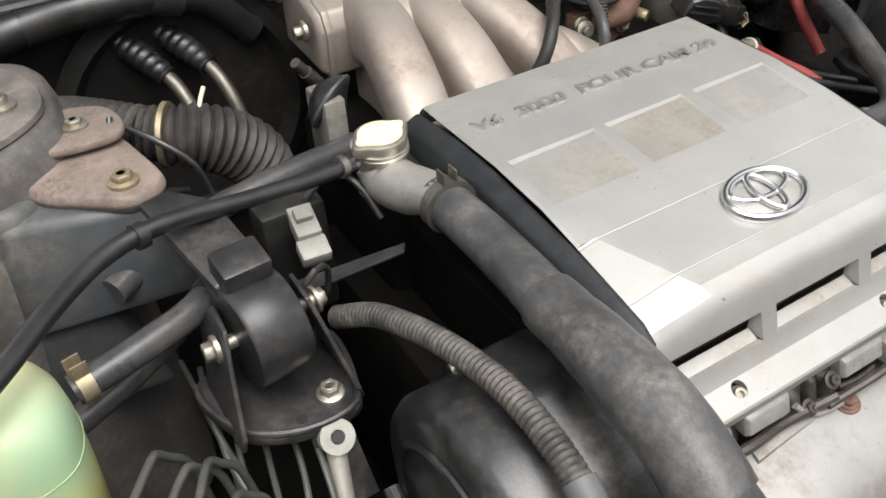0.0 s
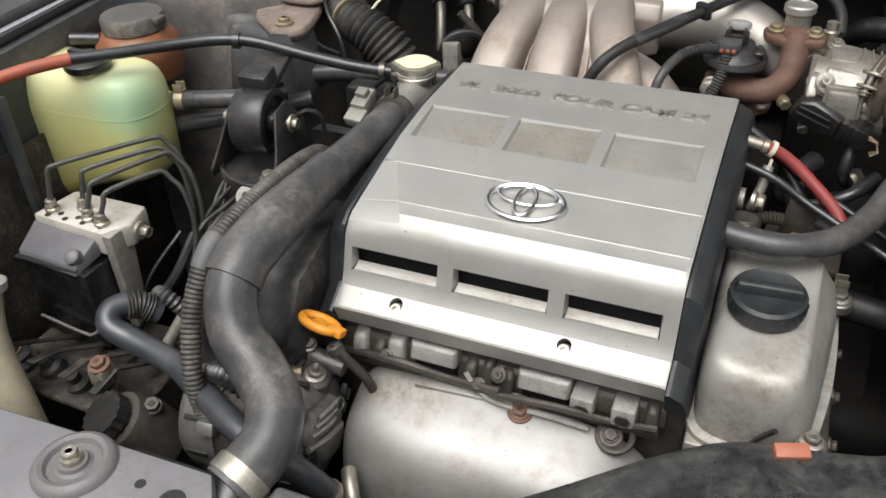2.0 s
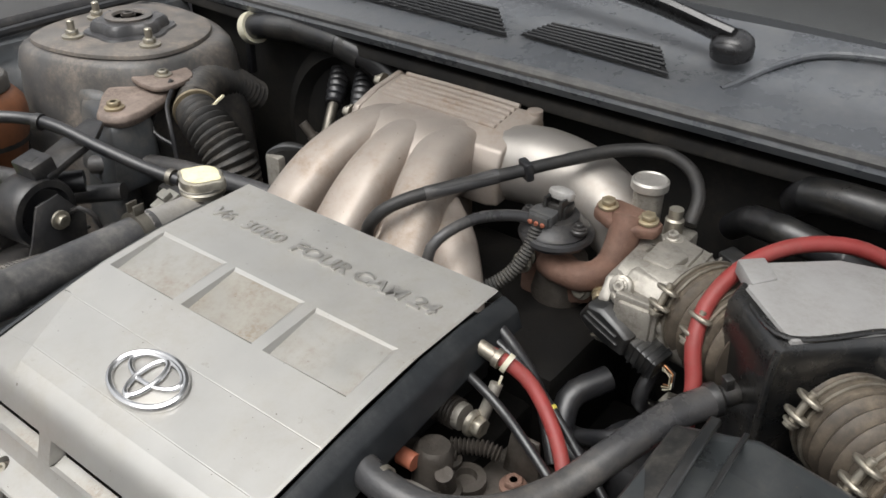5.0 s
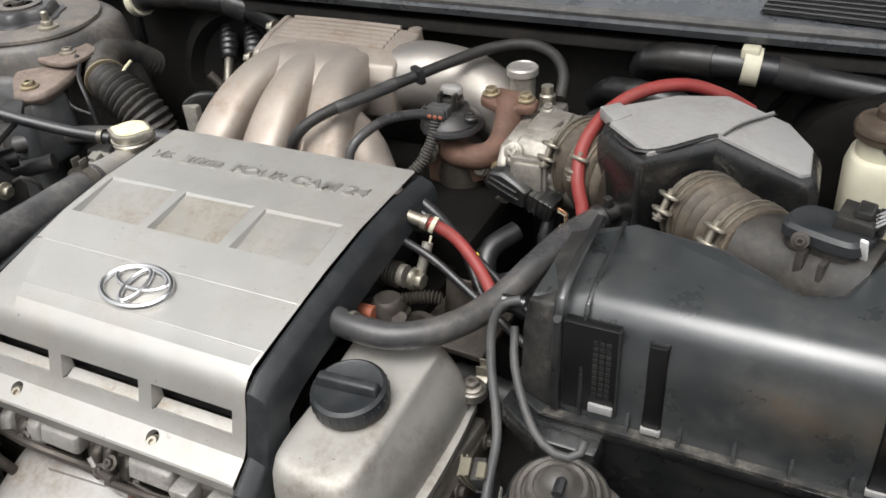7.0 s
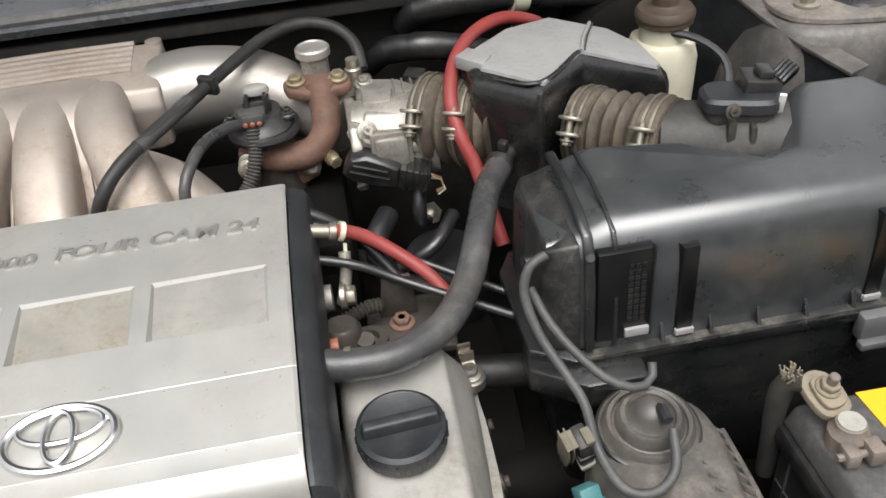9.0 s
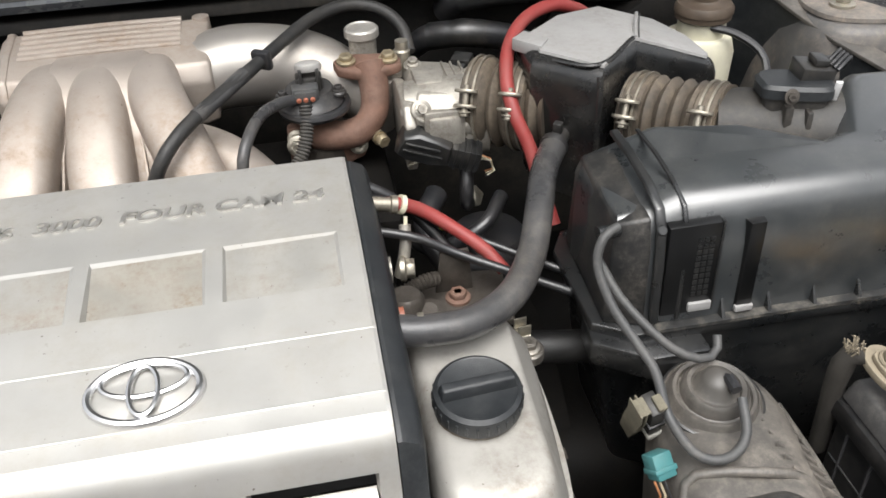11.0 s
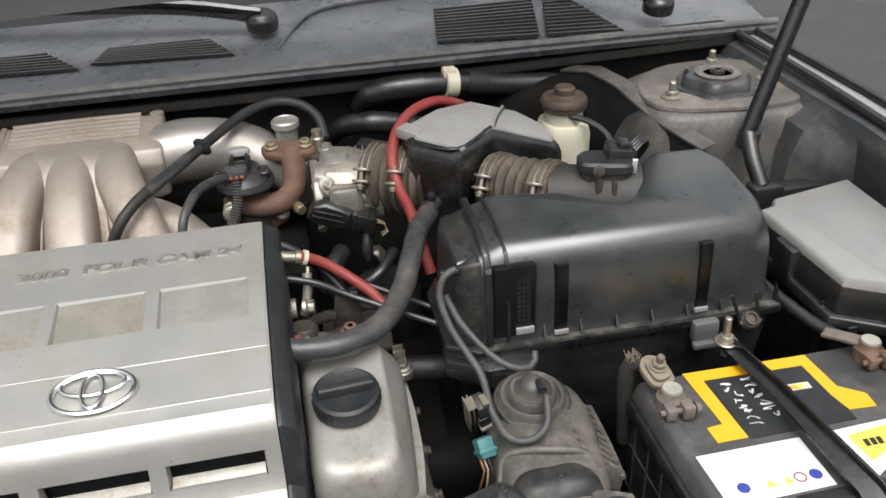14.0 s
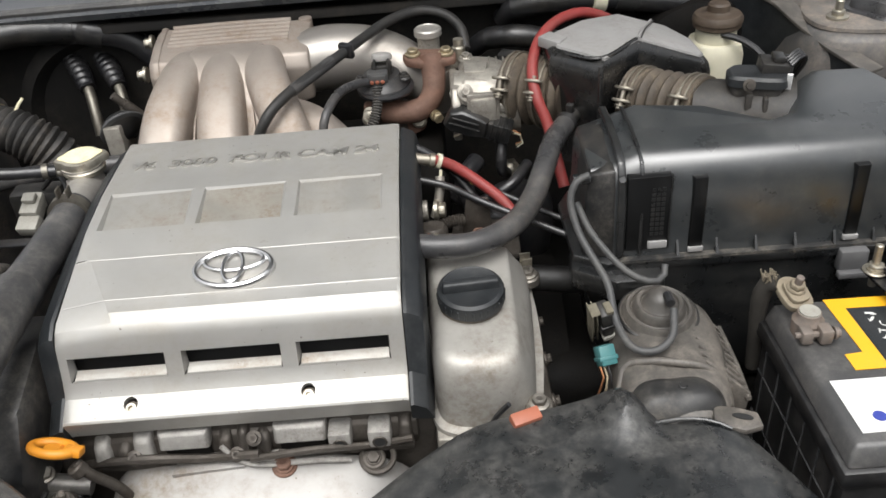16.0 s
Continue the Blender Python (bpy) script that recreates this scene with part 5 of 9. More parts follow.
# ---- air intake side ----
def air_box():
    root = thing("air_cleaner_box", "black plastic air cleaner box with ribbed rim and clips", "air cleaner", (0.58, 0.2, 0.7))
    # the lid: a long front bar that reaches back at its far end
    plan = [(0.400, 0.164), (0.425, 0.153), (0.45, 0.150), (0.757, 0.148), (0.782, 0.160), (0.788, 0.19), (0.786, 0.30), (0.764, 0.338), (0.695, 0.345), (0.672, 0.325),
            (0.640, 0.255), (0.615, 0.243), (0.54, 0.275), (0.46, 0.285), (0.408, 0.285), (0.398, 0.27)]
    top = [(0.406, 0.184), (0.425, 0.184), (0.46, 0.186), (0.730, 0.184), (0.752, 0.190), (0.763, 0.21), (0.766, 0.275), (0.752, 0.306), (0.700, 0.305), (0.680, 0.290),
           (0.645, 0.222), (0.612, 0.213), (0.545, 0.248), (0.47, 0.262), (0.415, 0.278), (0.406, 0.265)]
    tz = [0.912, 0.914, 0.929, 0.926, 0.927, 0.932, 0.941, 0.944, 0.945, 0.943, 0.934, 0.932, 0.940, 0.941, 0.914, 0.910]

    def mixed(u, w):
        return [(a[0] + (b[0] - a[0]) * u, a[1] + (b[1] - a[1]) * u, 0.808 + (z - 0.808) * w) for a, b, z in zip(plan, top, tz)]

    part("lid", layers([mixed(0, 0), mixed(0.05, 0.40), mixed(0.09, 0.61), mixed(0.16, 0.735), mixed(0.27, 0.835), mixed(0.42, 0.912), mixed(0.61, 0.963), mixed(0.81, 0.988), mixed(1.0, 1.0)], 0.0), ABOXLID, root, smooth=50)
    part("end_block", layers([[(x, y, 0.806) for x, y in ((0.394, 0.164), (0.428, 0.151), (0.432, 0.285), (0.400, 0.292))], [(0.397, 0.166, 0.880), (0.428, 0.155, 0.888), (0.432, 0.280, 0.905), (0.402, 0.284, 0.895)],
                               [(0.401, 0.171, 0.906), (0.428, 0.162, 0.914), (0.432, 0.275, 0.922), (0.405, 0.276, 0.914)]], 0.003), ENDB, root, "dust-caked end block")
    for x, d in ((0.4335, 0.0), (0.4560, 0.0005)):
        part("seam_flange" if d == 0 else "step_edge", strap([(x, 0.149 - d, 0.812), (x, 0.152 - d, 0.87), (x, 0.156 - d, 0.904), (x, 0.164, 0.9195 + d), (x, 0.19, 0.928 + d), (x, 0.23, 0.933 + d), (x, 0.274, 0.933 + d)], 0.0085 if d == 0 else 0.004, 0.0052 if d == 0 else 0.0025), ABOX, root)
    part("corner_pip", disc(0.0045, 0.004, (0.4335, 0.1545, 0.906), (0, -0.8, 0.5), 0.001, 14), ABOX, root)
    rim = [(0.384, 0.165), (0.42, 0.141), (0.75, 0.137), (0.796, 0.140), (0.806, 0.20), (0.785, 0.33), (0.70, 0.37), (0.40, 0.31), (0.384, 0.28)]
    part("rim", layers([[(x, y, z) for x, y in rim] for z in (0.795, 0.806)], 0.002), ABOX, root)
    low = inset(rim, 0.012)
    part("base", layers([[(x, y, 0.797) for x, y in low], [(x, y, 0.70) for x, y in inset(low, 0.012)], [(x, y, 0.60) for x, y in inset(low, 0.03)]], 0.006), ABOX, root)
    for k in range(6):
        x = 0.4985 + 0.044 * k
        part("gusset", layers([[(x - 0.0018, 0.152, 0.806), (x - 0.0018, 0.139, 0.806), (x - 0.0012, 0.1505, 0.826)], [(x + 0.0018, 0.152, 0.806), (x + 0.0018, 0.139, 0.806), (x + 0.0012, 0.1505, 0.826)]], 0), ABOX, root)
    part("ledge", layers([[(x, y, z) for y, z in ((0.150, 0.806), (0.139, 0.806), (0.139, 0.8095), (0.1415, 0.8095), (0.150, 0.8085))] for x in (0.425, 0.790)], 0), RIMDUST, root, "dusty rim ledge")
    for x in (0.5185, 0.6925):
        part("channel", layers([[(x - 0.0085, 0.1495, 0.814), (x + 0.0085, 0.1495, 0.814), (x + 0.0085, 0.158, 0.904), (x - 0.0085, 0.158, 0.904)],
                                [(x - 0.0070, 0.1468, 0.814), (x + 0.0070, 0.1468, 0.814), (x + 0.0070, 0.1488, 0.904), (x - 0.0070, 0.1488, 0.904)]], 0.0008), INKGLOSS, root, "moulded vertical channel")
        part("channel_foot", box(x - 0.0085, x + 0.0085, 0.1445, 0.1495, 0.811, 0.8175, 0.001), GREYTOP, root)
    part("latch", join(box(0.678, 0.710, 0.128, 0.142, 0.778, 0.806, 0.003), box(0.676, 0.712, 0.120, 0.130, 0.774, 0.782, 0.002)), LATCHG, root, "grey moulded latch")
    for xa, xb in ((0.722, 0.735), (0.753, 0.758)):
        part("hook", tube([(xa, 0.132, 0.838), (xa + (xb - xa) * 0.7, 0.129, 0.812), (xb, 0.126, 0.800)], 0.0025, 6), ABOX, root)
    part("spring_clip", join(disc(0.011, 0.008, (0.746, 0.128, 0.800), (0, -0.6, 0.8)), ring(0.0075, 0.0015, (0.746, 0.122, 0.808), (0, -0.6, 0.8), 20, 6), tube([(0.733, 0.126, 0.802), (0.746, 0.118, 0.796), (0.760, 0.126, 0.802)], 0.003, 6)), DARKCAST, root)
    part("corner_web", layers([[(0.788, 0.146, 0.806), (0.796, 0.146, 0.806), (0.789, 0.149, 0.836)], [(0.788, 0.150, 0.806), (0.796, 0.150, 0.806), (0.789, 0.152, 0.836)]], 0), ABOX, root)
    # moulded writing that cannot be read, in a plain upright field
    panel = part("text_panel", layers([[(0.4395, 0.1515, 0.818), (0.4868, 0.1515, 0.818), (0.4868, 0.160, 0.910), (0.4395, 0.160, 0.910)], [(0.4400, 0.1472, 0.818), (0.4863, 0.1472, 0.818), (0.4863, 0.1502, 0.909), (0.4400, 0.1502, 0.909)]], 0.0006), INKGLOSS, root, "upright field with moulded writing")
    part("text_edge", layers([[(x, 0.1475 + 0.033 * (z - 0.818) - d, z) for x in (0.4862, 0.4882)] + [(x, 0.152 + 0.033 * (z - 0.818), z) for x in (0.4882, 0.4862)] for z, d in ((0.818, 0.001), (0.910, 0.001))], 0), ABOX, panel)
    for c in range(3):
        for k in range(10):
            z = 0.836 + 0.0062 * k
            part("moulded_bar", box(0.466 + 0.0055 * c, 0.4700 + 0.0055 * c, 0.1466 + 0.033 * (z - 0.818), 0.1476 + 0.033 * (z - 0.818), z, z + 0.0042, 0), ABOX, panel)
    part("text_foot", box(0.464, 0.4855, 0.1445, 0.150, 0.820, 0.829, 0.001), GREYTOP, panel, "scuffed grey foot")
    part("nipple", lathe([(0.006, 0), (0.006, 0.02), (0, 0.02)], (0.400, 0.165, 0.905), (-1, -0.2, 0.1), 12), ABOX, root)
    part("foot", layers([[(0.380, 0.150, z), (0.425, 0.118, z), (0.48, 0.118, z), (0.48, 0.17, z), (0.384, 0.19, z)] for z in (0.770, 0.797)], 0.004), ABOX, root)


RIMDUST = mat("dusty_rim_plastic", (0.03, 0.03, 0.03), 0.5, 0, 0.2, 30, (0.30, 0.27, 0.22), 0.8, 30, 0.2, 500)
INKGLOSS = mat("recessed_black_plastic", (0.004, 0.0042, 0.0045), 0.35, 0, 0.2, 30, None, 0, 1, 0.1, 700)
ENDB = mat("dust_caked_end", (0.014, 0.0145, 0.015), 0.38, 0, 0.2, 25, (0.20, 0.18, 0.155), 0.5, 22, 0.15, 700)
ABOXLID = mat("air_box_lid_plastic", (0.026, 0.0295, 0.0315), 0.30, 0, 0.2, 25, (0.15, 0.145, 0.135), 0.32, 16, 0.10, 800, 0.12, coat=0.6, spec=1.0, specks=0.5)
ABOX = mat("air_box_plastic", (0.008, 0.0088, 0.0095), 0.28, 0, 0.2, 25, (0.15, 0.14, 0.125), 0.18, 14, 0.12, 800, 0.08, coat=0.15, spec=1.0, specks=0.5)
LATCHG = mat("scuffed_grey_plastic", (0.11, 0.11, 0.112), 0.5, 0, 0.15, 40, (0.2, 0.19, 0.17), 0.4, 25, 0.15, 500)
air_box()


def resonator():
    root = thing("intake_resonator", "black plastic intake resonator with pale grey top", "resonator", (0.49, 0.46, 0.85))
    plan = [(0.390, 0.402), (0.447, 0.350), (0.508, 0.407), (0.600, 0.410), (0.609, 0.424), (0.606, 0.482), (0.575, 0.516), (0.500, 0.528), (0.440, 0.510), (0.388, 0.452)]
    tip = lambda x: 0.036 * max(0, (x - 0.515) / 0.095) - 0.004 * max(0, (0.44 - x) / 0.05)
    up = lambda d, z: [(x, y, z - tip(x)) for x, y in inset(plan, d)]
    part("shell", layers([up(0.012, 0.80), up(0.004, 0.88), up(0.0, 0.932), up(0.0005, 0.944), up(0.004, 0.952), up(0.008, 0.956), up(0.014, 0.958)], 0.0), RESO, root, smooth=35)
    part("top", layers([up(0.0115, 0.9578), up(0.0125, 0.9608), up(0.017, 0.9618)], 0.0), GREYTOP, root, "pale grey top face")
    part("corner_rib", tube([(0.447, 0.3495, 0.82), (0.447, 0.3490, 0.93), (0.4475, 0.354, 0.952)], 0.0035, 8, 0.02), RESO, root)
    part("bead", tube([(0.399, 0.4085, 0.9555), (0.4475, 0.3640, 0.9600), (0.503, 0.4175, 0.9600), (0.5085, 0.4195, 0.9590)], 0.0026, 8, 0.01), RESO, root)
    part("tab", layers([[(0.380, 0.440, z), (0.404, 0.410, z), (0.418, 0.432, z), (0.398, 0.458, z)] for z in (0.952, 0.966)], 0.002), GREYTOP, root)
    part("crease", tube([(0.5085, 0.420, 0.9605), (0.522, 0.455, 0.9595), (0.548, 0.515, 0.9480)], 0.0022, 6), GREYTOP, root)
    part("groove", tube([(0.5125, 0.420, 0.9608), (0.526, 0.455, 0.9596), (0.552, 0.515, 0.9470)], 0.0007, 6), INKSHADE, root)


RESO = mat("satin_black_plastic", (0.009, 0.0095, 0.010), 0.26, 0, 0.2, 30, TAN, 0.10, 22, 0.1, 700, 0.12, spec=0.9, specks=0.5)
CLAMP = mat("tarnished_clamp_wire", (0.36, 0.33, 0.275), 0.42, 0.8, 0.15, 80, (0.13, 0.10, 0.07), 0.75, 50, 0.2, 700)
resonator()


def bellows(name, a, b, r, label, screws):
    """A ribbed intake hose with band clamps."""
    a, b = Vector(a), Vector(b)
    root = thing(name, label, "intake hose", a)
    way = (b - a).normalized()
    part("hose", tube([a, a.lerp(b, 0.5), b], r, 32, pitch=0.0145, amp=0.0042), BOOT, root)
    for u in screws:
        q = a.lerp(b, u)
        part("cuff", lathe([(r + 0.001, -0.012), (r + 0.004, -0.010), (r + 0.004, 0.010), (r + 0.001, 0.012)], q, way, 32), BOOT, root)
        c = part("clamp_band", join(band(q - way * 0.0045, way, r + 0.0045, 0.0028, 0.0022), band(q + way * 0.0045, way, r + 0.0045, 0.0026, 0.0020)), CLAMP, root, "steel double-wire clamp")
        side = (Vector((-0.3, -1, 0.55)) - way * way.dot(Vector((-0.3, -1, 0.55)))).normalized()
        e = q + side * (r + 0.012)
        up = way.cross(side)
        part("clamp_screw", join(disc(0.0034, 0.030, e - up * 0.015, up, 0.001, 12), hexbolt(e + up * 0.013, up, 0.0055, 0.006, 1.3)), CLAMP, c)
        for k in (-0.008, 0.008):
            part("clamp_lug", moved(disc(0.0095, 0.004, (0, 0, -0.002), (0, 0, 1), 0.001, 18), aim(e + up * k, up) @ Matrix.Diagonal((1.35, 0.75, 1, 1))), CLAMP, c)


bellows("throttle_hose", (0.352, 0.472, 0.882), (0.425, 0.425, 0.888), 0.045, "brown dusty ribbed rubber throttle hose with band clamps", (0.06, 0.62))
bellows("air_flow_hose", (0.499, 0.389, 0.890), (0.571, 0.317, 0.899), 0.039, "brown dusty ribbed rubber intake hose with band clamps", (0.13, 0.86))


FLOWP = mat("dull_intake_plastic", (0.020, 0.019, 0.018), 0.55, 0, 0.2, 30, (0.15, 0.13, 0.105), 0.40, 16, 0.2, 500)


def flow_meter():
    root = thing("air_flow_meter", "black air flow meter housing with square connector", "sensor", (0.60, 0.29, 0.9))
    part("pipe", lathe([(0.040, -0.02), (0.043, 0.01), (0.043, 0.03), (0.048, 0.045), (0.052, 0.095), (0, 0.095)], (0.572, 0.316, 0.897), (0.85, -0.24, -0.05), 30), FLOWP, root)
    lid = outline([(-0.034, -0.010), (-0.026, -0.024), (0.020, -0.027), (0.034, -0.016), (0.036, 0.012), (0.024, 0.026), (-0.020, 0.026), (-0.034, 0.014)], 40)
    at = pose(0.622, 0.298, 0.938, -4, 0, -18)
    part("housing", moved(join(layers([[(x, y, -0.03) for x, y in inset(lid, 0.006)], [(x, y, 0.004) for x, y in inset(lid, 0.004)]], 0.001), box(-0.012, -0.004, -0.034, -0.02, -0.03, 0.0, 0.002), box(0.008, 0.014, -0.036, -0.022, -0.035, -0.004, 0.002)), at), FLOWP, root)
    part("cover", moved(layers([[(x, y, 0.004) for x, y in lid], [(x, y, 0.013) for x, y in lid], [(x, y, 0.0165) for x, y in inset(lid, 0.004)]], 0.0), at), TRIM, root, "flat black sensor cover")
    con = part("connector", moved(join(box(0.018, 0.050, -0.010, 0.024, 0.010, 0.026, 0.002), box(0.030, 0.044, -0.004, 0.018, 0.026, 0.033, 0.002), box(0.046, 0.056, 0.0, 0.020, 0.012, 0.030, 0.002)), pose(0.606, 0.304, 0.943, 0, 6, -10)), PLASTIC, root)
    part("mark", moved(box(-0.003, 0.003, -0.0015, 0.0015, -0.012, 0.012, 0.0005), pose(0.650, 0.272, 0.950, 20, 0, -22)), WHITE, con, "white paint mark")
    for k in range(4):
        a = Vector((0.655, 0.285 + 0.006 * k, 0.965))
        part("lead", tube([a, a + Vector((0.016, 0.008, 0.008)), a + Vector((0.03, 0.03, -0.01)), a + Vector((0.035, 0.07, -0.05))], 0.002, 6), RUBBER2, con)
    part("screw", hexbolt((0.602, 0.268, 0.952), (0, -1, 0.3), 0.005, 0.004), DARKCAST, root)


flow_meter()


def lower_scoop():
    """The wide flat intake scoop over the radiator, and the body it feeds."""
    root = thing("intake_scoop", "dusty black moulded intake scoop lying over the radiator", "intake duct", (0.36, -0.12, 0.7))
    edge = [(0.380, -0.022), (0.315, -0.030), (0.235, -0.045), (0.14, -0.085), (0.055, -0.130), (0.030, -0.165), (0.06, -0.21), (0.16, -0.262), (0.30, -0.285), (0.45, -0.285),
            (0.58, -0.262), (0.610, -0.233), (0.586, -0.192), (0.546, -0.130), (0.510, -0.078), (0.480, -0.062), (0.43, -0.045)]

    def crest(x, y):
        left = max(0.0, min(1.0, (x - 0.03) / 0.26))
        z = 0.682 + 0.082 * (left * left * (3 - 2 * left))
        z += 0.008 * max(0, 1 - abs(x - 0.44) / 0.12)
        z -= 0.24 * max(0, -0.20 - y)
        z -= 0.34 * max(0, x - 0.493 - 0.14 * (-0.085 - y))
        z += 0.020 * math.exp(-((x - 0.398) / 0.020) ** 2 - ((y + 0.048) / 0.035) ** 2)
        z -= 0.010 * math.exp(-((x - 0.437) / 0.018) ** 2 - ((y + 0.060) / 0.030) ** 2)
        return z + 0.0015 * noise.noise(Vector((x, y, 0)) * 22)

    o = outline(edge, 96)
    mx, my = 0.34, -0.165
    rings = [[(x, y, crest(x, y) - k) for x, y in o] for k in (0.085, 0.030)]
    for f, k in ((0.995, 0.016), (0.985, 0.007), (0.965, 0.002), (0.93, 0.0), (0.88, 0.0), (0.81, 0.0), (0.73, 0.0), (0.64, 0.0), (0.54, 0.0), (0.43, 0.0), (0.31, 0.0), (0.18, 0.0), (0.06, 0.0)):
        q = [(mx + (x - mx) * f, my + (y - my) * f) for x, y in o]
        rings.append([(x, y, crest(x, y) - k) for x, y in q])
    part("shell", layers(rings, 0.0), SCOOP, root, smooth=24)
    part("seam_lip", tube([(0.425, -0.064, 0.764), (0.45, -0.068, 0.771), (0.475, -0.074, 0.772), (0.495, -0.085, 0.769)], 0.0022, 8), SCOOP, root)
    part("rivet", lathe([(0.013, 0), (0.013, 0.004), (0.006, 0.005), (0.004, 0.009), (0, 0.009)], (0.438, -0.197, 0.766), (0, 0, 1), 16), BEIGE, root, "dirty push fastener")
    part("rivet", lathe([(0.013, 0), (0.013, 0.004), (0.006, 0.005), (0.004, 0.009), (0, 0.009)], (0.358, -0.196, 0.766), (0, 0, 1), 16), BEIGE, root, "dirty push fastener")
    strip = [(0.350, -0.206, 0.762), (0.395, -0.207, 0.7695), (0.440, -0.206, 0.7735), (0.482, -0.204, 0.7735), (0.520, -0.210, 0.768), (0.558, -0.233, 0.764), (0.600, -0.262, 0.762)]
    part("front_flange", layers([[(x + 0.010 * (i < 4), y - 0.016, z - 0.010), (x + 0.002, y - 0.013, z), (x - 0.002, y + 0.009, z), (x - 0.004, y + 0.013, z - 0.010)] for i, (x, y, z) in enumerate(strip)], 0.0012), SCOOP, root, "greyed moulded flange")


lower_scoop()


CANDARK = mat("dark_dusty_dome", (0.022, 0.022, 0.022), 0.46, 0, 0.25, 24, (0.20, 0.18, 0.155), 0.6, 18, 0.15, 500)


def canister():
    root = thing("intake_canister", "dusty black intake canister with ribbed side and round vacuum actuator", "canister", (0.46, 0.04, 0.7))
    o = outline([(0.400, 0.01), (0.405, 0.065), (0.43, 0.115), (0.47, 0.128), (0.515, 0.11), (0.528, 0.06), (0.520, 0.0), (0.508, -0.055), (0.475, -0.080), (0.43, -0.070), (0.405, -0.035)], 66)
    zt = lambda y: 0.776 - 0.10 * max(0, -y) + 0.02 * max(0, y)
    part("body", layers([[(x, y, 0.60) for x, y in inset(o, 0.01)], [(x, y, zt(y) - 0.05) for x, y in o], [(x, y, zt(y) - 0.02) for x, y in inset(o, 0.003)], [(x, y, zt(y) - 0.006) for x, y in inset(o, 0.010)],
                         [(x, y, zt(y)) for x, y in inset(o, 0.022)], [(x, y, zt(y) + 0.004) for x, y in inset(o, 0.045)]], 0.0), CANIS, root, smooth=60)
    for k in range(9):
        y = 0.096 - 0.0125 * k
        part("louvre", layers([[(0.490, y, 0.783), (0.492, y + 0.0028, 0.783), (0.536, y - 0.010, 0.746), (0.535, y - 0.0135, 0.746)], [(0.490, y, 0.768), (0.492, y + 0.0028, 0.768), (0.532, y - 0.010, 0.715), (0.531, y - 0.0135, 0.715)]], 0.0006), CANIS, root)
    part("louvre_rail", tube([(0.535, 0.088, 0.746), (0.535, 0.03, 0.745), (0.533, -0.02, 0.742)], 0.003, 8), CANIS, root)
    dome = outline([(0.404, -0.035), (0.416, -0.012), (0.452, -0.004), (0.490, -0.012), (0.504, -0.036), (0.496, -0.058), (0.452, -0.066), (0.412, -0.058)], 56)
    part("front_saddle", layers([[(x, y, z) for x, y in inset(dome, d)] for z, d in ((0.68, 0.0), (0.752, 0.0), (0.764, 0.003), (0.773, 0.009), (0.779, 0.017), (0.782, 0.025))], 0.0), CANDARK, root, "dark moulded dome", smooth=60)
    part("dome_pip", disc(0.0045, 0.002, (0.458, -0.036, 0.7822), (0, 0, 1), 0.0008, 14), CANDARK, root)
    part("shoulder_ridge", tube([(0.404, -0.008, 0.752), (0.412, 0.010, 0.772), (0.438, 0.004, 0.781), (0.466, -0.004, 0.783), (0.494, -0.008, 0.776), (0.514, -0.012, 0.752)], 0.0042, 10), CANIS, root, "dusty moulded ridge")
    act = part("actuator", lathe([(0.0340, -0.0090), (0.0399, 0.0000), (0.0425, 0.0018), (0.0425, 0.0081), (0.0404, 0.0099), (0.0387, 0.0081), (0.0378, 0.0090), (0.0365, 0.0153), (0.0344, 0.0180), (0.0314, 0.0171), (0.0302, 0.0144), (0.0285, 0.0153), (0.0268, 0.0243), (0.0242, 0.0270), (0.0208, 0.0261), (0.0195, 0.0234), (0.0170, 0.0252), (0.0140, 0.0342), (0.0102, 0.0378), (0, 0.043)],
                                 (0.462, 0.078, 0.774), (0, -0.12, 1), 36), CANIS, root, "round stepped vacuum actuator")
    part("actuator_rim", ring(0.0412, 0.0025, (0.462, 0.0772, 0.7808), (0, -0.12, 1), 40, 8), PLASTIC, act, "black rolled rim")
    part("nozzle", tube([(0.465, 0.076, 0.806), (0.467, 0.069, 0.813), (0.468, 0.052, 0.811)], 0.005, 8), RUBBER2, act)
    tab = part("mount_tab", layers([[(0.478, -0.076, z), (0.484, -0.052, z), (0.506, -0.058, z), (0.522, -0.066, z), (0.522, -0.084, z), (0.504, -0.088, z)] for z in (0.764, 0.771)], 0.002), CANIS, root)
    part("tab_hole", moved(disc(0.0065, 0.001, (0, 0, 0), (0, 0, 1), 0.0002), pose(0.506, -0.071, 0.7713, 0, 0, -20) @ Matrix.Diagonal((1.5, 0.55, 1, 1))), INKSHADE, tab)


canister()


OXIDE3 = mat("crusted_beige", (0.16, 0.145, 0.105), 0.75, 0, 0.25, 60, (0.09, 0.075, 0.055), 0.8, 45, 0.7, 250)


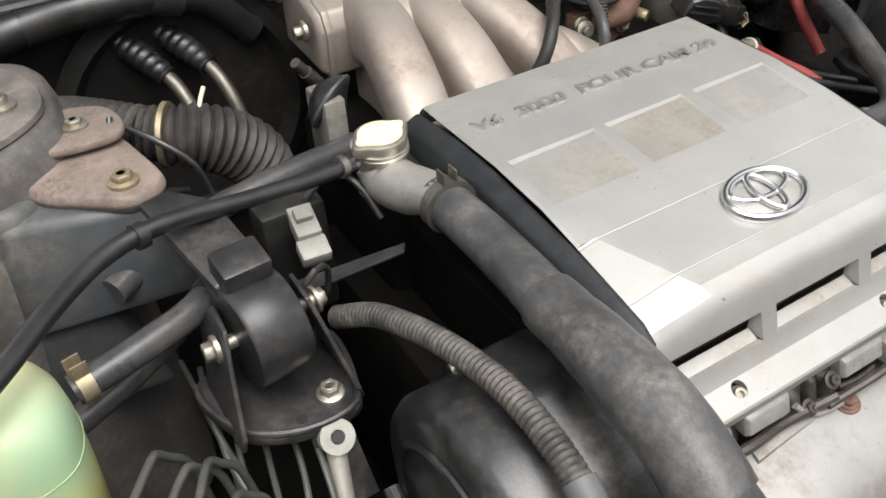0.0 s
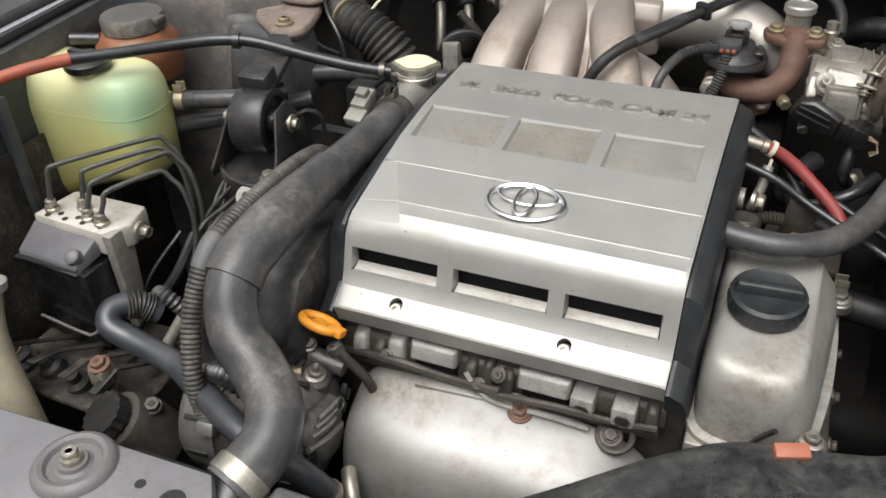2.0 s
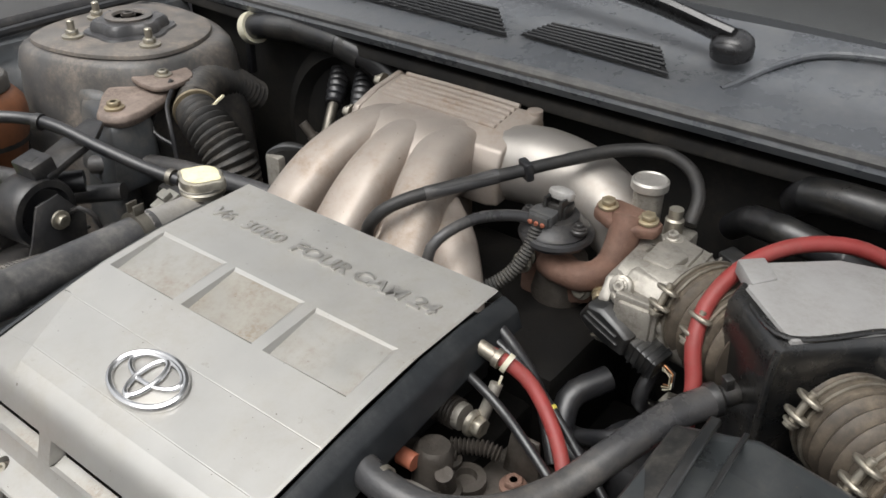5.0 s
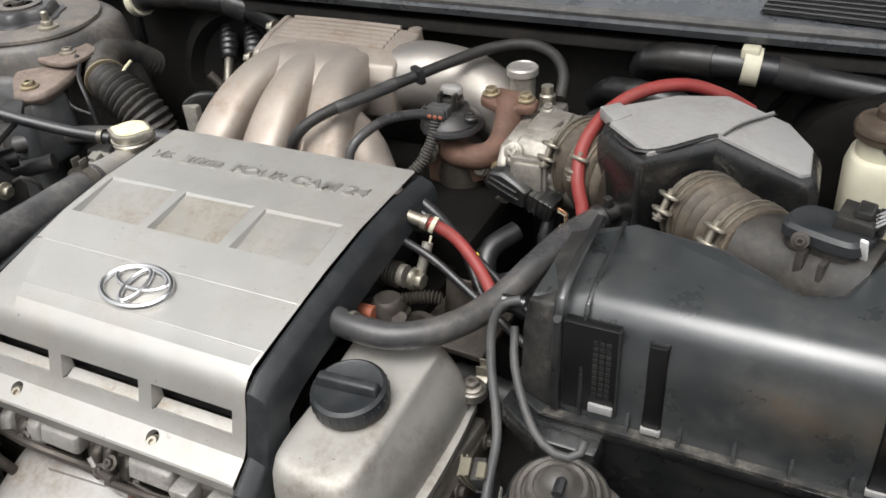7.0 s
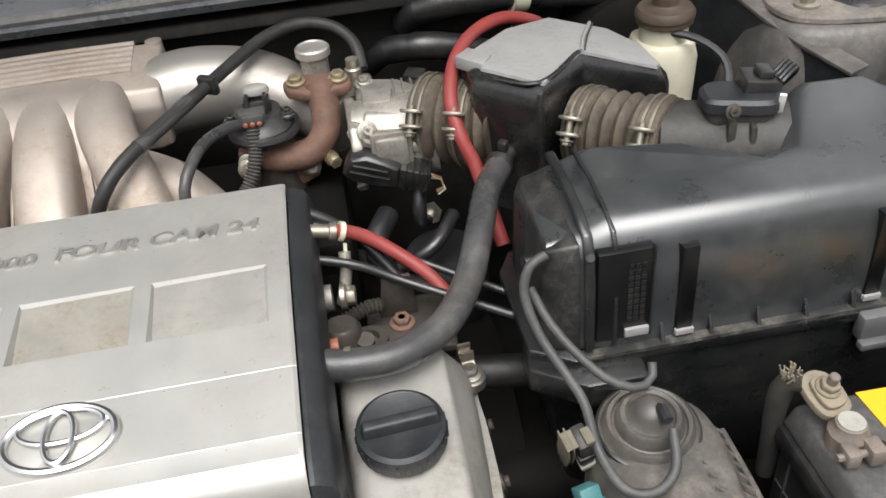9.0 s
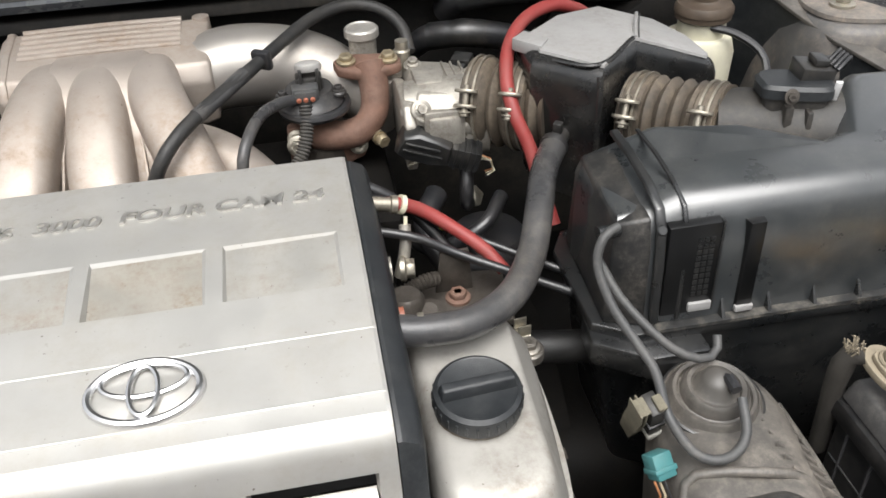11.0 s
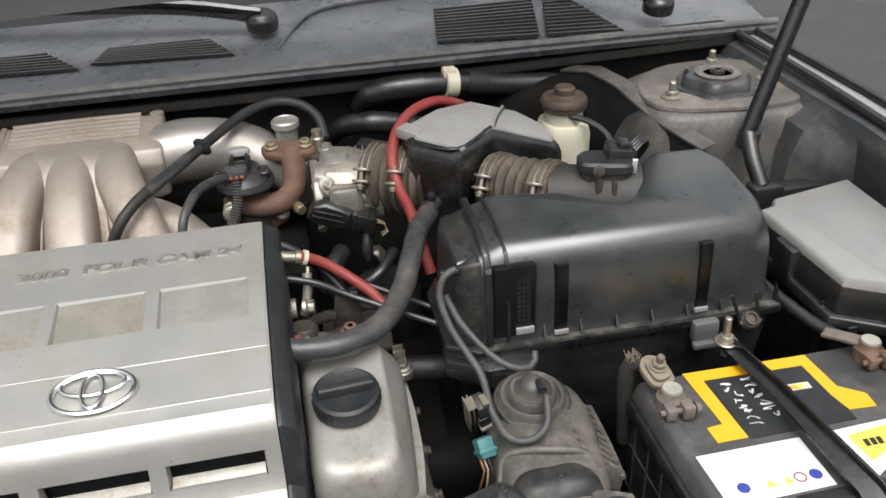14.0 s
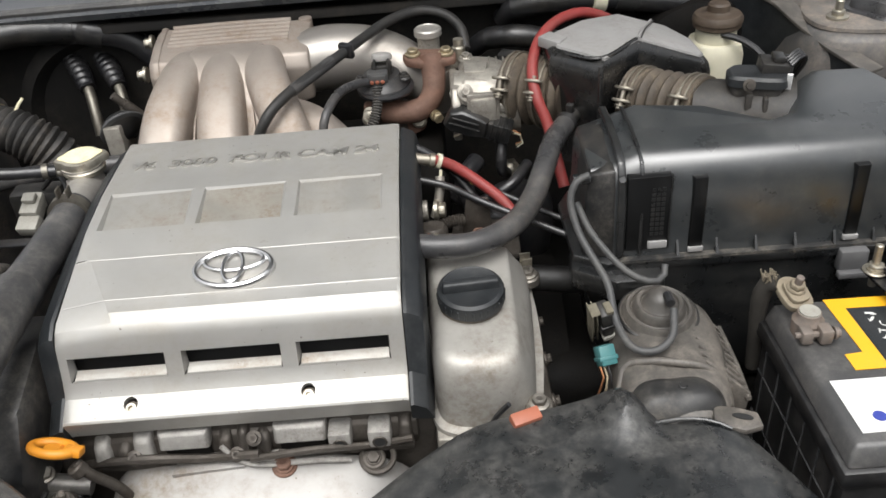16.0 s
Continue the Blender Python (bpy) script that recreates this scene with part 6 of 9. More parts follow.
def square_connector():
    root = thing("wiring_connector", "dusty beige square plug with teal half hanging by a bracket", "connector", (0.393, 0.05, 0.78))
    m = pose(0.397, 0.062, 0.803, 18, -12, 8) @ Matrix.Diagonal((0.66, 0.75, 1.0, 1))
    for k, x in enumerate((-0.020, -0.011)):
        part("bracket_leaf", moved(layers([[(x, y - 0.010, -0.060), (x + 0.0022, y - 0.010, -0.060), (x + 0.0022, y + 0.010, -0.060), (x, y + 0.010, -0.060)] if z < -0.05 else
                                           [(x - 0.002 * k, y - 0.014, z), (x + 0.0022 - 0.002 * k, y - 0.014, z), (x + 0.0022 - 0.002 * k, y + 0.012, z), (x - 0.002 * k, y + 0.012, z)] for y, z in ((0.012, -0.060), (0.006, -0.030), (0.0, -0.004), (0.0, 0.012))], 0.0006), m), OXIDE3, root, "crusty olive-beige bracket leaf")
    part("bracket_top", moved(join(box(-0.020, -0.005, -0.013, 0.008, 0.009, 0.012, 0.001), box(0.004, 0.016, -0.015, 0.004, 0.006, 0.012, 0.002), box(0.012, 0.0155, -0.013, 0.000, -0.010, 0.010, 0.001)), m), OXIDE3, root)
    part("shell", moved(join(box(-0.006, 0.013, -0.016, 0.012, -0.036, 0.008, 0.003), box(-0.008, 0.015, -0.018, 0.006, -0.020, -0.014, 0.001)), m), DUSTY, root, "dusty dark plug half")
    part("foil", moved(box(-0.007, 0.014, -0.0185, 0.004, -0.041, -0.034, 0.002), m), GREYCON, root, "grey collar")
    teal = part("teal_plug", moved(join(box(-0.010, 0.010, -0.020, 0.004, -0.011, 0.009, 0.002), box(-0.0115, 0.0115, -0.014, -0.009, -0.012, 0.010, 0.001)), pose(0.395, 0.032, 0.778, 50, 0, 14) @ Matrix.Scale(0.88, 4)), TEAL, root, "teal plastic plug")
    for k in range(3):
        a = Vector((0.389 + 0.004 * k, 0.019, 0.765))
        part("wire", tube([a, a + Vector((0.002, -0.010, -0.008)), a + Vector((-0.004 + 0.003 * k, -0.012, -0.03)), a + Vector((0, 0.01, -0.08))], 0.0011, 6), (COPPER, OXIDE2, RUBBER2)[k], teal)


square_connector()


def battery():
    root = thing("battery", "black car battery with orange and white top labels, corroded terminals", "battery", (0.715, -0.045, 0.6))
    X0, X1, Y0, Y1, Z = 0.566, 0.862, -0.152, 0.066, 0.797
    part("case", layers([[(x, y, z) for x, y in ((X0 + 0.006, Y0 + 0.006), (X1 - 0.006, Y0 + 0.006), (X1 - 0.006, Y1 - 0.006), (X0 + 0.006, Y1 - 0.006))] for z in (0.58, 0.765)], 0.006), BATCASE, root)
    part("lid_rim", box(X0, X1, Y0, Y1, 0.755, 0.776, 0.004), BATCASE, root)
    part("lid", layers([[(X0 + 0.004, Y0 + 0.004, 0.776), (X1 - 0.004, Y0 + 0.004, 0.776), (X1 - 0.004, Y1 - 0.004, 0.776), (X0 + 0.004, Y1 - 0.004, 0.776)],
                        [(X0 + 0.012, Y0 + 0.014, Z), (X1 - 0.012, Y0 + 0.014, Z), (X1 - 0.012, Y1 - 0.006, Z), (X0 + 0.012, Y1 - 0.006, Z)]], 0.004), BATTOP, root, "dusty grey-black battery lid")
    for k in range(6):
        y = Y0 + 0.022 + 0.034 * k
        part("case_rib", box(X0 + 0.0045, X0 + 0.007, y - 0.0012, y + 0.0012, 0.60, 0.752, 0.0006), BATRIB, root)
    for z in (0.652, 0.712):
        part("case_rib", box(X0 + 0.0047, X0 + 0.007, Y0 + 0.012, Y1 - 0.012, z - 0.0012, z + 0.0012, 0.0006), BATRIB, root)
    part("handle_bar", box(0.652, 0.775, -0.152, -0.128, 0.770, 0.801, 0.004), BATCASE, root)

    def plate(name, pts, z, material, parent, label=""):
        return part(name, layers([[(x, y, z) for x, y in pts], [(x, y, z + 0.0006) for x, y in pts]], 0), material, parent, label)

    t = Z + 0.0004
    lab = plate("frame_label", [(0.629, 0.059), (0.775, 0.056), (0.779, 0.0), (0.802, -0.018), (0.800, -0.038), (0.770, -0.036), (0.765, -0.012), (0.762, 0.040), (0.646, 0.043), (0.650, -0.048), (0.617, -0.048), (0.616, -0.026), (0.634, -0.024)], t, AMBERLABEL, root, "orange-yellow frame label")
    dark = plate("dark_field", [(0.6475, 0.042), (0.7615, 0.039), (0.7645, -0.012), (0.769, -0.036), (0.769, -0.050), (0.6515, -0.050)], t, TRIM, root)
    white = plate("white_label", [(0.587, -0.060), (0.698, -0.060), (0.698, -0.124), (0.589, -0.126)], t, WHITE, root, "white printed label")
    second = plate("second_label", [(0.722, -0.060), (0.838, -0.056), (0.838, -0.070), (0.742, -0.124), (0.722, -0.124)], t, WHITE, root, "white printed label with yellow wedge")
    plate("yellow_wedge", [(0.745, -0.070), (0.838, -0.060), (0.838, -0.068), (0.748, -0.106)], t + 0.0008, YELLOW, second, "yellow wedge print")
    for k in range(3):
        plate("wedge_bar", [(0.755 + 0.007 * k, -0.079), (0.760 + 0.007 * k, -0.079), (0.759 + 0.007 * k, -0.088), (0.754 + 0.007 * k, -0.088)], t + 0.0016, INKSHADE, second)
    for k in range(7):
        x = 0.772 + 0.0085 * k
        plate("print_bar", [(x, -0.102 + 0.0012 * k), (x + 0.006, -0.101 + 0.0012 * k), (x + 0.005, -0.113 + 0.0012 * k), (x - 0.001, -0.114 + 0.0012 * k)], t + 0.0004, YELLOW, root)
    for x, m in ((0.612, BLUE), (0.686, BLUE)):
        part("dot", moved(disc(0.0062, 0.0006, (0, 0, 0), (0, 0, 1), 0.0001), pose(x, -0.108, t + 0.0008)), m, white, "blue print spot")
    for x in (0.634, 0.652):
        plate("warning_mark", [(x, -0.113), (x + 0.010, -0.113), (x + 0.005, -0.104)], t + 0.0008, YELLOW, white)
    part("round_mark", ring(0.0055, 0.0008, (0.670, -0.108, t + 0.0008), (0, 0, 1), 20, 6), RED, white)
    rnd = random.Random(7)
    for row, (x0, n) in enumerate(((0.668, 8), (0.692, 7), (0.716, 4))):
        for k in range(n):
            y = 0.032 - 0.0092 * k - 0.010 * (row == 2)
            q = [(x0 + rnd.uniform(-0.008, 0.008), y + rnd.uniform(-0.0045, 0.0045), t + 0.0012) for _ in range(4)]
            part("chalk_stroke", tube(q, 0.0014, 5, 0.003, flat=0.4), CHALK, dark, "white scrawled marker stroke")
    st = plate("small_sticker", [(0.722, 0.014), (0.752, 0.013), (0.752, 0.003), (0.722, 0.004)], t + 0.001, CREAM, dark, "small red and yellow sticker")
    for k, m in enumerate((RED, AMBERLABEL, YELLOW)):
        plate("sticker_print", [(0.723 + 0.007 * k, 0.0105), (0.729 + 0.007 * k, 0.0102), (0.729 + 0.007 * k, 0.0050), (0.723 + 0.007 * k, 0.0053)], t + 0.002, m, st)
    for x, y, m in ((0.594, 0.014, CORR), (0.838, 0.035, CORR2)):
        term = part("terminal_clamp", join(lathe([(0.0150, -0.010), (0.0155, 0.006), (0.012, 0.010), (0.0115, 0.015), (0, 0.016)], (x, y, 0.806), (0, 0, 1), 22), box(x - 0.015, x - 0.003, y - 0.026, y - 0.010, 0.800, 0.815, 0.003), box(x + 0.003, x + 0.016, y - 0.027, y - 0.010, 0.799, 0.816, 0.003), box(x - 0.004, x + 0.018, y + 0.008, y + 0.018, 0.800, 0.812, 0.003)), m, root, "corroded lead terminal clamp")
        part("post", lathe([(0.0105, 0), (0.010, 0.006), (0, 0.0065)], (x, y, 0.817), (0, 0, 1), 18), GREYCON, term, "grey lead post")
        part("clamp_bolt", join(tube([(x - 0.020, y - 0.019, 0.808), (x + 0.022, y - 0.019, 0.808)], 0.0032, 8), hexbolt((x + 0.018, y - 0.019, 0.808), (1, 0, 0), 0.0055, 0.006, 1.2)), m, term)
    lug = part("cable_lug", moved(join(layers([[(x, y, z) for x, y in outline([(-0.012, -0.018), (0.012, -0.018), (0.014, 0.010), (0.0, 0.020), (-0.014, 0.010)], 25)] for z in (-0.006, 0.001)], 0.001), layers([[(x, y, z) for x, y in outline([(-0.009, -0.014), (0.010, -0.013), (0.010, 0.008), (-0.008, 0.010)], 16)] for z in (0.001, 0.006)], 0.001)), pose(0.590, 0.046, 0.822, 16, 0, 12)), OXIDE, root, "cream oxide-crusted cable lug")
    part("lug_nut", hexbolt((0.591, 0.045, 0.827), (0.05, -0.25, 1), 0.0080, 0.009, 1.25), OXIDE, lug)
    part("lug_stud", disc(0.0042, 0.018, (0.591, 0.045, 0.827), (0.05, -0.25, 1), 0.001, 12), CORR, lug)
    part("cable", tube([(0.578, 0.058, 0.826), (0.570, 0.064, 0.822), (0.566, 0.066, 0.80), (0.568, 0.068, 0.76), (0.572, 0.07, 0.70)], [0.009, 0.0095, 0.0085, 0.008, 0.008], 12, wob=0.12), DARKCABLE, lug, "frayed battery cable")
    rnd = random.Random(5)
    for k in range(30):
        a = Vector((0.570 + rnd.uniform(-0.008, 0.006), 0.062 + rnd.uniform(-0.006, 0.006), 0.828))
        part("strand", tube([a, a + Vector((rnd.uniform(-0.006, 0.004), rnd.uniform(-0.004, 0.005), rnd.uniform(0.004, 0.011)))], 0.0007, 5, 0.004), OXIDE, lug)
    part("clamp_strap", moved(box(-0.022, 0.022, -0.009, 0.009, -0.002, 0.002, 0.0008), pose(0.822, 0.058, 0.813, 0, 8, 128)), CORR, root)


BATTOP = mat("dusted_battery_lid", (0.05, 0.05, 0.051), 0.42, 0, 0.15, 30, (0.24, 0.225, 0.205), 0.55, 14, 0.2, 600, spec=0.8)
CORR2 = mat("rusted_lead", (0.17, 0.105, 0.075), 0.7, 0.2, 0.35, 60, (0.30, 0.22, 0.16), 0.6, 60, 0.6, 300)
CORR = mat("corroded_lead", (0.185, 0.16, 0.14), 0.65, 0.3, 0.3, 60, (0.34, 0.24, 0.18), 0.6, 40, 0.5, 300)
DARKCABLE = mat("frayed_cable", (0.03, 0.027, 0.023), 0.7, 0, 0.3, 60, (0.05, 0.043, 0.034), 0.5, 40, 0.5, 300)
OXIDE = mat("cream_oxide", (0.235, 0.20, 0.145), 0.75, 0.1, 0.2, 70, (0.2, 0.16, 0.11), 0.5, 50, 0.6, 300)
battery()


BARPAINT = mat("glossy_black_enamel", (0.007, 0.0074, 0.009), 0.25, 0, 0.2, 40, (0.12, 0.11, 0.10), 0.15, 20, 0.1, 500, spec=0.8)


def hold_down():
    root = thing("battery_hold_down", "black steel battery hold-down bar with zinc stud and nut", "bracket", (0.70, -0.05, 0.80))
    q = [(0.694, 0.100, 0.802), (0.694, 0.070, 0.806), (0.700, 0.0, 0.812), (0.706, -0.08, 0.812), (0.715, -0.145, 0.806), (0.722, -0.19, 0.786), (0.74, -0.26, 0.768)]
    half = (0.008, 0.008, 0.008, 0.0095, 0.012, 0.0155, 0.018)
    part("bar", layers([[(x - h, y, z), (x - h, y, z + 0.0035), (x + h - 0.003, y, z + 0.0035), (x + h - 0.003, y, z + 0.012), (x + h, y, z + 0.012), (x + h, y, z)] for (x, y, z), h in zip(q, half)], 0.0008), BARPAINT, root)
    part("stud", join(disc(0.0042, 0.052, (0.694, 0.086, 0.79), (0, 0.05, 1), 0.001, 12), disc(0.013, 0.002, (0.694, 0.086, 0.810)), hexbolt((0.694, 0.086, 0.812), (0, 0, 1), 0.0085, 0.007, 1.1)), STEEL, root, "zinc threaded stud and nut")


hold_down()


def battery_tray():
    root = thing("battery_tray", "black battery tray and bay corner with shield plate", "tray", (0.72, -0.05, 0.5))
    part("tray", box(0.55, 0.88, -0.17, 0.085, 0.56, 0.585, 0.006), PLASTIC, root)
    part("shield", box(0.548, 0.556, -0.17, 0.07, 0.58, 0.66, 0.003), PLASTIC, root)
    part("rusty_edge", box(0.532, 0.546, -0.16, -0.03, 0.56, 0.64, 0.004), RUST, root, "rusty bracket edge")


battery_tray()


def fuse_box():
    root = thing("fuse_box", "black fuse box with faded grey stepped lid beside the battery", "fuse box", (0.92, 0.15, 0.75))
    plan = [(0.838, 0.285), (0.862, 0.292), (0.872, 0.308), (0.998, 0.332), (1.002, 0.10), (0.985, -0.105), (0.862, -0.085), (0.904, 0.058), (0.895, 0.086), (0.850, 0.112)]
    z = lambda y: 0.852 + 0.02 * y
    part("lid", layers([[(x, y, z(y) - 0.014) for x, y in inset(plan, -0.0005)], [(x, y, z(y) - 0.010) for x, y in plan], [(x, y, z(y) - 0.003) for x, y in inset(plan, 0.003)], [(x, y, z(y)) for x, y in inset(plan, 0.008)]], 0.0), FUSELID, root)
    part("lid_skirt", layers([[(x, y, z(y) - 0.050) for x, y in inset(plan, -0.005)], [(x, y, z(y) - 0.012) for x, y in inset(plan, -0.001)]], 0.002), PLASTIC, root)
    part("base", layers([[(x, y, 0.812) for x, y in inset(plan, 0.006)], [(x, y, 0.62) for x, y in inset(plan, 0.02)]], 0.004), PLASTIC, root)
    part("catch", box(0.832, 0.848, 0.19, 0.23, 0.80, 0.845, 0.003), PLASTIC, root)
    for k in range(4):
        y = 0.13 - 0.055 * k
        part("base_rib", box(0.840, 0.852, y - 0.002, y + 0.002, 0.66, 0.81, 0.001), PLASTIC, root)
    part("rim", layers([[(x, y, z(y) - 0.064) for x, y in inset(plan, -0.016)], [(x, y, z(y) - 0.050) for x, y in inset(plan, -0.014)]], 0.002), PLASTIC, root)
    part("cable_run", tube([(0.80, 0.21, 0.80), (0.825, 0.12, 0.79), (0.850, 0.06, 0.79), (0.862, 0.0, 0.785), (0.850, -0.05, 0.77)], 0.008, 10, wob=0.08), RUBBER2, root)


fuse_box()


def brake_reservoir():
    root = thing("brake_fluid_reservoir", "cream plastic brake fluid reservoir with black ribbed cap", "reservoir", (0.662, 0.575, 0.85))
    part("tank", layers([[(x, y, z) for x, y in outline(o, 32)] for z, o in ((0.78, [(0.636, 0.548), (0.694, 0.548), (0.696, 0.612), (0.634, 0.612)]), (0.87, [(0.634, 0.546), (0.696, 0.546), (0.698, 0.614), (0.632, 0.614)]),
                                                                        (0.888, [(0.638, 0.550), (0.692, 0.550), (0.694, 0.610), (0.636, 0.610)]))], 0.003), CREAM, root)
    part("neck", disc(0.030, 0.03, (0.664, 0.578, 0.884), (0, 0, 1), 0.002), CREAM, root)
    part("cap", lathe([(0.033, 0), (0.035, 0.002), (0.035, 0.008), (0.0365, 0.009), (0.0365, 0.015), (0.033, 0.020), (0.019, 0.0215), (0.0165, 0.024), (0.0160, 0.033), (0.013, 0.036), (0, 0.036)], (0.664, 0.578, 0.908), (0, 0, 1), 34), BROWNCAP, root, "dusty black-brown cap")
    part("lead", tube([(0.66, 0.555, 0.905), (0.690, 0.530, 0.900), (0.712, 0.50, 0.88), (0.70, 0.46, 0.84)], 0.005, 8), RUBBER2, root)
    part("master_cylinder", lathe([(0.025, 0), (0.025, 0.14), (0, 0.14)], (0.66, 0.52, 0.79), (0, 1, 0.05), 20), CASTBARE, root)


BROWNCAP = mat("dusty_brown_cap", (0.07, 0.05, 0.035), 0.55, 0, 0.2, 40, (0.18, 0.15, 0.11), 0.5, 20, 0.2, 400)
brake_reservoir()


def brake_booster():
    solo("brake_booster", lathe([(0.0, 0), (0.09, 0.0), (0.115, 0.012), (0.12, 0.03), (0.125, 0.05), (0.125, 0.075), (0, 0.08)], (0.675, 0.655, 0.80), (0, 1, 0), 36), SHADEBLACK,
         "round black brake booster against the bulkhead", "brake booster")


brake_booster()


def gas_strut():
    root = thing("hood_stay", "black hood stay rising from the inner fender", "hood stay", (0.943, 0.493, 0.84))
    a, b = Vector((0.888, 0.418, 0.905)), Vector((1.09, 0.519, 1.387))
    part("rod", tube([a, a.lerp(b, 0.5), b], 0.0120, 12, 0.05), BARPAINT, root)
    part("ball_end", join(disc(0.016, 0.03, a - Vector((0, 0, 0.026)), (0.2, 0.1, 1), 0.004), tube([a, a - Vector((0.004, 0.03, 0.03)), a - Vector((0.0, 0.055, 0.06))], 0.012, 10)), RUBBER2, root)
    part("foot", join(box(0.868, 0.915, 0.345, 0.375, 0.80, 0.850, 0.005), box(0.885, 0.99, 0.36, 0.39, 0.80, 0.835, 0.004)), RUBBER2, root)


gas_strut()


def hose(name, pts, r, material, label, category="hose", **kw):
    return solo(name, tube(pts, r, **kw), material, label, category)


def clip(name, at, way, r, label, material=None):
    """A spring wire hose clip with two ears."""
    root = thing(name, label, "hose clip", at)
    part("band", band(at, way, r, 0.012), material or STEEL, root)
    w = Vector(way).normalized()
    up = (Vector((0, 0, 1)) - w * w.z).normalized()
    for s in (-1, 1):
        e = Vector(at) + up * (r + 0.006) + w.cross(up) * 0.006 * s
        part("ear", block(aim(e, w.cross(up)), 0.013, 0.012, 0.002, 0.0006), material or STEEL, root)


hose("breather_hose", [(0.205, 0.150, 0.846), (0.235, 0.145, 0.845), (0.275, 0.150, 0.843), (0.315, 0.178, 0.843), (0.345, 0.225, 0.848), (0.366, 0.275, 0.862), (0.385, 0.325, 0.872), (0.408, 0.365, 0.876)],
     0.0137, RUBBER, "dusty black rubber breather hose curving to the air box", step=0.008, seg=18)
part("end_fitting", join(lathe([(0.0142, -0.012), (0.0150, -0.010), (0.0150, -0.004), (0.010, 0.0), (0.009, 0.022), (0.006, 0.028), (0, 0.028)], (0.411, 0.369, 0.877), (0.6, 0.75, 0.15), 16), block(aim((0.413, 0.372, 0.892), (0.6, 0.75, 0.15)), 0.009, 0.012, 0.008, 0.001)), DUSTY, bpy.data.objects["breather_hose"], "dirty end fitting")
part("nozzle", lathe([(0.010, 0), (0.010, 0.03), (0.0125, 0.031), (0.0125, 0.036), (0, 0.036)], (0.196, 0.152, 0.846), (1, -0.1, 0)), STEEL, bpy.data.objects["breather_hose"])
hose("red_fuel_hose", [(0.222, 0.308, 0.868), (0.240, 0.312, 0.862), (0.262, 0.315, 0.848), (0.290, 0.303, 0.830), (0.315, 0.283, 0.815), (0.330, 0.265, 0.80)], 0.0069, RED,
     "faded red rubber hose with white tie beside the engine cover")
tie = part("cable_tie", join(band((0.238, 0.311, 0.863), (0.9, 0.1, -0.4), 0.0084, 0.005), tube([(0.240, 0.300, 0.856), (0.238, 0.294, 0.842), (0.233, 0.288, 0.826)], 0.0022, 6, flat=0.5)), CREAM, bpy.data.objects["red_fuel_hose"], "cream cable tie")
part("metal_pipe", lathe([(0.007, 0), (0.007, 0.035), (0.009, 0.036), (0.009, 0.042), (0, 0.042)], (0.192, 0.308, 0.874), (0.97, 0.0, -0.2)), CLAMP, bpy.data.objects["red_fuel_hose"])
hose("red_vacuum_hose", [(0.400, 0.33, 0.80), (0.390, 0.362, 0.845), (0.384, 0.378, 0.872), (0.373, 0.392, 0.900), (0.370, 0.420, 0.928), (0.383, 0.460, 0.950), (0.412, 0.500, 0.962), (0.452, 0.530, 0.962), (0.49, 0.552, 0.945), (0.52, 0.575, 0.92)],
     0.0074, RED, "faded red rubber hose looping over the intake resonator")
hose("vacuum_tube", [(0.398, 0.160, 0.912), (0.384, 0.154, 0.908), (0.377, 0.146, 0.888), (0.384, 0.125, 0.860), (0.398, 0.100, 0.838), (0.407, 0.078, 0.824), (0.410, 0.050, 0.800), (0.420, 0.018, 0.790), (0.442, 0.010, 0.789), (0.462, 0.022, 0.796), (0.469, 0.048, 0.810)],
     0.0041, GREYRUB, "weathered grey vacuum tube drooping to the canister actuator", seg=12, step=0.008)
hose("vacuum_tube", [(0.388, 0.170, 0.872), (0.400, 0.140, 0.850), (0.428, 0.105, 0.825), (0.452, 0.093, 0.815), (0.470, 0.098, 0.813), (0.474, 0.108, 0.824)], 0.0039, GREYRUB, "weathered grey vacuum tube hooked to the air box rim")
for a, b, c, r in (((0.205, 0.335, 0.862), (0.28, 0.325, 0.822), (0.40, 0.255, 0.790), 0.0042), ((0.205, 0.29, 0.852), (0.29, 0.27, 0.822), (0.40, 0.22, 0.79), 0.0045), ((0.20, 0.345, 0.872), (0.26, 0.335, 0.825), (0.30, 0.30, 0.78), 0.006)):
    hose("coolant_tube", [a, Vector(a).lerp(Vector(b), 0.5) + Vector((0, 0, 0.006)), b, c], r, RUBBER2, "thin black rubber tube running under the engine cover")
bpy.data.objects["coolant_tube"]["label"] = "thin black rubber tube with a yellow paint band"
part("paint_band", band((0.28, 0.325, 0.822), (0.8, -0.35, -0.4), 0.0043, 0.004, 0.0005), YELLOW, bpy.data.objects["coolant_tube"])


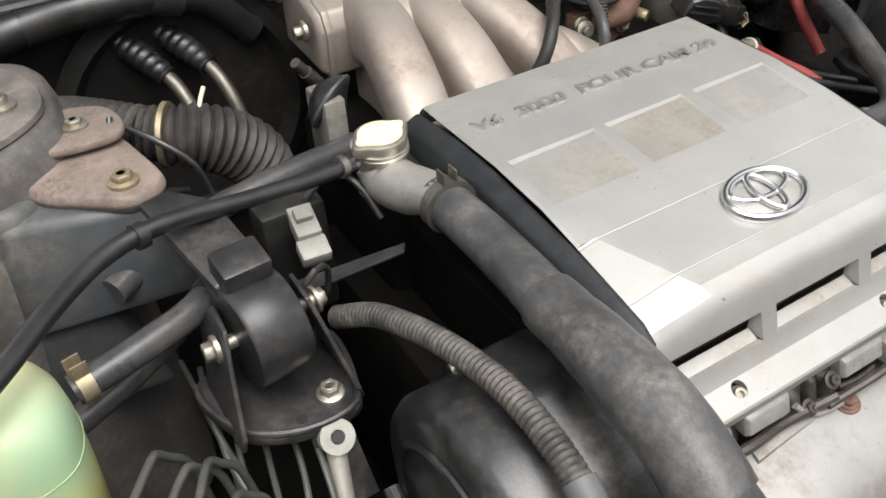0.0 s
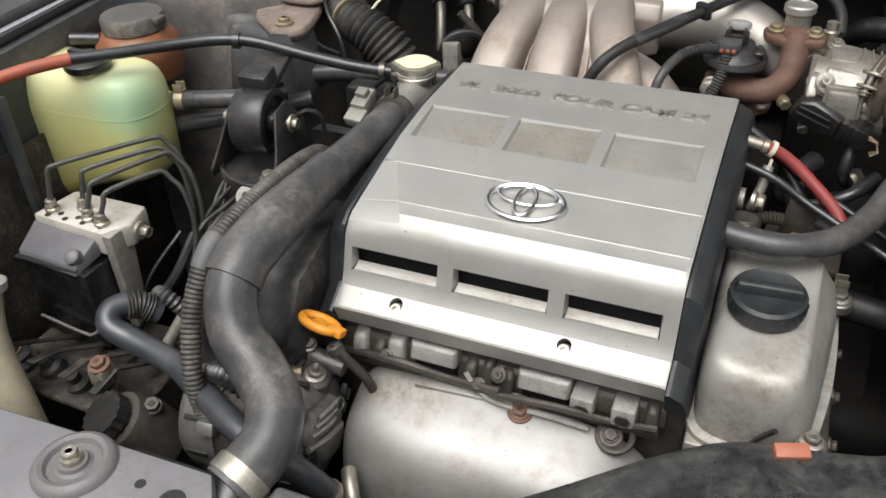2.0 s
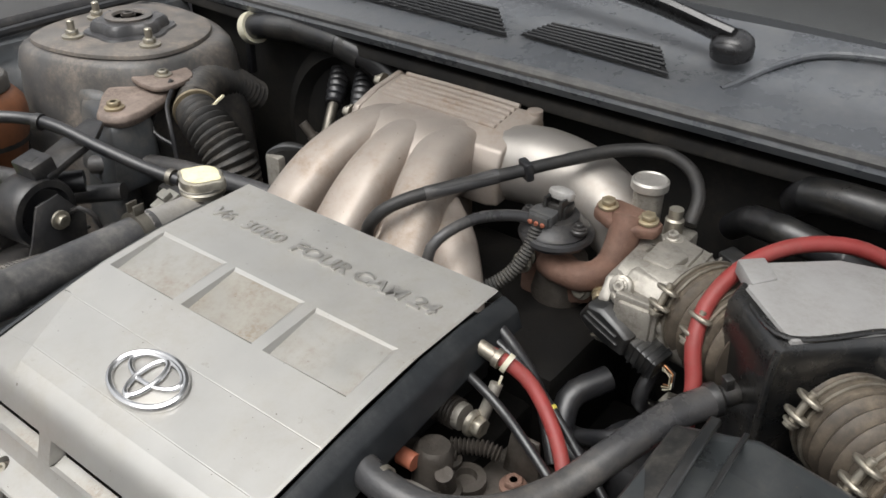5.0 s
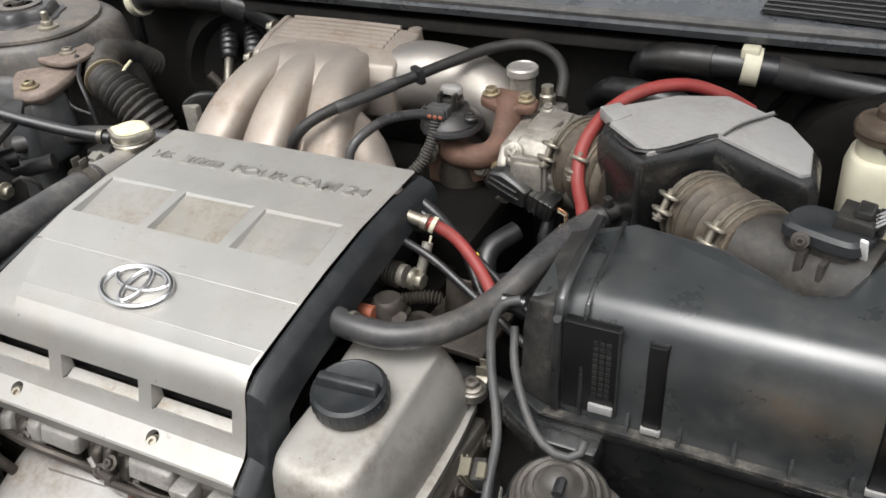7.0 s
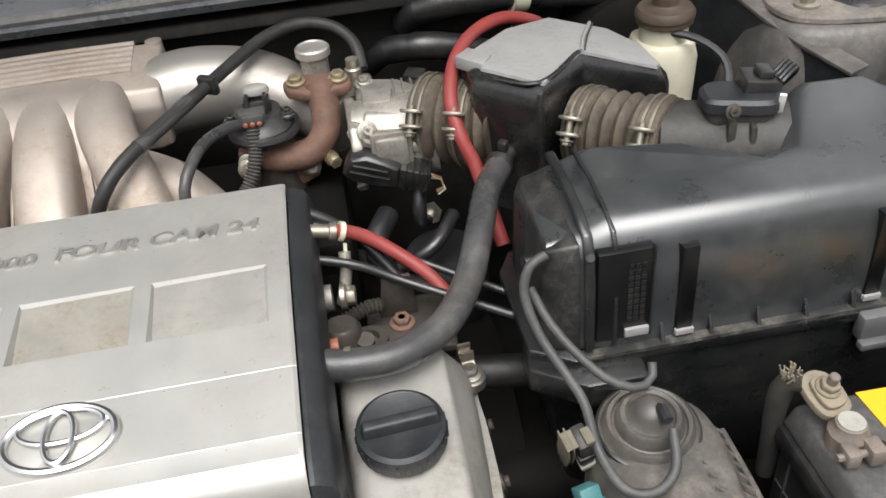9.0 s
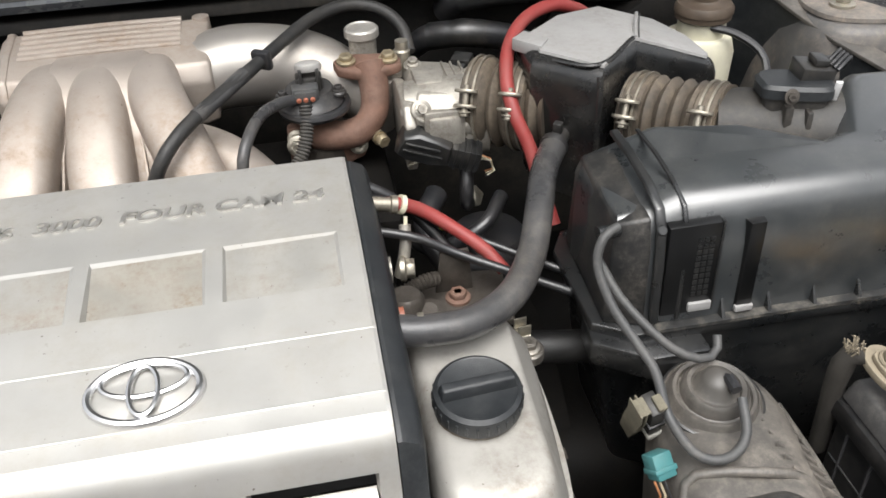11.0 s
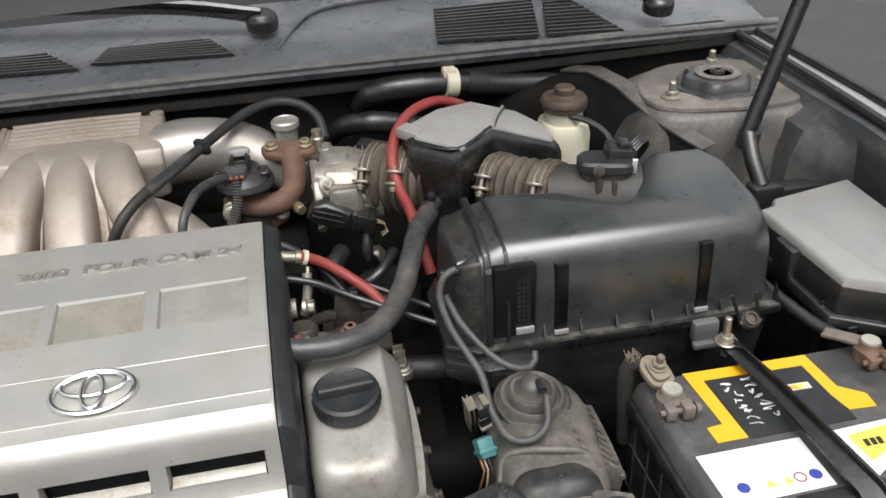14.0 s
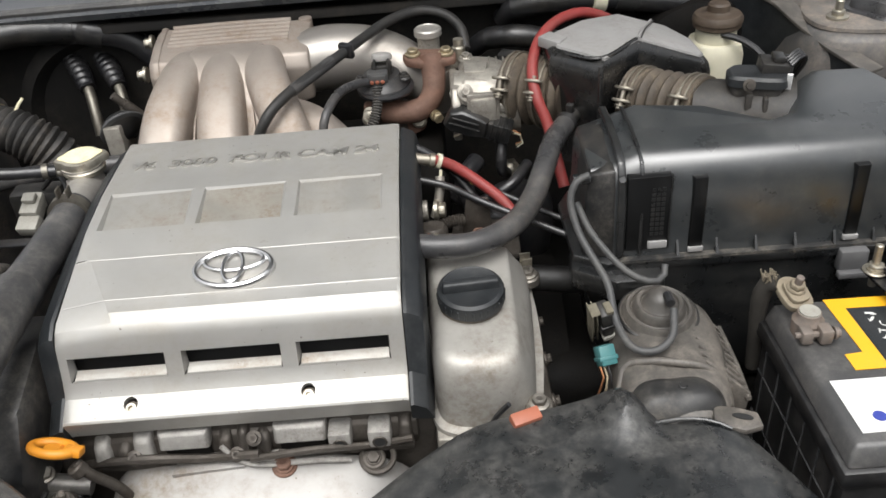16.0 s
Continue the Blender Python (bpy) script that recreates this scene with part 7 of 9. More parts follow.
# ---- cooling, steering and brake side ----
def filler_neck():
    root = thing("radiator_filler_neck", "cast aluminium coolant filler neck with yellow-labelled pressure cap", "filler neck", (-0.216, 0.33, 0.85))
    part("neck", lathe([(0.024, -0.045), (0.021, -0.02), (0.0185, -0.008), (0.026, 0.0), (0.0275, 0.006), (0, 0.006)], (-0.217, 0.345, 0.878), (0, -0.05, 1), 28), NECK, root)
    part("elbow", tube([(-0.219, 0.345, 0.862), (-0.217, 0.335, 0.850), (-0.212, 0.305, 0.853), (-0.206, 0.275, 0.862), (-0.204, 0.25, 0.866)], [0.024, 0.025, 0.024, 0.021, 0.021], 20, 0.008), NECK, root)
    part("nipple", lathe([(0.006, 0), (0.006, 0.03), (0, 0.03)], (-0.235, 0.343, 0.874), (-1, -0.15, 0.05), 12), CASTBARE, root)
    o = []
    for i in range(48):
        a = 2 * math.pi * i / 48
        r = 0.0255 + 0.008 * max(0, math.cos(2 * (a - 0.25))) ** 6
        o.append((r * math.cos(a), r * math.sin(a)))
    m = pose(-0.216, 0.344, 0.884, 3, 0, 0)
    cap = part("pressure_cap", moved(layers([[(x, y, 0.0) for x, y in o], [(x, y, 0.007) for x, y in o], [(x * 0.96, y * 0.96, 0.0095) for x, y in o], [(x * 0.86, y * 0.86, 0.0105) for x, y in o]], 0), m), STEEL, root, "bright pressed pressure cap")
    part("cap_label", moved(layers([[(x * 0.84, y * 0.80, z) for x, y in o] for z in (0.0108, 0.0114)], 0), m), YELLOWCAP, cap, "worn yellow cap label")
    part("cap_shield", lathe([(0.026, 0), (0.027, 0.006), (0.024, 0.01)], (-0.216, 0.344, 0.872), (0, 0, 1), 26), STEEL, cap)


YELLOWCAP = mat("worn_yellow_label", (0.82, 0.77, 0.56), 0.45, 0, 0.06, 60, (0.78, 0.56, 0.05), 0.6, 45, 0.1, 500)
filler_neck()

HOSEGREY = mat("greying_dusty_rubber", (0.050, 0.050, 0.052), 0.34, 0, 0.35, 14, (0.29, 0.27, 0.24), 0.65, 12, 0.3, 400)
hose("upper_radiator_hose", [(-0.204, 0.262, 0.865), (-0.204, 0.197, 0.866), (-0.206, 0.138, 0.866), (-0.210, 0.08, 0.866), (-0.212, 0.0, 0.868), (-0.216, -0.055, 0.862), (-0.218, -0.092, 0.840), (-0.203, -0.118, 0.808),
                             (-0.172, -0.135, 0.786), (-0.143, -0.156, 0.770), (-0.130, -0.183, 0.757), (-0.135, -0.212, 0.746), (-0.144, -0.24, 0.738)], [0.021, 0.0215, 0.022, 0.023, 0.025, 0.0268, 0.0272, 0.027],
     HOSEGREY, "thick dusty black upper radiator hose with a protective sleeve", seg=24, step=0.01)
part("sleeve", tube([(-0.209, 0.095, 0.866), (-0.211, 0.03, 0.867), (-0.214, -0.03, 0.864), (-0.218, -0.068, 0.855), (-0.219, -0.088, 0.843)], [0.0245, 0.0265, 0.028, 0.0285, 0.0290], 24, 0.008, wob=0.04), HOSEGREY, bpy.data.objects["upper_radiator_hose"], "loose rubber protective sleeve")
part("end_band", band((-0.139, -0.226, 0.742), (-0.25, -0.85, -0.25), 0.0278, 0.016), STEEL, bpy.data.objects["upper_radiator_hose"], "steel band at the radiator end")

clip("spring_clip", (-0.204, 0.245, 0.866), (0, 1, 0), 0.0245, "dull steel spring clip on the upper radiator hose", OILSTEEL)
hose("overflow_hose", [(-0.25, 0.338, 0.878), (-0.30, 0.325, 0.885), (-0.36, 0.31, 0.898), (-0.43, 0.293, 0.915), (-0.48, 0.275, 0.918), (-0.525, 0.235, 0.920), (-0.565, 0.185, 0.924), (-0.605, 0.14, 0.928)], 0.0078, RUBBER2,
     "smooth black coolant overflow hose running to the tank", seg=14)
part("end_clip", band((-0.262, 0.335, 0.880), (-0.96, -0.25, 0.1), 0.0092, 0.007), OILSTEEL, bpy.data.objects["overflow_hose"], "small steel hose clip")
part("guide_clip", band((-0.452, 0.286, 0.9165), (-0.94, -0.33, 0.08), 0.0094, 0.009), PLASTIC, bpy.data.objects["overflow_hose"], "black guide clip")
AMBERRED = mat("orange_red_rubber", (0.36, 0.085, 0.045), 0.5, 0, 0.15, 40, (0.28, 0.16, 0.11), 0.4, 25, 0.15, 500)
hose("overflow_hose", [(-0.603, 0.142, 0.928), (-0.64, 0.10, 0.925), (-0.69, 0.045, 0.912), (-0.74, -0.02, 0.89)], 0.0082, AMBERRED, "faded red end of the overflow hose over the tank")


def coolant_tank():
    root = thing("coolant_tank", "translucent yellow-green plastic coolant tank with black cap", "tank", (-0.63, 0.16, 0.72))

    def o(d):
        return inset(outline([(-0.816, 0.165), (-0.726, 0.153), (-0.636, 0.149), (-0.566, 0.156), (-0.542, 0.180), (-0.540, 0.222), (-0.558, 0.250), (-0.616, 0.258), (-0.736, 0.258), (-0.816, 0.235)], 80), d)

    low = lambda x: 0.742 + 0.42 * min(0, x + 0.60) + 1.9 * max(0, -0.715 - x)
    up = lambda d, k: [(x, y, low(x) + (0.893 - low(x)) * k) for x, y in o(d)]
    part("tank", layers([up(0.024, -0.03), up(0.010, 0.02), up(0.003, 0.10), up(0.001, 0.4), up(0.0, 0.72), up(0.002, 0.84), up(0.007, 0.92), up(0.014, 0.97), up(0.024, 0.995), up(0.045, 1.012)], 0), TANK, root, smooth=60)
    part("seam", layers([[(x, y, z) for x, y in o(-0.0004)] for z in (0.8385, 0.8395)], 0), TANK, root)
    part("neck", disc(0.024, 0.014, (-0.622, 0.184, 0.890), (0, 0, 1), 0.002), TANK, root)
    cap = part("cap", lathe([(0.029, 0), (0.031, 0.003), (0.031, 0.010), (0.027, 0.013), (0.018, 0.014), (0.016, 0.020), (0, 0.021)], (-0.622, 0.184, 0.897), (0, 0, 1), 30), PLASTIC, root, "black screw cap")
    part("cap_bar", box(-0.647, -0.597, 0.179, 0.189, 0.909, 0.921, 0.002), PLASTIC, cap)
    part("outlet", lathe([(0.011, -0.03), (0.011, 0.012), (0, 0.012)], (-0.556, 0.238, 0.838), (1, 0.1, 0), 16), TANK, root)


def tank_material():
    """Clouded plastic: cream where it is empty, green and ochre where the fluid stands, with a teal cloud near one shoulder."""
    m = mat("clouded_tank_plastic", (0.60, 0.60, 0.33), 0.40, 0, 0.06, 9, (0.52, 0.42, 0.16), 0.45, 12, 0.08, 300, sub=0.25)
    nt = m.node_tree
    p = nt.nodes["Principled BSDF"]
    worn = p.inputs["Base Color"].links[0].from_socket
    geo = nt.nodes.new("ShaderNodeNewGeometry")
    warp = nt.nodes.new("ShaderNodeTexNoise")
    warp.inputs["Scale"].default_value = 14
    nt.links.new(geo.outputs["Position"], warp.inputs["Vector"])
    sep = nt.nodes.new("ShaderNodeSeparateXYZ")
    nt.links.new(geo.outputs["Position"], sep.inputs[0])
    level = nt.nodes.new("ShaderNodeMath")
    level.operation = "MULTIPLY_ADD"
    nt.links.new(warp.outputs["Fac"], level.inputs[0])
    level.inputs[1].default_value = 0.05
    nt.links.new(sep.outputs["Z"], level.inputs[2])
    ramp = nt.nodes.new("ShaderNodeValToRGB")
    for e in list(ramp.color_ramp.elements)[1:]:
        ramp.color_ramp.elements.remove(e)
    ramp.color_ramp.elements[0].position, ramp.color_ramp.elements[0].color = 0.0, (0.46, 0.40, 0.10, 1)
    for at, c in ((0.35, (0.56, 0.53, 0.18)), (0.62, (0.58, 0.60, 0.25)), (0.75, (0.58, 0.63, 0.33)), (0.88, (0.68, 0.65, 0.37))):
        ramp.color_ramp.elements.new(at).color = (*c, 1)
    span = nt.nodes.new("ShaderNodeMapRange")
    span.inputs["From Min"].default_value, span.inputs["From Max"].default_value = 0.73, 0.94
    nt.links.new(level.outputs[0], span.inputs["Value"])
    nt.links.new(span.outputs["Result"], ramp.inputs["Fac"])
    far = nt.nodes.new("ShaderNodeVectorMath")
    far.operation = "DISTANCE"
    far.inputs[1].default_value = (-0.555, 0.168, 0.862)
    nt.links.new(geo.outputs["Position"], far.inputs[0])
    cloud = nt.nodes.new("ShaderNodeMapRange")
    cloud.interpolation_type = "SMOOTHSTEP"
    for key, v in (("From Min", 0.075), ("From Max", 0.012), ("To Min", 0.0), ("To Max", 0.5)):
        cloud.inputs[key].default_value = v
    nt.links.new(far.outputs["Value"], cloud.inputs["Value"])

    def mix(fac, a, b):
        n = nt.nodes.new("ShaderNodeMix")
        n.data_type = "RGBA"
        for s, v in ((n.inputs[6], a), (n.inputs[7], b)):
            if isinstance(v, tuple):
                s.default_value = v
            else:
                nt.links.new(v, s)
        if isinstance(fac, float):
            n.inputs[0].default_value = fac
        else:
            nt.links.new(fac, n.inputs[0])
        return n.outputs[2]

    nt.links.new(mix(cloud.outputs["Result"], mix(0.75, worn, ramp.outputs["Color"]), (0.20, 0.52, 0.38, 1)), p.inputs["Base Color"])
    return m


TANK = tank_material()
coolant_tank()


def steering_reservoir():
    root = thing("steering_fluid_reservoir", "amber-brown steering fluid reservoir with black cap", "reservoir", (-0.637, 0.30, 0.8))
    part("tank", lathe([(0.040, -0.14), (0.050, -0.095), (0.058, -0.070), (0.061, -0.045), (0.059, -0.028), (0.050, -0.016), (0.043, -0.012), (0, -0.012)], (-0.637, 0.300, 0.920), (0, 0, 1), 36), AMBER, root)
    part("band", band((-0.637, 0.300, 0.837), (0, 0, 1), 0.0535, 0.010), PLASTIC, root)
    part("cap", lathe([(0.041, -0.014), (0.045, -0.010), (0.045, 0.006), (0.042, 0.010), (0, 0.0105)], (-0.637, 0.300, 0.920), (0, 0, 1), 36), CANIS, root, "dusty black cap")
    part("cap_tab", box(-0.612, -0.584, 0.290, 0.310, 0.920, 0.930, 0.003), CANIS, root)
    part("nipple", lathe([(0.009, 0), (0.009, 0.04), (0, 0.04)], (-0.672, 0.265, 0.900), (-0.8, -0.5, 0.1), 14), PLASTIC, root)


steering_reservoir()


LIDGREY = mat("dusted_grey_plastic", (0.12, 0.117, 0.126), 0.36, 0, 0.2, 30, (0.24, 0.22, 0.205), 0.5, 20, 0.15, 500)
RODPAINT2 = mat("pale_dusty_wire", (0.20, 0.19, 0.175), 0.5, 0.3, 0.12, 40, (0.12, 0.10, 0.08), 0.5, 25, 0.2, 400)


def abs_unit():
    root = thing("brake_modulator", "cast aluminium brake modulator with four bent pipes and black motor housing", "brake modulator", (-0.55, 0.0, 0.64))
    part("valve_block", layers([[(x, y, z) for x, y in ((-0.612, 0.020), (-0.495, 0.012), (-0.475, 0.045), (-0.485, 0.085), (-0.60, 0.085))] for z in (0.735, 0.768)], 0.004), OXIDEALU, root)
    part("side_web", layers([[(x, y, z) for y, z in ((0.012, 0.765), (0.05, 0.765), (0.04, 0.63), (0.015, 0.62))] for x in (-0.497, -0.482)], 0.003), CASTBARE, root)
    part("motor_housing", layers([[(-0.606, -0.018, 0.610), (-0.502, -0.024, 0.610), (-0.498, 0.030, 0.610), (-0.606, 0.030, 0.610)], [(-0.608, -0.020, 0.728), (-0.500, -0.026, 0.728), (-0.498, 0.030, 0.728), (-0.608, 0.030, 0.728)]], 0.002), BARPAINT, root, "black motor housing")
    part("housing_lid", layers([[(-0.610, -0.022, 0.726), (-0.512, -0.028, 0.726), (-0.504, 0.012, 0.735), (-0.610, 0.020, 0.735)], [(-0.610, -0.018, 0.738), (-0.514, -0.024, 0.738), (-0.506, 0.010, 0.758), (-0.610, 0.018, 0.760)]], 0.0015), LIDGREY, root, "lilac-grey dusted lid")
    part("lid_groove", box(-0.611, -0.512, -0.0275, -0.020, 0.7315, 0.7335, 0.0004), INKSHADE, root)
    part("bracket_bar", tube([(-0.60, -0.028, 0.642), (-0.52, -0.033, 0.636), (-0.508, -0.028, 0.640), (-0.502, -0.022, 0.66)], 0.0022, 8), RODPAINT2, root, "pale dusty wire bracket")
    part("lug", lathe([(0.011, -0.004), (0.010, 0.006), (0.006, 0.009), (0, 0.009)], (-0.520, -0.016, 0.746), (0.1, -0.6, 0.8), 16), LIDGREY, root)
    for k, (x, y) in enumerate(((-0.592, 0.035), (-0.555, 0.052), (-0.532, 0.034), (-0.508, 0.030))):
        part("union", join(disc(0.0095, 0.006, (x, y, 0.768)), hexbolt((x, y, 0.772), (0, 0, 1), 0.007, 0.012, 1.0)), STEEL, root, "pipe union nut")
        c1 = Vector(((-0.587, 0.040, 0.828), (-0.549, 0.056, 0.822), (-0.526, 0.041, 0.816), (-0.501, 0.036, 0.811))[k])
        c2 = Vector(((-0.502, 0.158, 0.829), (-0.486, 0.137, 0.827), (-0.472, 0.137, 0.823), (-0.464, 0.108, 0.8125))[k])
        low = c2 + Vector((0.020, 0.006, -0.035))
        run, foot = (c2 - c1).normalized(), (low - c2).normalized()
        part("brake_pipe", tube([(x, y, 0.778), c1 - Vector((0, 0, 0.012)), c1 - Vector((0, 0, 0.004)) + run * 0.002, c1 + run * 0.010, c1.lerp(c2, 0.5) + Vector((0, 0, 0.001)), c2 - run * 0.010, c2 - run * 0.001 + foot * 0.004, c2 + foot * 0.014, low,
                                 low + Vector((0.006, -0.004, -0.06)), low + Vector((0.008 - 0.006 * k, -0.02, -0.13))], 0.0033, 10, 0.004), PIPE, root, "dull bent brake pipe")
    for k in range(7):
        part("pit", disc(0.004, 0.0006, (-0.59 + 0.014 * k, 0.024 + 0.008 * (k % 2), 0.7682), (0, 0, 1), 0.0001, 12), DARK, root)
    part("side_plug", hexbolt((-0.476, 0.055, 0.752), (1, 0, 0), 0.008, 0.016), STEEL, root)


OXIDEALU = mat("oxidised_aluminium", (0.62, 0.585, 0.53), 0.55, 0.35, 0.12, 30, (0.22, 0.17, 0.12), 0.6, 25, 0.4, 400)
PIPE = mat("dull_brake_pipe", (0.085, 0.087, 0.082), 0.45, 0.4, 0.2, 60, (0.17, 0.145, 0.11), 0.6, 40, 0.1, 400)
abs_unit()

for k in range(7):
    y = 0.16 - 0.016 * k
    j = [0.012 * math.sin(7.3 * k + q) for q in range(5)]
    hose("brake_pipe", [(-0.49 + 0.014 * k, y + 0.02, 0.58), (-0.482 + 0.013 * k + j[0], y + 0.02, 0.65), (-0.462 + 0.009 * k + j[1], y + 0.02 + j[2], 0.71 + j[3]), (-0.462 + 0.010 * k + j[2], y + 0.08, 0.745 + j[1]), (-0.45 + 0.012 * k, y + 0.17 + j[4], 0.75)], 0.0028, PIPE,
         "dull steel brake pipe running down the inner fender", "pipe", seg=8)


def engine_mount():
    root = thing("engine_mount", "black engine mount cylinder on a bent steel bracket", "engine mount", (-0.39, 0.22, 0.78))
    c = Vector((-0.392, 0.225, 0.838))
    part("cylinder", lathe([(0.030, -0.024), (0.042, -0.023), (0.044, -0.020), (0.044, 0.020), (0.042, 0.023), (0.034, 0.024), (0.030, 0.018), (0.016, 0.018), (0.014, 0.026), (0, 0.026)], c, (1, 0.12, 0), 36), BLACKPAINT, root)
    part("axle_bolt", join(tube([c + Vector((-0.045, -0.005, 0)), c + Vector((0.05, 0.006, 0))], 0.006, 10), hexbolt(c + Vector((0.046, 0.005, 0)), (1, 0.1, 0), 0.008, 0.010), hexbolt(c + Vector((-0.038, -0.004, 0)), (-1, 0, 0), 0.0085, 0.012, 1.4)), STEEL, root, "dull zinc through-bolt")
    top = part("top_block", moved(box(-0.020, 0.020, -0.016, 0.016, -0.014, 0.014, 0.003), pose(-0.394, 0.240, 0.888, 12, 0, 4)), BLACKPAINT, root)
    part("top_slot", moved(box(-0.007, 0.007, -0.006, 0.006, 0.0135, 0.0145, 0.0003), pose(-0.394, 0.240, 0.888, 12, 0, 4)), INKSHADE, top)
    part("bracket_arm", layers([[(-0.418, 0.235, 0.868), (-0.372, 0.240, 0.872), (-0.384, 0.32, 0.893), (-0.412, 0.35, 0.898), (-0.440, 0.345, 0.898)], [(-0.418, 0.235, 0.882), (-0.372, 0.240, 0.884), (-0.384, 0.32, 0.905), (-0.412, 0.35, 0.908), (-0.440, 0.345, 0.908)]], 0.004), BLACKPAINT, root)
    for s in (-1, 1):
        x = -0.392 + s * 0.034
        prof = [(0.265, 0.83), (0.240, 0.865), (0.210, 0.86), (0.19, 0.82), (0.168, 0.785), (0.17, 0.772), (0.25, 0.772)]
        part("bracket_side", layers([[(x + s * 0.004 * (0.86 - z) / 0.02, y, z) for y, z in prof], [(x + s * 0.004 * (0.86 - z) / 0.02 + 0.004, y, z) for y, z in prof]], 0.001), BLACKPAINT, root)
    part("bracket_foot", layers([[(x, y, z) for x, y in outline([(-0.448, 0.26), (-0.442, 0.19), (-0.405, 0.160), (-0.36, 0.155), (-0.338, 0.175), (-0.336, 0.26)], 36)] for z in (0.768, 0.777)], 0.002), BLACKPAINT, root)
    part("foot_bolt", hexbolt((-0.361, 0.183, 0.777), (0, -0.05, 1), 0.0085, 0.011, 1.4), STEEL, root, "dull zinc flange bolt")
    rim = outline([(-0.446, 0.258), (-0.440, 0.192), (-0.404, 0.162), (-0.361, 0.157), (-0.340, 0.177), (-0.338, 0.258)], 36)
    part("foot_rim", tube([(x, y, 0.7795) for x, y in rim[1:-5]], 0.0032, 8), BLACKPAINT, root)
    part("foot_hole", disc(0.005, 0.0005, (-0.392, 0.172, 0.7775), (0, 0, 1), 0.0001), INKSHADE, root)


engine_mount()
RODPAINT = mat("weathered_pale_steel", (0.30, 0.285, 0.25), 0.5, 0.3, 0.12, 40, (0.15, 0.125, 0.095), 0.6, 20, 0.2, 400)
w = thing("stay_rod", "weathered steel stay rod with grey bushing under the engine mount", "stay rod", (-0.372, 0.15, 0.765))
part("bushing", lathe([(0.006, -0.006), (0.0145, -0.006), (0.0145, 0.006), (0.006, 0.006), (0.0055, 0)], (-0.374, 0.150, 0.766), (0, -0.75, 0.65), 22), GREYCON, w, "grimy grey bushing")
part("bore", disc(0.0050, 0.0008, (-0.374, 0.1452, 0.7702), (0, -0.75, 0.65), 0.0002), INKSHADE, w)
part("plate", layers([[(-0.392, 0.160, 0.772), (-0.358, 0.160, 0.772), (-0.352, 0.13, 0.70), (-0.385, 0.13, 0.70)], [(-0.392, 0.166, 0.772), (-0.358, 0.166, 0.772), (-0.352, 0.136, 0.70), (-0.385, 0.136, 0.70)]], 0.001), DUSTY, w)
part("rod", tube([(-0.376, 0.150, 0.755), (-0.392, 0.105, 0.710), (-0.416, 0.050, 0.655), (-0.432, 0.010, 0.615), (-0.45, -0.03, 0.57)], 0.0085, 12), RODPAINT, w, "weathered pale steel rod")


def sleeve_bracket():
    """A black strut with a dangling loop clip beside the mount."""
    root = thing("wiring_bracket", "black wiring bracket with grey connector beside the engine mount", "bracket", (-0.31, 0.33, 0.8))
    part("arm", layers([[(-0.345, 0.275, z), (-0.24, 0.268, z + 0.006), (-0.232, 0.280, z + 0.006), (-0.34, 0.295, z)] for z in (0.806, 0.809)], 0.001), BLACKPAINT, root)
    part("post", box(-0.34, -0.272, 0.36, 0.40, 0.70, 0.835, 0.008), PLASTIC, root)
    con = part("connector", moved(join(box(-0.014, 0.014, -0.020, 0.020, -0.012, 0.012, 0.002), box(-0.010, 0.010, -0.004, 0.012, 0.012, 0.022, 0.002), box(-0.017, 0.017, -0.045, -0.018, -0.016, 0.004, 0.003)), pose(-0.302, 0.350, 0.822, 24, 0, -6) @ Matrix.Scale(0.85, 4)), GREYCON, root, "grey plug connector")
    part("slot", moved(box(-0.010, 0.010, -0.0205, -0.0195, -0.006, 0.006, 0.0002), pose(-0.302, 0.350, 0.8237, 24, 0, -6) @ Matrix.Scale(0.85, 4)), INKSHADE, con)
    part("loop", tube([(-0.345, 0.25, 0.80), (-0.350, 0.245, 0.835), (-0.332, 0.25, 0.850), (-0.318, 0.26, 0.838), (-0.32, 0.265, 0.81)], 0.003, 8), BLACKPAINT, root)
    part("lead", tube([(-0.29, 0.365, 0.84), (-0.262, 0.36, 0.862), (-0.245, 0.34, 0.85), (-0.235, 0.32, 0.82)], 0.0035, 8), RUBBER2, root)


sleeve_bracket()
hose("transverse_hose", [(-0.536, 0.240, 0.838), (-0.49, 0.248, 0.842), (-0.43, 0.268, 0.845), (-0.40, 0.30, 0.845)], 0.0125, RUBBER, "black rubber hose from the coolant tank with a spring clip")
part("end_cuff", tube([(-0.420, 0.275, 0.845), (-0.408, 0.288, 0.845), (-0.400, 0.30, 0.845)], 0.0145, 16), RUBBER2, bpy.data.objects["transverse_hose"], "thicker moulded cuff")
clip("spring_clip", (-0.528, 0.241, 0.839), (1, 0.25, 0), 0.013, "dull zinc spring clip on the tank hose", BRASS)
hose("heater_hose", [(-0.48, 0.36, 0.82), (-0.40, 0.40, 0.83), (-0.30, 0.42, 0.835), (-0.20, 0.44, 0.83)], 0.013, RUBBER, "black rubber hose behind the engine mount")
hose("heater_hose", [(-0.56, 0.25, 0.79), (-0.50, 0.27, 0.80), (-0.44, 0.30, 0.81), (-0.38, 0.34, 0.82)], 0.012, RUBBER, "dusty black hose low behind the coolant tank")


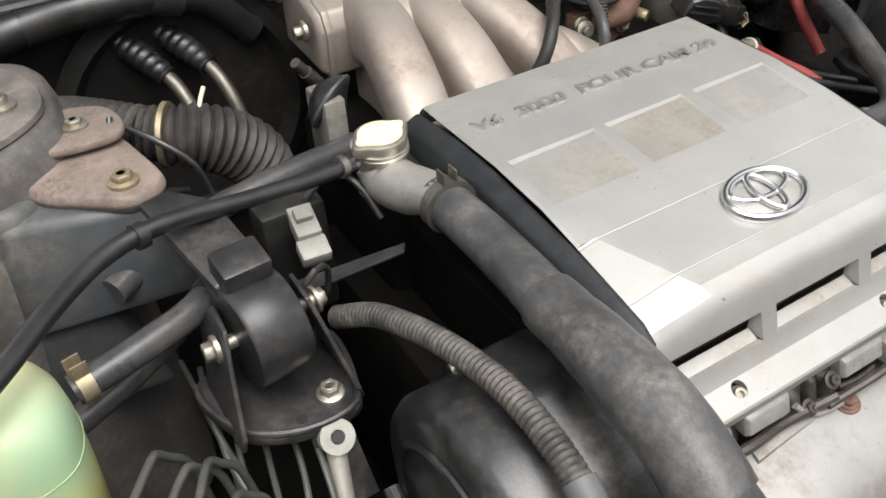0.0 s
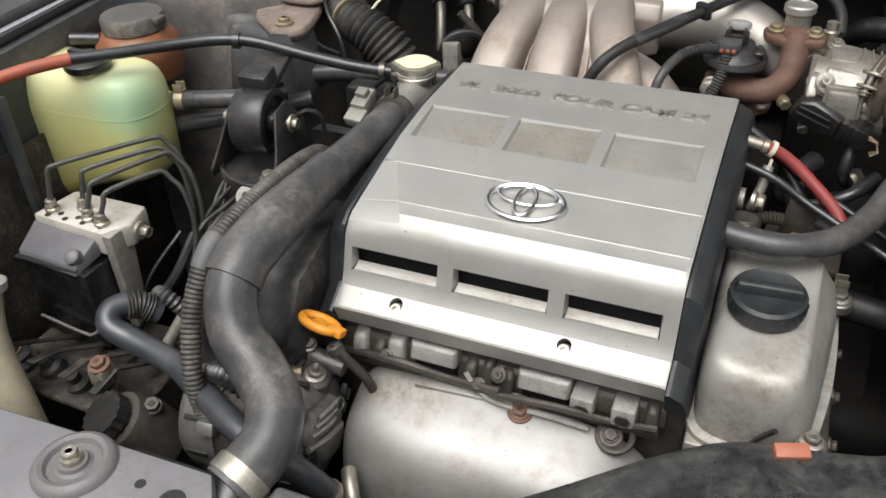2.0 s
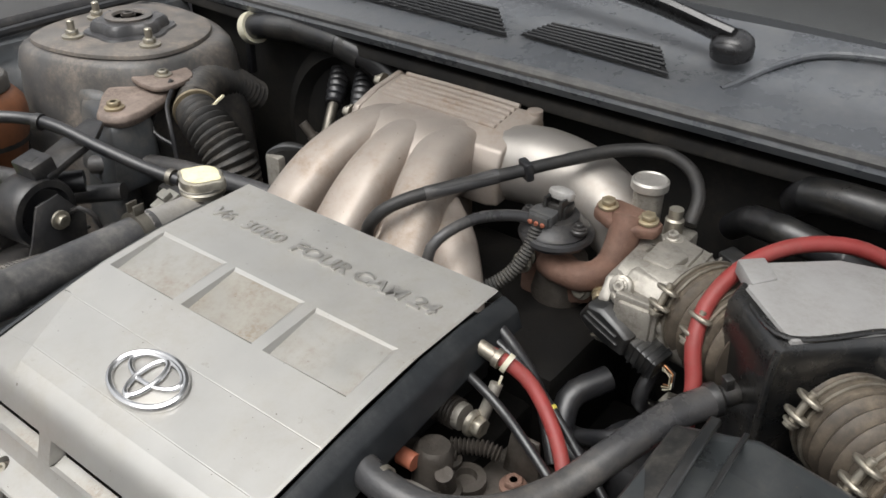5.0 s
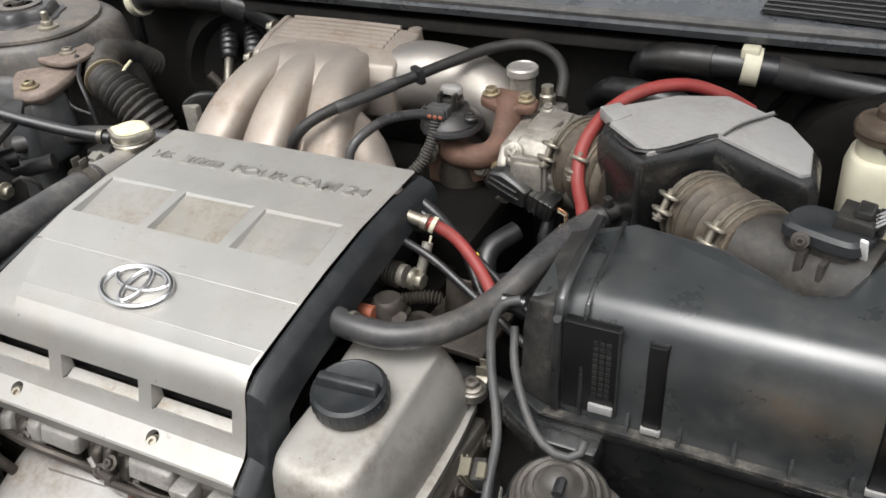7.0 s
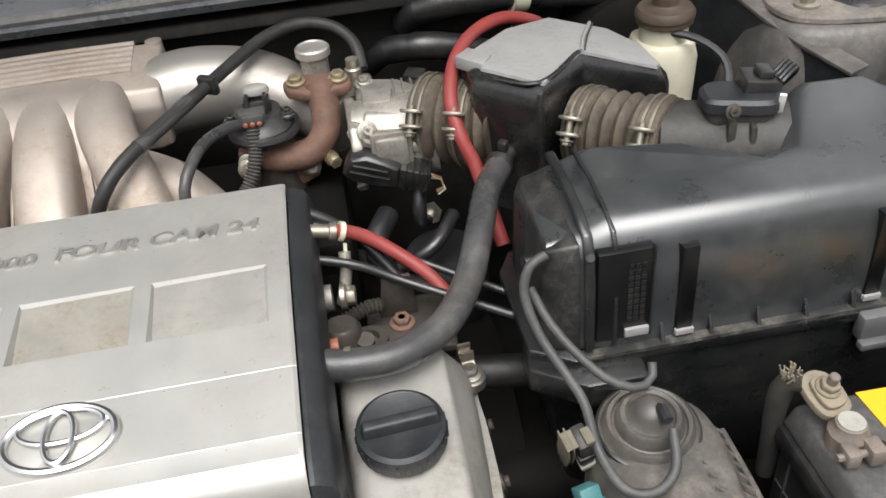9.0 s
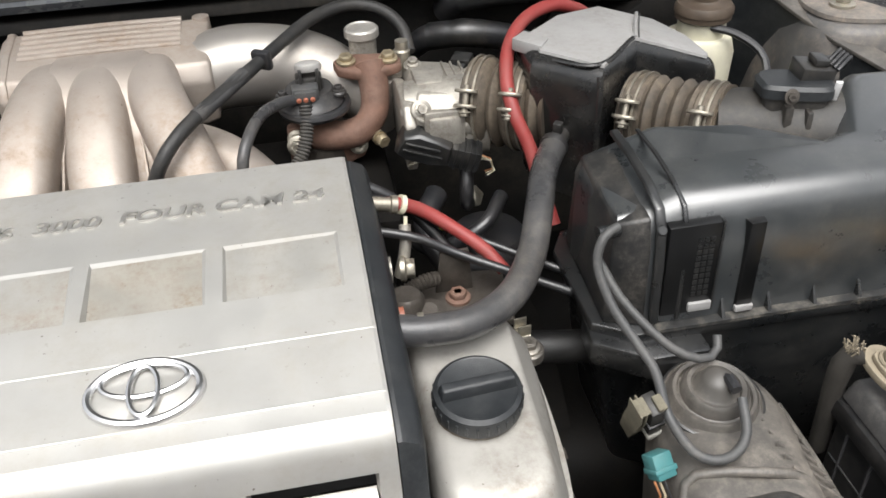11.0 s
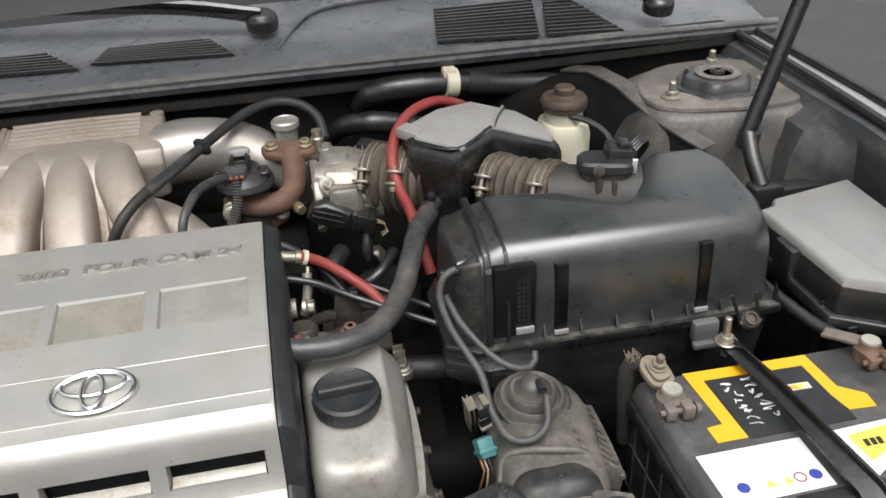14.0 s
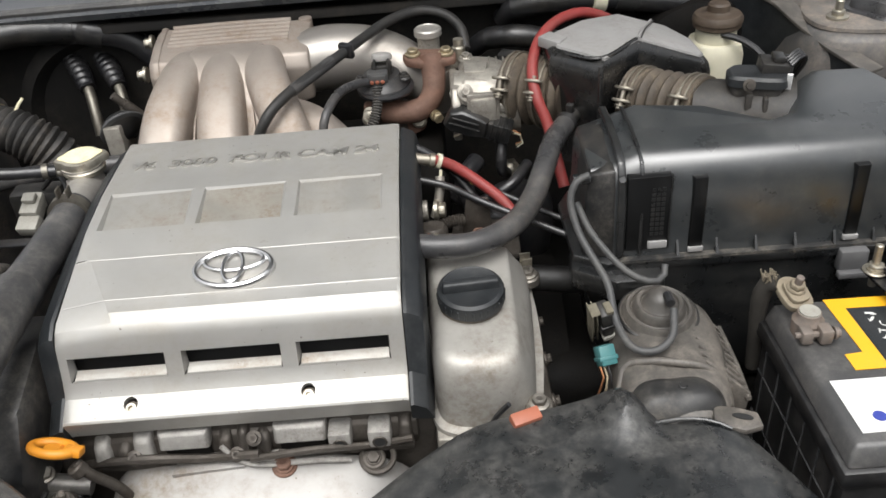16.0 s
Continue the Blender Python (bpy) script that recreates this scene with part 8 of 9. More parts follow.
def timing_cover():
    root = thing("timing_belt_cover", "black moulded timing belt cover with dusty face", "belt cover", (-0.30, 0.05, 0.7))
    c = (-0.315, 0.045, 0.700)
    part("shell", lathe([(0.0, -0.012), (0.105, -0.012), (0.122, -0.006), (0.128, 0.004), (0.128, 0.055), (0.118, 0.062), (0, 0.062)], c, (1, 0, 0), 48), TCOVER, root)
    part("face_ring", ring(0.092, 0.004, (-0.328, 0.045, 0.700), (1, 0, 0), 44, 8), TCOVER, root)
    part("flange", lathe([(0.132, 0.048), (0.136, 0.050), (0.136, 0.058), (0.132, 0.060)], c, (1, 0, 0), 48), TCOVER, root)
    part("lower_shell", box(-0.327, -0.255, -0.08, 0.16, 0.45, 0.70, 0.02), TCOVER, root)
    for a in (0.7, 1.9):
        part("bolt", hexbolt((-0.262, 0.045 + 0.13 * math.cos(a), 0.70 + 0.13 * math.sin(a)), (-1, 0, 0), 0.006, 0.008), STEEL, root)
    part("inner_guard", layers([[(x, y, z) for y, z in ((0.16, 0.70), (0.14, 0.80), (0.06, 0.825), (-0.02, 0.80), (-0.06, 0.74), (-0.05, 0.68))] for x in (-0.255, -0.19)], 0.01), TCOVER, root)


timing_cover()
LOOMGREY = mat("dark_corrugated_sleeve", (0.035, 0.034, 0.032), 0.5, 0, 0.15, 60, (0.24, 0.21, 0.175), 0.8, 20, 0.1, 400)
hose("wiring_loom", [(-0.318, 0.255, 0.785), (-0.300, 0.205, 0.815), (-0.285, 0.13, 0.838), (-0.277, 0.06, 0.848), (-0.277, 0.0, 0.846), (-0.281, -0.045, 0.833), (-0.284, -0.078, 0.795), (-0.278, -0.105, 0.757), (-0.270, -0.122, 0.72), (-0.262, -0.125, 0.66)],
     0.0103, LOOMGREY, "grey corrugated wiring loom draped over the belt cover", "wiring loom", seg=14, pitch=0.0052, amp=0.0008)
part("tape", tube([(-0.279, -0.030, 0.841), (-0.281, -0.046, 0.833), (-0.2825, -0.060, 0.817)], 0.0125, 12), LATCHG, bpy.data.objects["wiring_loom"], "grey clamp sleeve")
BLUERUB = mat("bloomed_blue_grey_rubber", (0.034, 0.038, 0.045), 0.36, 0, 0.2, 30, (0.17, 0.16, 0.145), 0.45, 14, 0.2, 400, spec=0.8)
hose("lower_radiator_hose", [(-0.398, -0.022, 0.700), (-0.418, -0.037, 0.719), (-0.432, -0.058, 0.722), (-0.424, -0.075, 0.713), (-0.391, -0.076, 0.701), (-0.325, -0.088, 0.696), (-0.250, -0.126, 0.702), (-0.200, -0.150, 0.704), (-0.163, -0.156, 0.692), (-0.130, -0.146, 0.658), (-0.112, -0.132, 0.615), (-0.102, -0.122, 0.575), (-0.09, -0.10, 0.53)],
     0.0142, BLUERUB, "smooth dark blue-grey rubber hose crossing the lower bay", seg=20, step=0.005)
part("collar", tube([(-0.405, -0.027, 0.708), (-0.414, -0.034, 0.716), (-0.423, -0.045, 0.720)], 0.0160, 18, 0.002, pitch=0.004, amp=0.0012), DUSTY, bpy.data.objects["lower_radiator_hose"], "ribbed rubber collar")
part("clamp", band((-0.1155, -0.135, 0.624), (0.35, 0.28, -0.88), 0.0160, 0.005), STEEL, bpy.data.objects["lower_radiator_hose"], "steel hose clamp")
part("ribbed_end", tube([(-0.112, -0.132, 0.616), (-0.104, -0.125, 0.588), (-0.099, -0.118, 0.56)], 0.0172, 16, pitch=0.008, amp=0.002), RUBBER2, bpy.data.objects["lower_radiator_hose"], "ribbed rubber boot")
hose("corrugated_loom", [(-0.415, 0.0, 0.705), (-0.400, -0.01, 0.718), (-0.382, -0.008, 0.705), (-0.375, 0.0, 0.67), (-0.38, -0.02, 0.60)], 0.0085, RUBBER, "black ribbed harness sleeve by the brake modulator", "wiring loom", pitch=0.006, amp=0.0015)


def filler_pipe():
    root = thing("washer_filler_pipe", "weathered beige washer filler pipe with round cap", "pipe", (-0.56, -0.13, 0.7))
    part("pipe", tube([(-0.575, -0.105, 0.742), (-0.568, -0.125, 0.69), (-0.545, -0.145, 0.60), (-0.53, -0.16, 0.50)], [0.020, 0.022, 0.028, 0.034], 20), PIPECREAM, root)
    part("cap", lathe([(0.026, -0.004), (0.027, 0.006), (0.022, 0.010), (0.012, 0.011), (0.011, 0.016), (0, 0.016)], (-0.577, -0.102, 0.746), (-0.1, 0.2, 1), 26), GREYCON, root)


filler_pipe()
b = thing("body_clip", "rusty bolt with dirty beige bracket on the inner fender", "bracket", (-0.45, -0.085, 0.655))
part("bracket", box(-0.462, -0.438, -0.098, -0.074, 0.625, 0.652, 0.004), BEIGE, b)
part("bolt", hexbolt((-0.45, -0.086, 0.652), (0, -0.2, 1), 0.0095, 0.010, 1.4), RUST, b)


OILALU = mat("oily_grey_aluminium", (0.22, 0.213, 0.20), 0.36, 0.55, 0.2, 40, (0.06, 0.05, 0.04), 0.75, 26, 0.4, 450)
CHALKALU = mat("bright_bare_aluminium", (0.78, 0.77, 0.74), 0.45, 0.3, 0.06, 40, (0.4, 0.36, 0.3), 0.3, 40, 0.2, 500)


def alternator():
    root = thing("alternator", "bare cast alternator with ribbed end cover, slots and terminal stud", "alternator", (-0.19, -0.08, 0.63))
    c, w = Vector((-0.300, -0.084, 0.640)), Vector((1, 0.05, 0.05))
    m = aim(c, w)
    part("stator", lathe([(0.0, 0.05), (0.064, 0.05), (0.064, 0.100), (0, 0.100)], c, w, 40), DARKCAST, root, "dark laminated stator")
    part("pulley_end", lathe([(0.0, 0.0), (0.050, 0.0), (0.060, 0.006), (0.066, 0.016), (0.067, 0.054), (0, 0.054)], c, w, 40), OILALU, root)
    part("end_cover", lathe([(0.0, 0.098), (0.067, 0.098), (0.067, 0.122), (0.0655, 0.132), (0.061, 0.141), (0.053, 0.147), (0.04, 0.1505), (0.0, 0.1525)], c, w, 48), OILALU, root)
    for k in range(20):
        turn = m @ Matrix.Rotation(2 * math.pi * k / 20, 4, "Z")
        part("vent", moved(box(0.050, 0.0668, -0.0028, 0.0028, 0.112, 0.1435, 0.001), turn), INKSHADE, root, "dark cooling slot")
        if k % 2 == 0:
            part("vent", moved(box(0.050, 0.0682, -0.0030, 0.0030, 0.018, 0.044, 0.001), turn), INKSHADE, root, "dark cooling slot")
    for k in range(3):
        turn = m @ Matrix.Rotation(2 * math.pi * (k / 3 + 0.08), 4, "Z")
        for h in (0.040, 0.098):
            part("bolt_lug", moved(box(0.058, 0.078, -0.008, 0.008, h, h + 0.021, 0.003), turn), OILALU, root)
    # the stepped plate on the end cover, its three ribs, and the smooth bulge under them
    X = -0.1475
    plate = [(-0.096, 0.694), (-0.055, 0.683), (-0.046, 0.664), (-0.050, 0.640), (-0.118, 0.666), (-0.116, 0.676)]
    part("rib_plate", layers([[(X - 0.004, y, z) for y, z in plate], [(X + 0.004, y, z) for y, z in inset(plate, 0.001)], [(X + 0.0055, y, z) for y, z in inset(plate, 0.003)]], 0), OILALU, root)
    for ya, za, yb, zb in ((-0.094, 0.6865, -0.059, 0.678), (-0.102, 0.6805, -0.061, 0.668), (-0.110, 0.6745, -0.063, 0.657)):
        part("rib", tube([(X + 0.0055, ya, za), (X + 0.0065, (ya + yb) / 2, (za + zb) / 2), (X + 0.0055, yb, zb)], 0.0027, 8), BRIGHTALU, root, "bright worn rib")
    part("step", tube([(X + 0.004, -0.118, 0.662), (X + 0.007, -0.085, 0.649), (X + 0.004, -0.052, 0.636)], 0.0036, 8), BRIGHTALU, root)
    bulge = outline([(-0.100, 0.652), (-0.052, 0.634), (-0.048, 0.620), (-0.064, 0.608), (-0.090, 0.612), (-0.104, 0.630)], 36)
    part("bulge", layers([[(X - 0.006, y, z) for y, z in inset(bulge, -0.002)], [(X + 0.002, y, z) for y, z in bulge], [(X + 0.0055, y, z) for y, z in inset(bulge, 0.004)], [(X + 0.007, y, z) for y, z in inset(bulge, 0.010)]], 0), OILALU, root, "smooth bulge of the end cover", smooth=60)
    for i in range(3):
        for k in range(4):
            y, z = -0.118 + 0.0058 * i, 0.655 - 0.0068 * k - 0.0022 * i
            part("grid_slot", box(X - 0.004, X + 0.0042, y - 0.0019, y + 0.0019, z - 0.0023, z + 0.0023, 0.0004), INKSHADE, root, "square dark slot")
    part("bore", disc(0.0055, 0.002, (X + 0.0045, -0.051, 0.6665), (1, 0, 0.1), 0.0005, 18), INKSHADE, root, "dark bolt bore")
    part("bore_rim", ring(0.0072, 0.0018, (X + 0.005, -0.051, 0.6665), (1, 0, 0.1), 22, 6), OILALU, root)
    for y, z in ((-0.034, 0.672), (-0.029, 0.660), (-0.040, 0.650)):
        part("side_slot", block(pose(X + 0.002, y, z, -35, 0, 0), 0.006, 0.004, 0.013, 0.001), INKSHADE, root, "curved dark slot")
    # terminal stud with its brass nuts, and the plug with a bellows boot
    part("terminal_base", lathe([(0.017, -0.012), (0.0165, 0.004), (0.012, 0.008), (0, 0.009)], (-0.166, -0.056, 0.700), (0.25, -0.1, 1), 26), DARKCAST, root)
    part("terminal", join(hexbolt((-0.164, -0.057, 0.708), (0.25, -0.1, 1), 0.0085, 0.008, 1.4), disc(0.004, 0.018, (-0.164, -0.057, 0.708), (0.25, -0.1, 1))), OILBOLT, root, "terminal stud and nut")
    for k in range(2):
        part("lug_nut", hexbolt((-0.176 - 0.014 * k, -0.064 - 0.006 * k, 0.713 + 0.002 * k), (-1, -0.4, 0.1), 0.0058, 0.009, 1.1), BRASS, root, "brass cable lug")
    part("cable", tube([(-0.190, -0.069, 0.715), (-0.225, -0.066, 0.722), (-0.262, -0.07, 0.712), (-0.27, -0.1, 0.68)], 0.0065, 10), RUBBER, root)
    part("plug", join(block(pose(-0.176, -0.108, 0.697, 0, 25, 20), 0.042, 0.030, 0.028, 0.005), block(pose(-0.170, -0.103, 0.711, 0, 25, 20), 0.026, 0.016, 0.010, 0.003)), PLASTIC, root, "black plug")
    part("plug_boot", tube([(-0.190, -0.112, 0.708), (-0.212, -0.112, 0.724), (-0.236, -0.108, 0.728), (-0.262, -0.10, 0.718)], [0.014, 0.0125, 0.011, 0.010], 14, 0.003, pitch=0.009, amp=0.002), RUBBER2, root, "ribbed rubber plug boot")
    part("ear", join(box(-0.275, -0.245, -0.045, -0.010, 0.665, 0.700, 0.006), disc(0.014, 0.034, (-0.278, -0.03, 0.688), (1, 0, 0))), OILALU, root)
    part("strap", layers([[(-0.294, -0.074, z), (-0.256, -0.068, z + 0.004), (-0.252, -0.050, z + 0.004), (-0.292, -0.054, z)] for z in (0.700, 0.704)], 0.001), CHALKALU, root, "bright bare aluminium strap")
    for k in range(5):
        part("top_slot", block(pose(-0.232 + 0.011 * k, -0.040 - 0.003 * k, 0.7065, 20, 0, -20), 0.0055, 0.020, 0.003, 0.0008), INKSHADE, root, "dark slot on the crown")
    part("crown", layers([[(-0.246, -0.060, z), (-0.170, -0.066, z), (-0.168, -0.025, z - 0.012), (-0.244, -0.018, z - 0.012)] for z in (0.690, 0.706)], 0.003), OILALU, root)
    part("bracket", tube([(-0.28, 0.0, 0.70), (-0.24, -0.01, 0.712), (-0.20, -0.02, 0.70), (-0.15, -0.02, 0.69)], 0.011, 10), OILALU, root)
    part("bracket_bolt", hexbolt((-0.192, -0.022, 0.712), (0.2, -0.3, 1), 0.0075, 0.007, 1.3), OILBOLT, root)


BRIGHTALU = mat("rubbed_aluminium", (0.40, 0.39, 0.37), 0.36, 0.6, 0.15, 40, (0.14, 0.12, 0.10), 0.5, 30, 0.3, 450)
alternator()


def dipstick():
    root = thing("oil_dipstick", "orange plastic oil dipstick ring on a dark tube", "dipstick", (-0.16, -0.03, 0.74))
    part("handle", moved(join(ring(0.0135, 0.0045, (0, 0, 0), (0, 0, 1), 30, 10, 1.35, 0.8), disc(0.008, 0.004, (0, 0, -0.002)), box(0.010, 0.026, -0.006, 0.006, -0.004, 0.004, 0.002)), pose(-0.163, -0.035, 0.763, -22, 8, -8) @ Matrix.Scale(1.16, 4)), ORANGE, root, "orange ring handle")
    part("tube", tube([(-0.142, -0.044, 0.750), (-0.132, -0.046, 0.735), (-0.115, -0.035, 0.70), (-0.11, -0.02, 0.65)], 0.0055, 10), DARKCAST, root)
    part("collar", disc(0.009, 0.012, (-0.138, -0.046, 0.737), (-0.4, 0, 0.8)), DARKCAST, root)


dipstick()


def accordion_duct():
    root = thing("accordion_duct", "black corrugated air duct hose by the strut tower", "duct hose", (-0.35, 0.47, 0.87))
    part("hose", tube([(-0.398, 0.482, 0.893), (-0.376, 0.468, 0.890), (-0.352, 0.460, 0.884), (-0.326, 0.457, 0.868), (-0.304, 0.458, 0.843), (-0.292, 0.460, 0.80)], [0.024, 0.028, 0.031, 0.032, 0.032, 0.030], 28, pitch=0.0090, amp=0.0026), RIBDUST, root)
    part("tail", tube([(-0.396, 0.481, 0.893), (-0.425, 0.512, 0.895), (-0.455, 0.555, 0.890), (-0.475, 0.61, 0.868), (-0.48, 0.66, 0.83)], 0.0245, 24, pitch=0.010, amp=0.0022), RIBDUST, root)
    part("yellow_band", band((-0.380, 0.470, 0.891), (0.85, -0.5, -0.1), 0.0305, 0.005), BRASS, root, "dull yellow band")
    part("tab", tube([(-0.345, 0.470, 0.905), (-0.339, 0.476, 0.914), (-0.332, 0.482, 0.922)], 0.0022, 6), YELLOWCAP, root, "pale yellow tie tail")
    part("lead", tube([(-0.415, 0.46, 0.915), (-0.395, 0.435, 0.905), (-0.372, 0.42, 0.880), (-0.362, 0.415, 0.84)], 0.003, 8), RUBBER2, root)


accordion_duct()


def tower_bracket():
    root = thing("mount_bracket", "dusty steel engine mount bracket bolted to the strut tower", "bracket", (-0.46, 0.41, 0.9))
    o = outline([(-0.515, 0.425), (-0.470, 0.378), (-0.438, 0.358), (-0.408, 0.375), (-0.410, 0.42), (-0.425, 0.47), (-0.46, 0.50), (-0.51, 0.50)], 48)
    zz = lambda y: 0.905 + 0.10 * max(0, y - 0.41)
    part("plate", layers([[(x, y, zz(y) - 0.018) for x, y in inset(o, 0.006)], [(x, y, zz(y) - 0.008) for x, y in o], [(x, y, zz(y)) for x, y in inset(o, 0.004)]], 0.002), STAMPED, root)
    part("bolt", hexbolt((-0.440, 0.385, 0.906), (0, 0, 1), 0.0095, 0.010, 1.4), BRASS, root, "rusty flange bolt")
    part("upper_ear", layers([[(x, y, z) for x, y in outline([(-0.50, 0.455), (-0.435, 0.440), (-0.415, 0.465), (-0.43, 0.51), (-0.49, 0.52)], 30)] for z in (0.914, 0.922)], 0.003), STAMPED, root)
    part("ear_bolt", hexbolt((-0.455, 0.478, 0.922), (0, 0, 1), 0.008, 0.008), STEEL, root)
    part("skirt", layers([[(-0.56, 0.385, 0.78), (-0.40, 0.34, 0.80), (-0.40, 0.42, 0.80), (-0.56, 0.48, 0.80)], [(-0.55, 0.40, 0.89), (-0.42, 0.360, 0.892), (-0.41, 0.42, 0.892), (-0.55, 0.48, 0.90)]], 0.01), INNER, root)
    part("apron_fold", layers([[(-0.72, 0.40, 0.68), (-0.45, 0.37, 0.68), (-0.45, 0.42, 0.68), (-0.72, 0.48, 0.68)], [(-0.72, 0.425, 0.92), (-0.53, 0.40, 0.90), (-0.50, 0.42, 0.90), (-0.72, 0.48, 0.925)]], 0.01), INNER, root)
    part("wire", tube([(-0.425, 0.47, 0.925), (-0.432, 0.45, 0.90), (-0.415, 0.42, 0.87), (-0.38, 0.43, 0.85)], 0.003, 8), RUBBER2, root)


tower_bracket()


def vacuum_valve():
    root = thing("vacuum_valve", "round black vacuum diaphragm beside the manifold", "valve", (-0.215, 0.43, 0.87))
    c, wv = (-0.206, 0.478, 0.866), (0.45, -0.62, -0.45)
    part("diaphragm", lathe([(0.010, -0.02), (0.024, -0.012), (0.031, -0.004), (0.032, 0.0), (0.030, 0.003), (0.020, 0.008), (0.008, 0.016), (0, 0.018)], c, wv, 30), PLASTIC, root)
    part("rim", lathe([(0.030, -0.003), (0.0335, -0.001), (0.0335, 0.002), (0.030, 0.004)], c, wv, 32), GREYRUB, root)
    part("bracket", box(-0.225, -0.20, 0.45, 0.50, 0.80, 0.88, 0.004), CASTBARE, root)
    part("pipe_stub", lathe([(0.008, 0), (0.008, 0.03), (0.006, 0.03), (0.006, 0.05), (0, 0.05)], (-0.195, 0.53, 0.86), (-0.5, -0.2, 0.7), 12), DARKCAST, root)
    for x in (-0.262, -0.312):
        part("heater_pipe", tube([(x + 0.004, 0.636, 0.785), (x, 0.650, 0.815), (x - 0.008, 0.672, 0.842), (x - 0.022, 0.698, 0.860)], 0.0085, 14), OILSTEEL, root, "tarnished steel heater pipe")
        part("heater_sleeve", tube([(x - 0.012, 0.680, 0.848), (x - 0.026, 0.705, 0.864), (x - 0.045, 0.738, 0.880)], [0.0125, 0.016, 0.017], 16, pitch=0.012, amp=0.001), RUBBER2, root, "black rubber heater boot")


vacuum_valve()

hose("ribbed_loom", [(-0.006, 0.394, 0.855), (0.010, 0.388, 0.892), (0.030, 0.404, 0.914), (0.062, 0.445, 0.926), (0.105, 0.500, 0.935), (0.145, 0.555, 0.943), (0.185, 0.605, 0.949), (0.228, 0.630, 0.950), (0.265, 0.622, 0.943), (0.286, 0.600, 0.927), (0.290, 0.575, 0.905)],
     0.0074, LOOM, "black braided wiring loom arching over the manifold", "wiring loom", seg=14, step=0.006, wob=0.06)
part("tape_wrap", tube([(0.050, 0.430, 0.922), (0.075, 0.462, 0.928), (0.100, 0.495, 0.934)], 0.0083, 14, 0.006, wob=0.08), RUBBER, bpy.data.objects["ribbed_loom"], "dusty wrapped tape")
part("clip", block(aim((0.120, 0.520, 0.938), (0.5, 0.8, 0.15)), 0.022, 0.022, 0.010, 0.003), RUBBER2, bpy.data.objects["ribbed_loom"])
hose("vacuum_hose", [(0.088, 0.388, 0.855), (0.090, 0.386, 0.885), (0.097, 0.402, 0.902), (0.112, 0.440, 0.910), (0.135, 0.475, 0.906), (0.150, 0.49, 0.900)], 0.0062, RUBBER, "black vacuum hose from the valve to the manifold")
for pts, r, lab in (([(-0.52, 0.70, 0.925), (-0.46, 0.69, 0.942), (-0.40, 0.70, 0.944), (-0.32, 0.70, 0.940), (-0.25, 0.715, 0.915), (-0.2, 0.72, 0.86)], 0.020, "thick black pipe along the bulkhead with a white clip"),
                    ([(0.36, 0.71, 0.90), (0.375, 0.685, 0.925), (0.41, 0.672, 0.935), (0.46, 0.665, 0.938), (0.53, 0.675, 0.930), (0.60, 0.69, 0.915), (0.72, 0.70, 0.90)], 0.018, "thick black heater hose along the bulkhead"),
                    ([(0.30, 0.70, 0.85), (0.33, 0.665, 0.885), (0.375, 0.645, 0.893), (0.43, 0.65, 0.88), (0.47, 0.69, 0.85)], 0.016, "fat black heater hose behind the throttle body")):
    h = hose("bulkhead_hose", pts, r, RUBBER2, lab, seg=18)
    part("cover_sleeve", tube([Vector(pts[1]), Vector(pts[2]), Vector(pts[3])], r + 0.0015, 18, 0.006, wob=0.05), PLASTIC, h, "taped black cover sleeve")
    part("tape", tube([Vector(pts[-3]), Vector(pts[-3]).lerp(Vector(pts[-2]), 0.5)], r + 0.0015, 18, 0.01), LOOM, h, "wrapped black tape")
g = thing("harness_guard", "black moulded harness guard along the inner fender", "guard", (0.76, 0.6, 0.85))
rim = [(0.70, 0.69, 0.928), (0.735, 0.655, 0.934), (0.758, 0.60, 0.928), (0.772, 0.54, 0.915), (0.790, 0.48, 0.902), (0.825, 0.42, 0.885)]
part("wall", layers([[(x - 0.003, y, 0.76), (x + 0.004, y + 0.003, 0.76), (x + 0.004, y + 0.003, z), (x - 0.003, y, z)] for x, y, z in rim], 0.0), TRIM, g)
part("top_flange", layers([[(x - 0.006, y - 0.002, z - 0.003), (x + 0.022, y + 0.010, z - 0.001), (x + 0.022, y + 0.010, z + 0.003), (x - 0.006, y - 0.002, z + 0.002)] for x, y, z in rim], 0.001), CANIS, g, "dusty top flange")
c = thing("pipe_clip", "off-white plastic pipe clip on the bulkhead", "clip", (-0.515, 0.70, 0.925))
part("band", lathe([(0.021, -0.008), (0.026, -0.008), (0.026, 0.008), (0.021, 0.008)], (-0.512, 0.699, 0.927), (0.9, -0.1, 0.3), 26), CREAM, c)
part("tail", box(-0.528, -0.516, 0.69, 0.702, 0.85, 0.92, 0.003), RUBBER2, c)
c = thing("pipe_clip", "cream plastic clip on the heater hose", "clip", (0.503, 0.668, 0.938))
part("band", join(lathe([(0.019, -0.010), (0.0235, -0.010), (0.0235, 0.010), (0.019, 0.010)], (0.503, 0.668, 0.936), (1, 0.1, -0.1), 26), box(0.490, 0.512, 0.655, 0.675, 0.948, 0.962, 0.003)), CREAM, c)


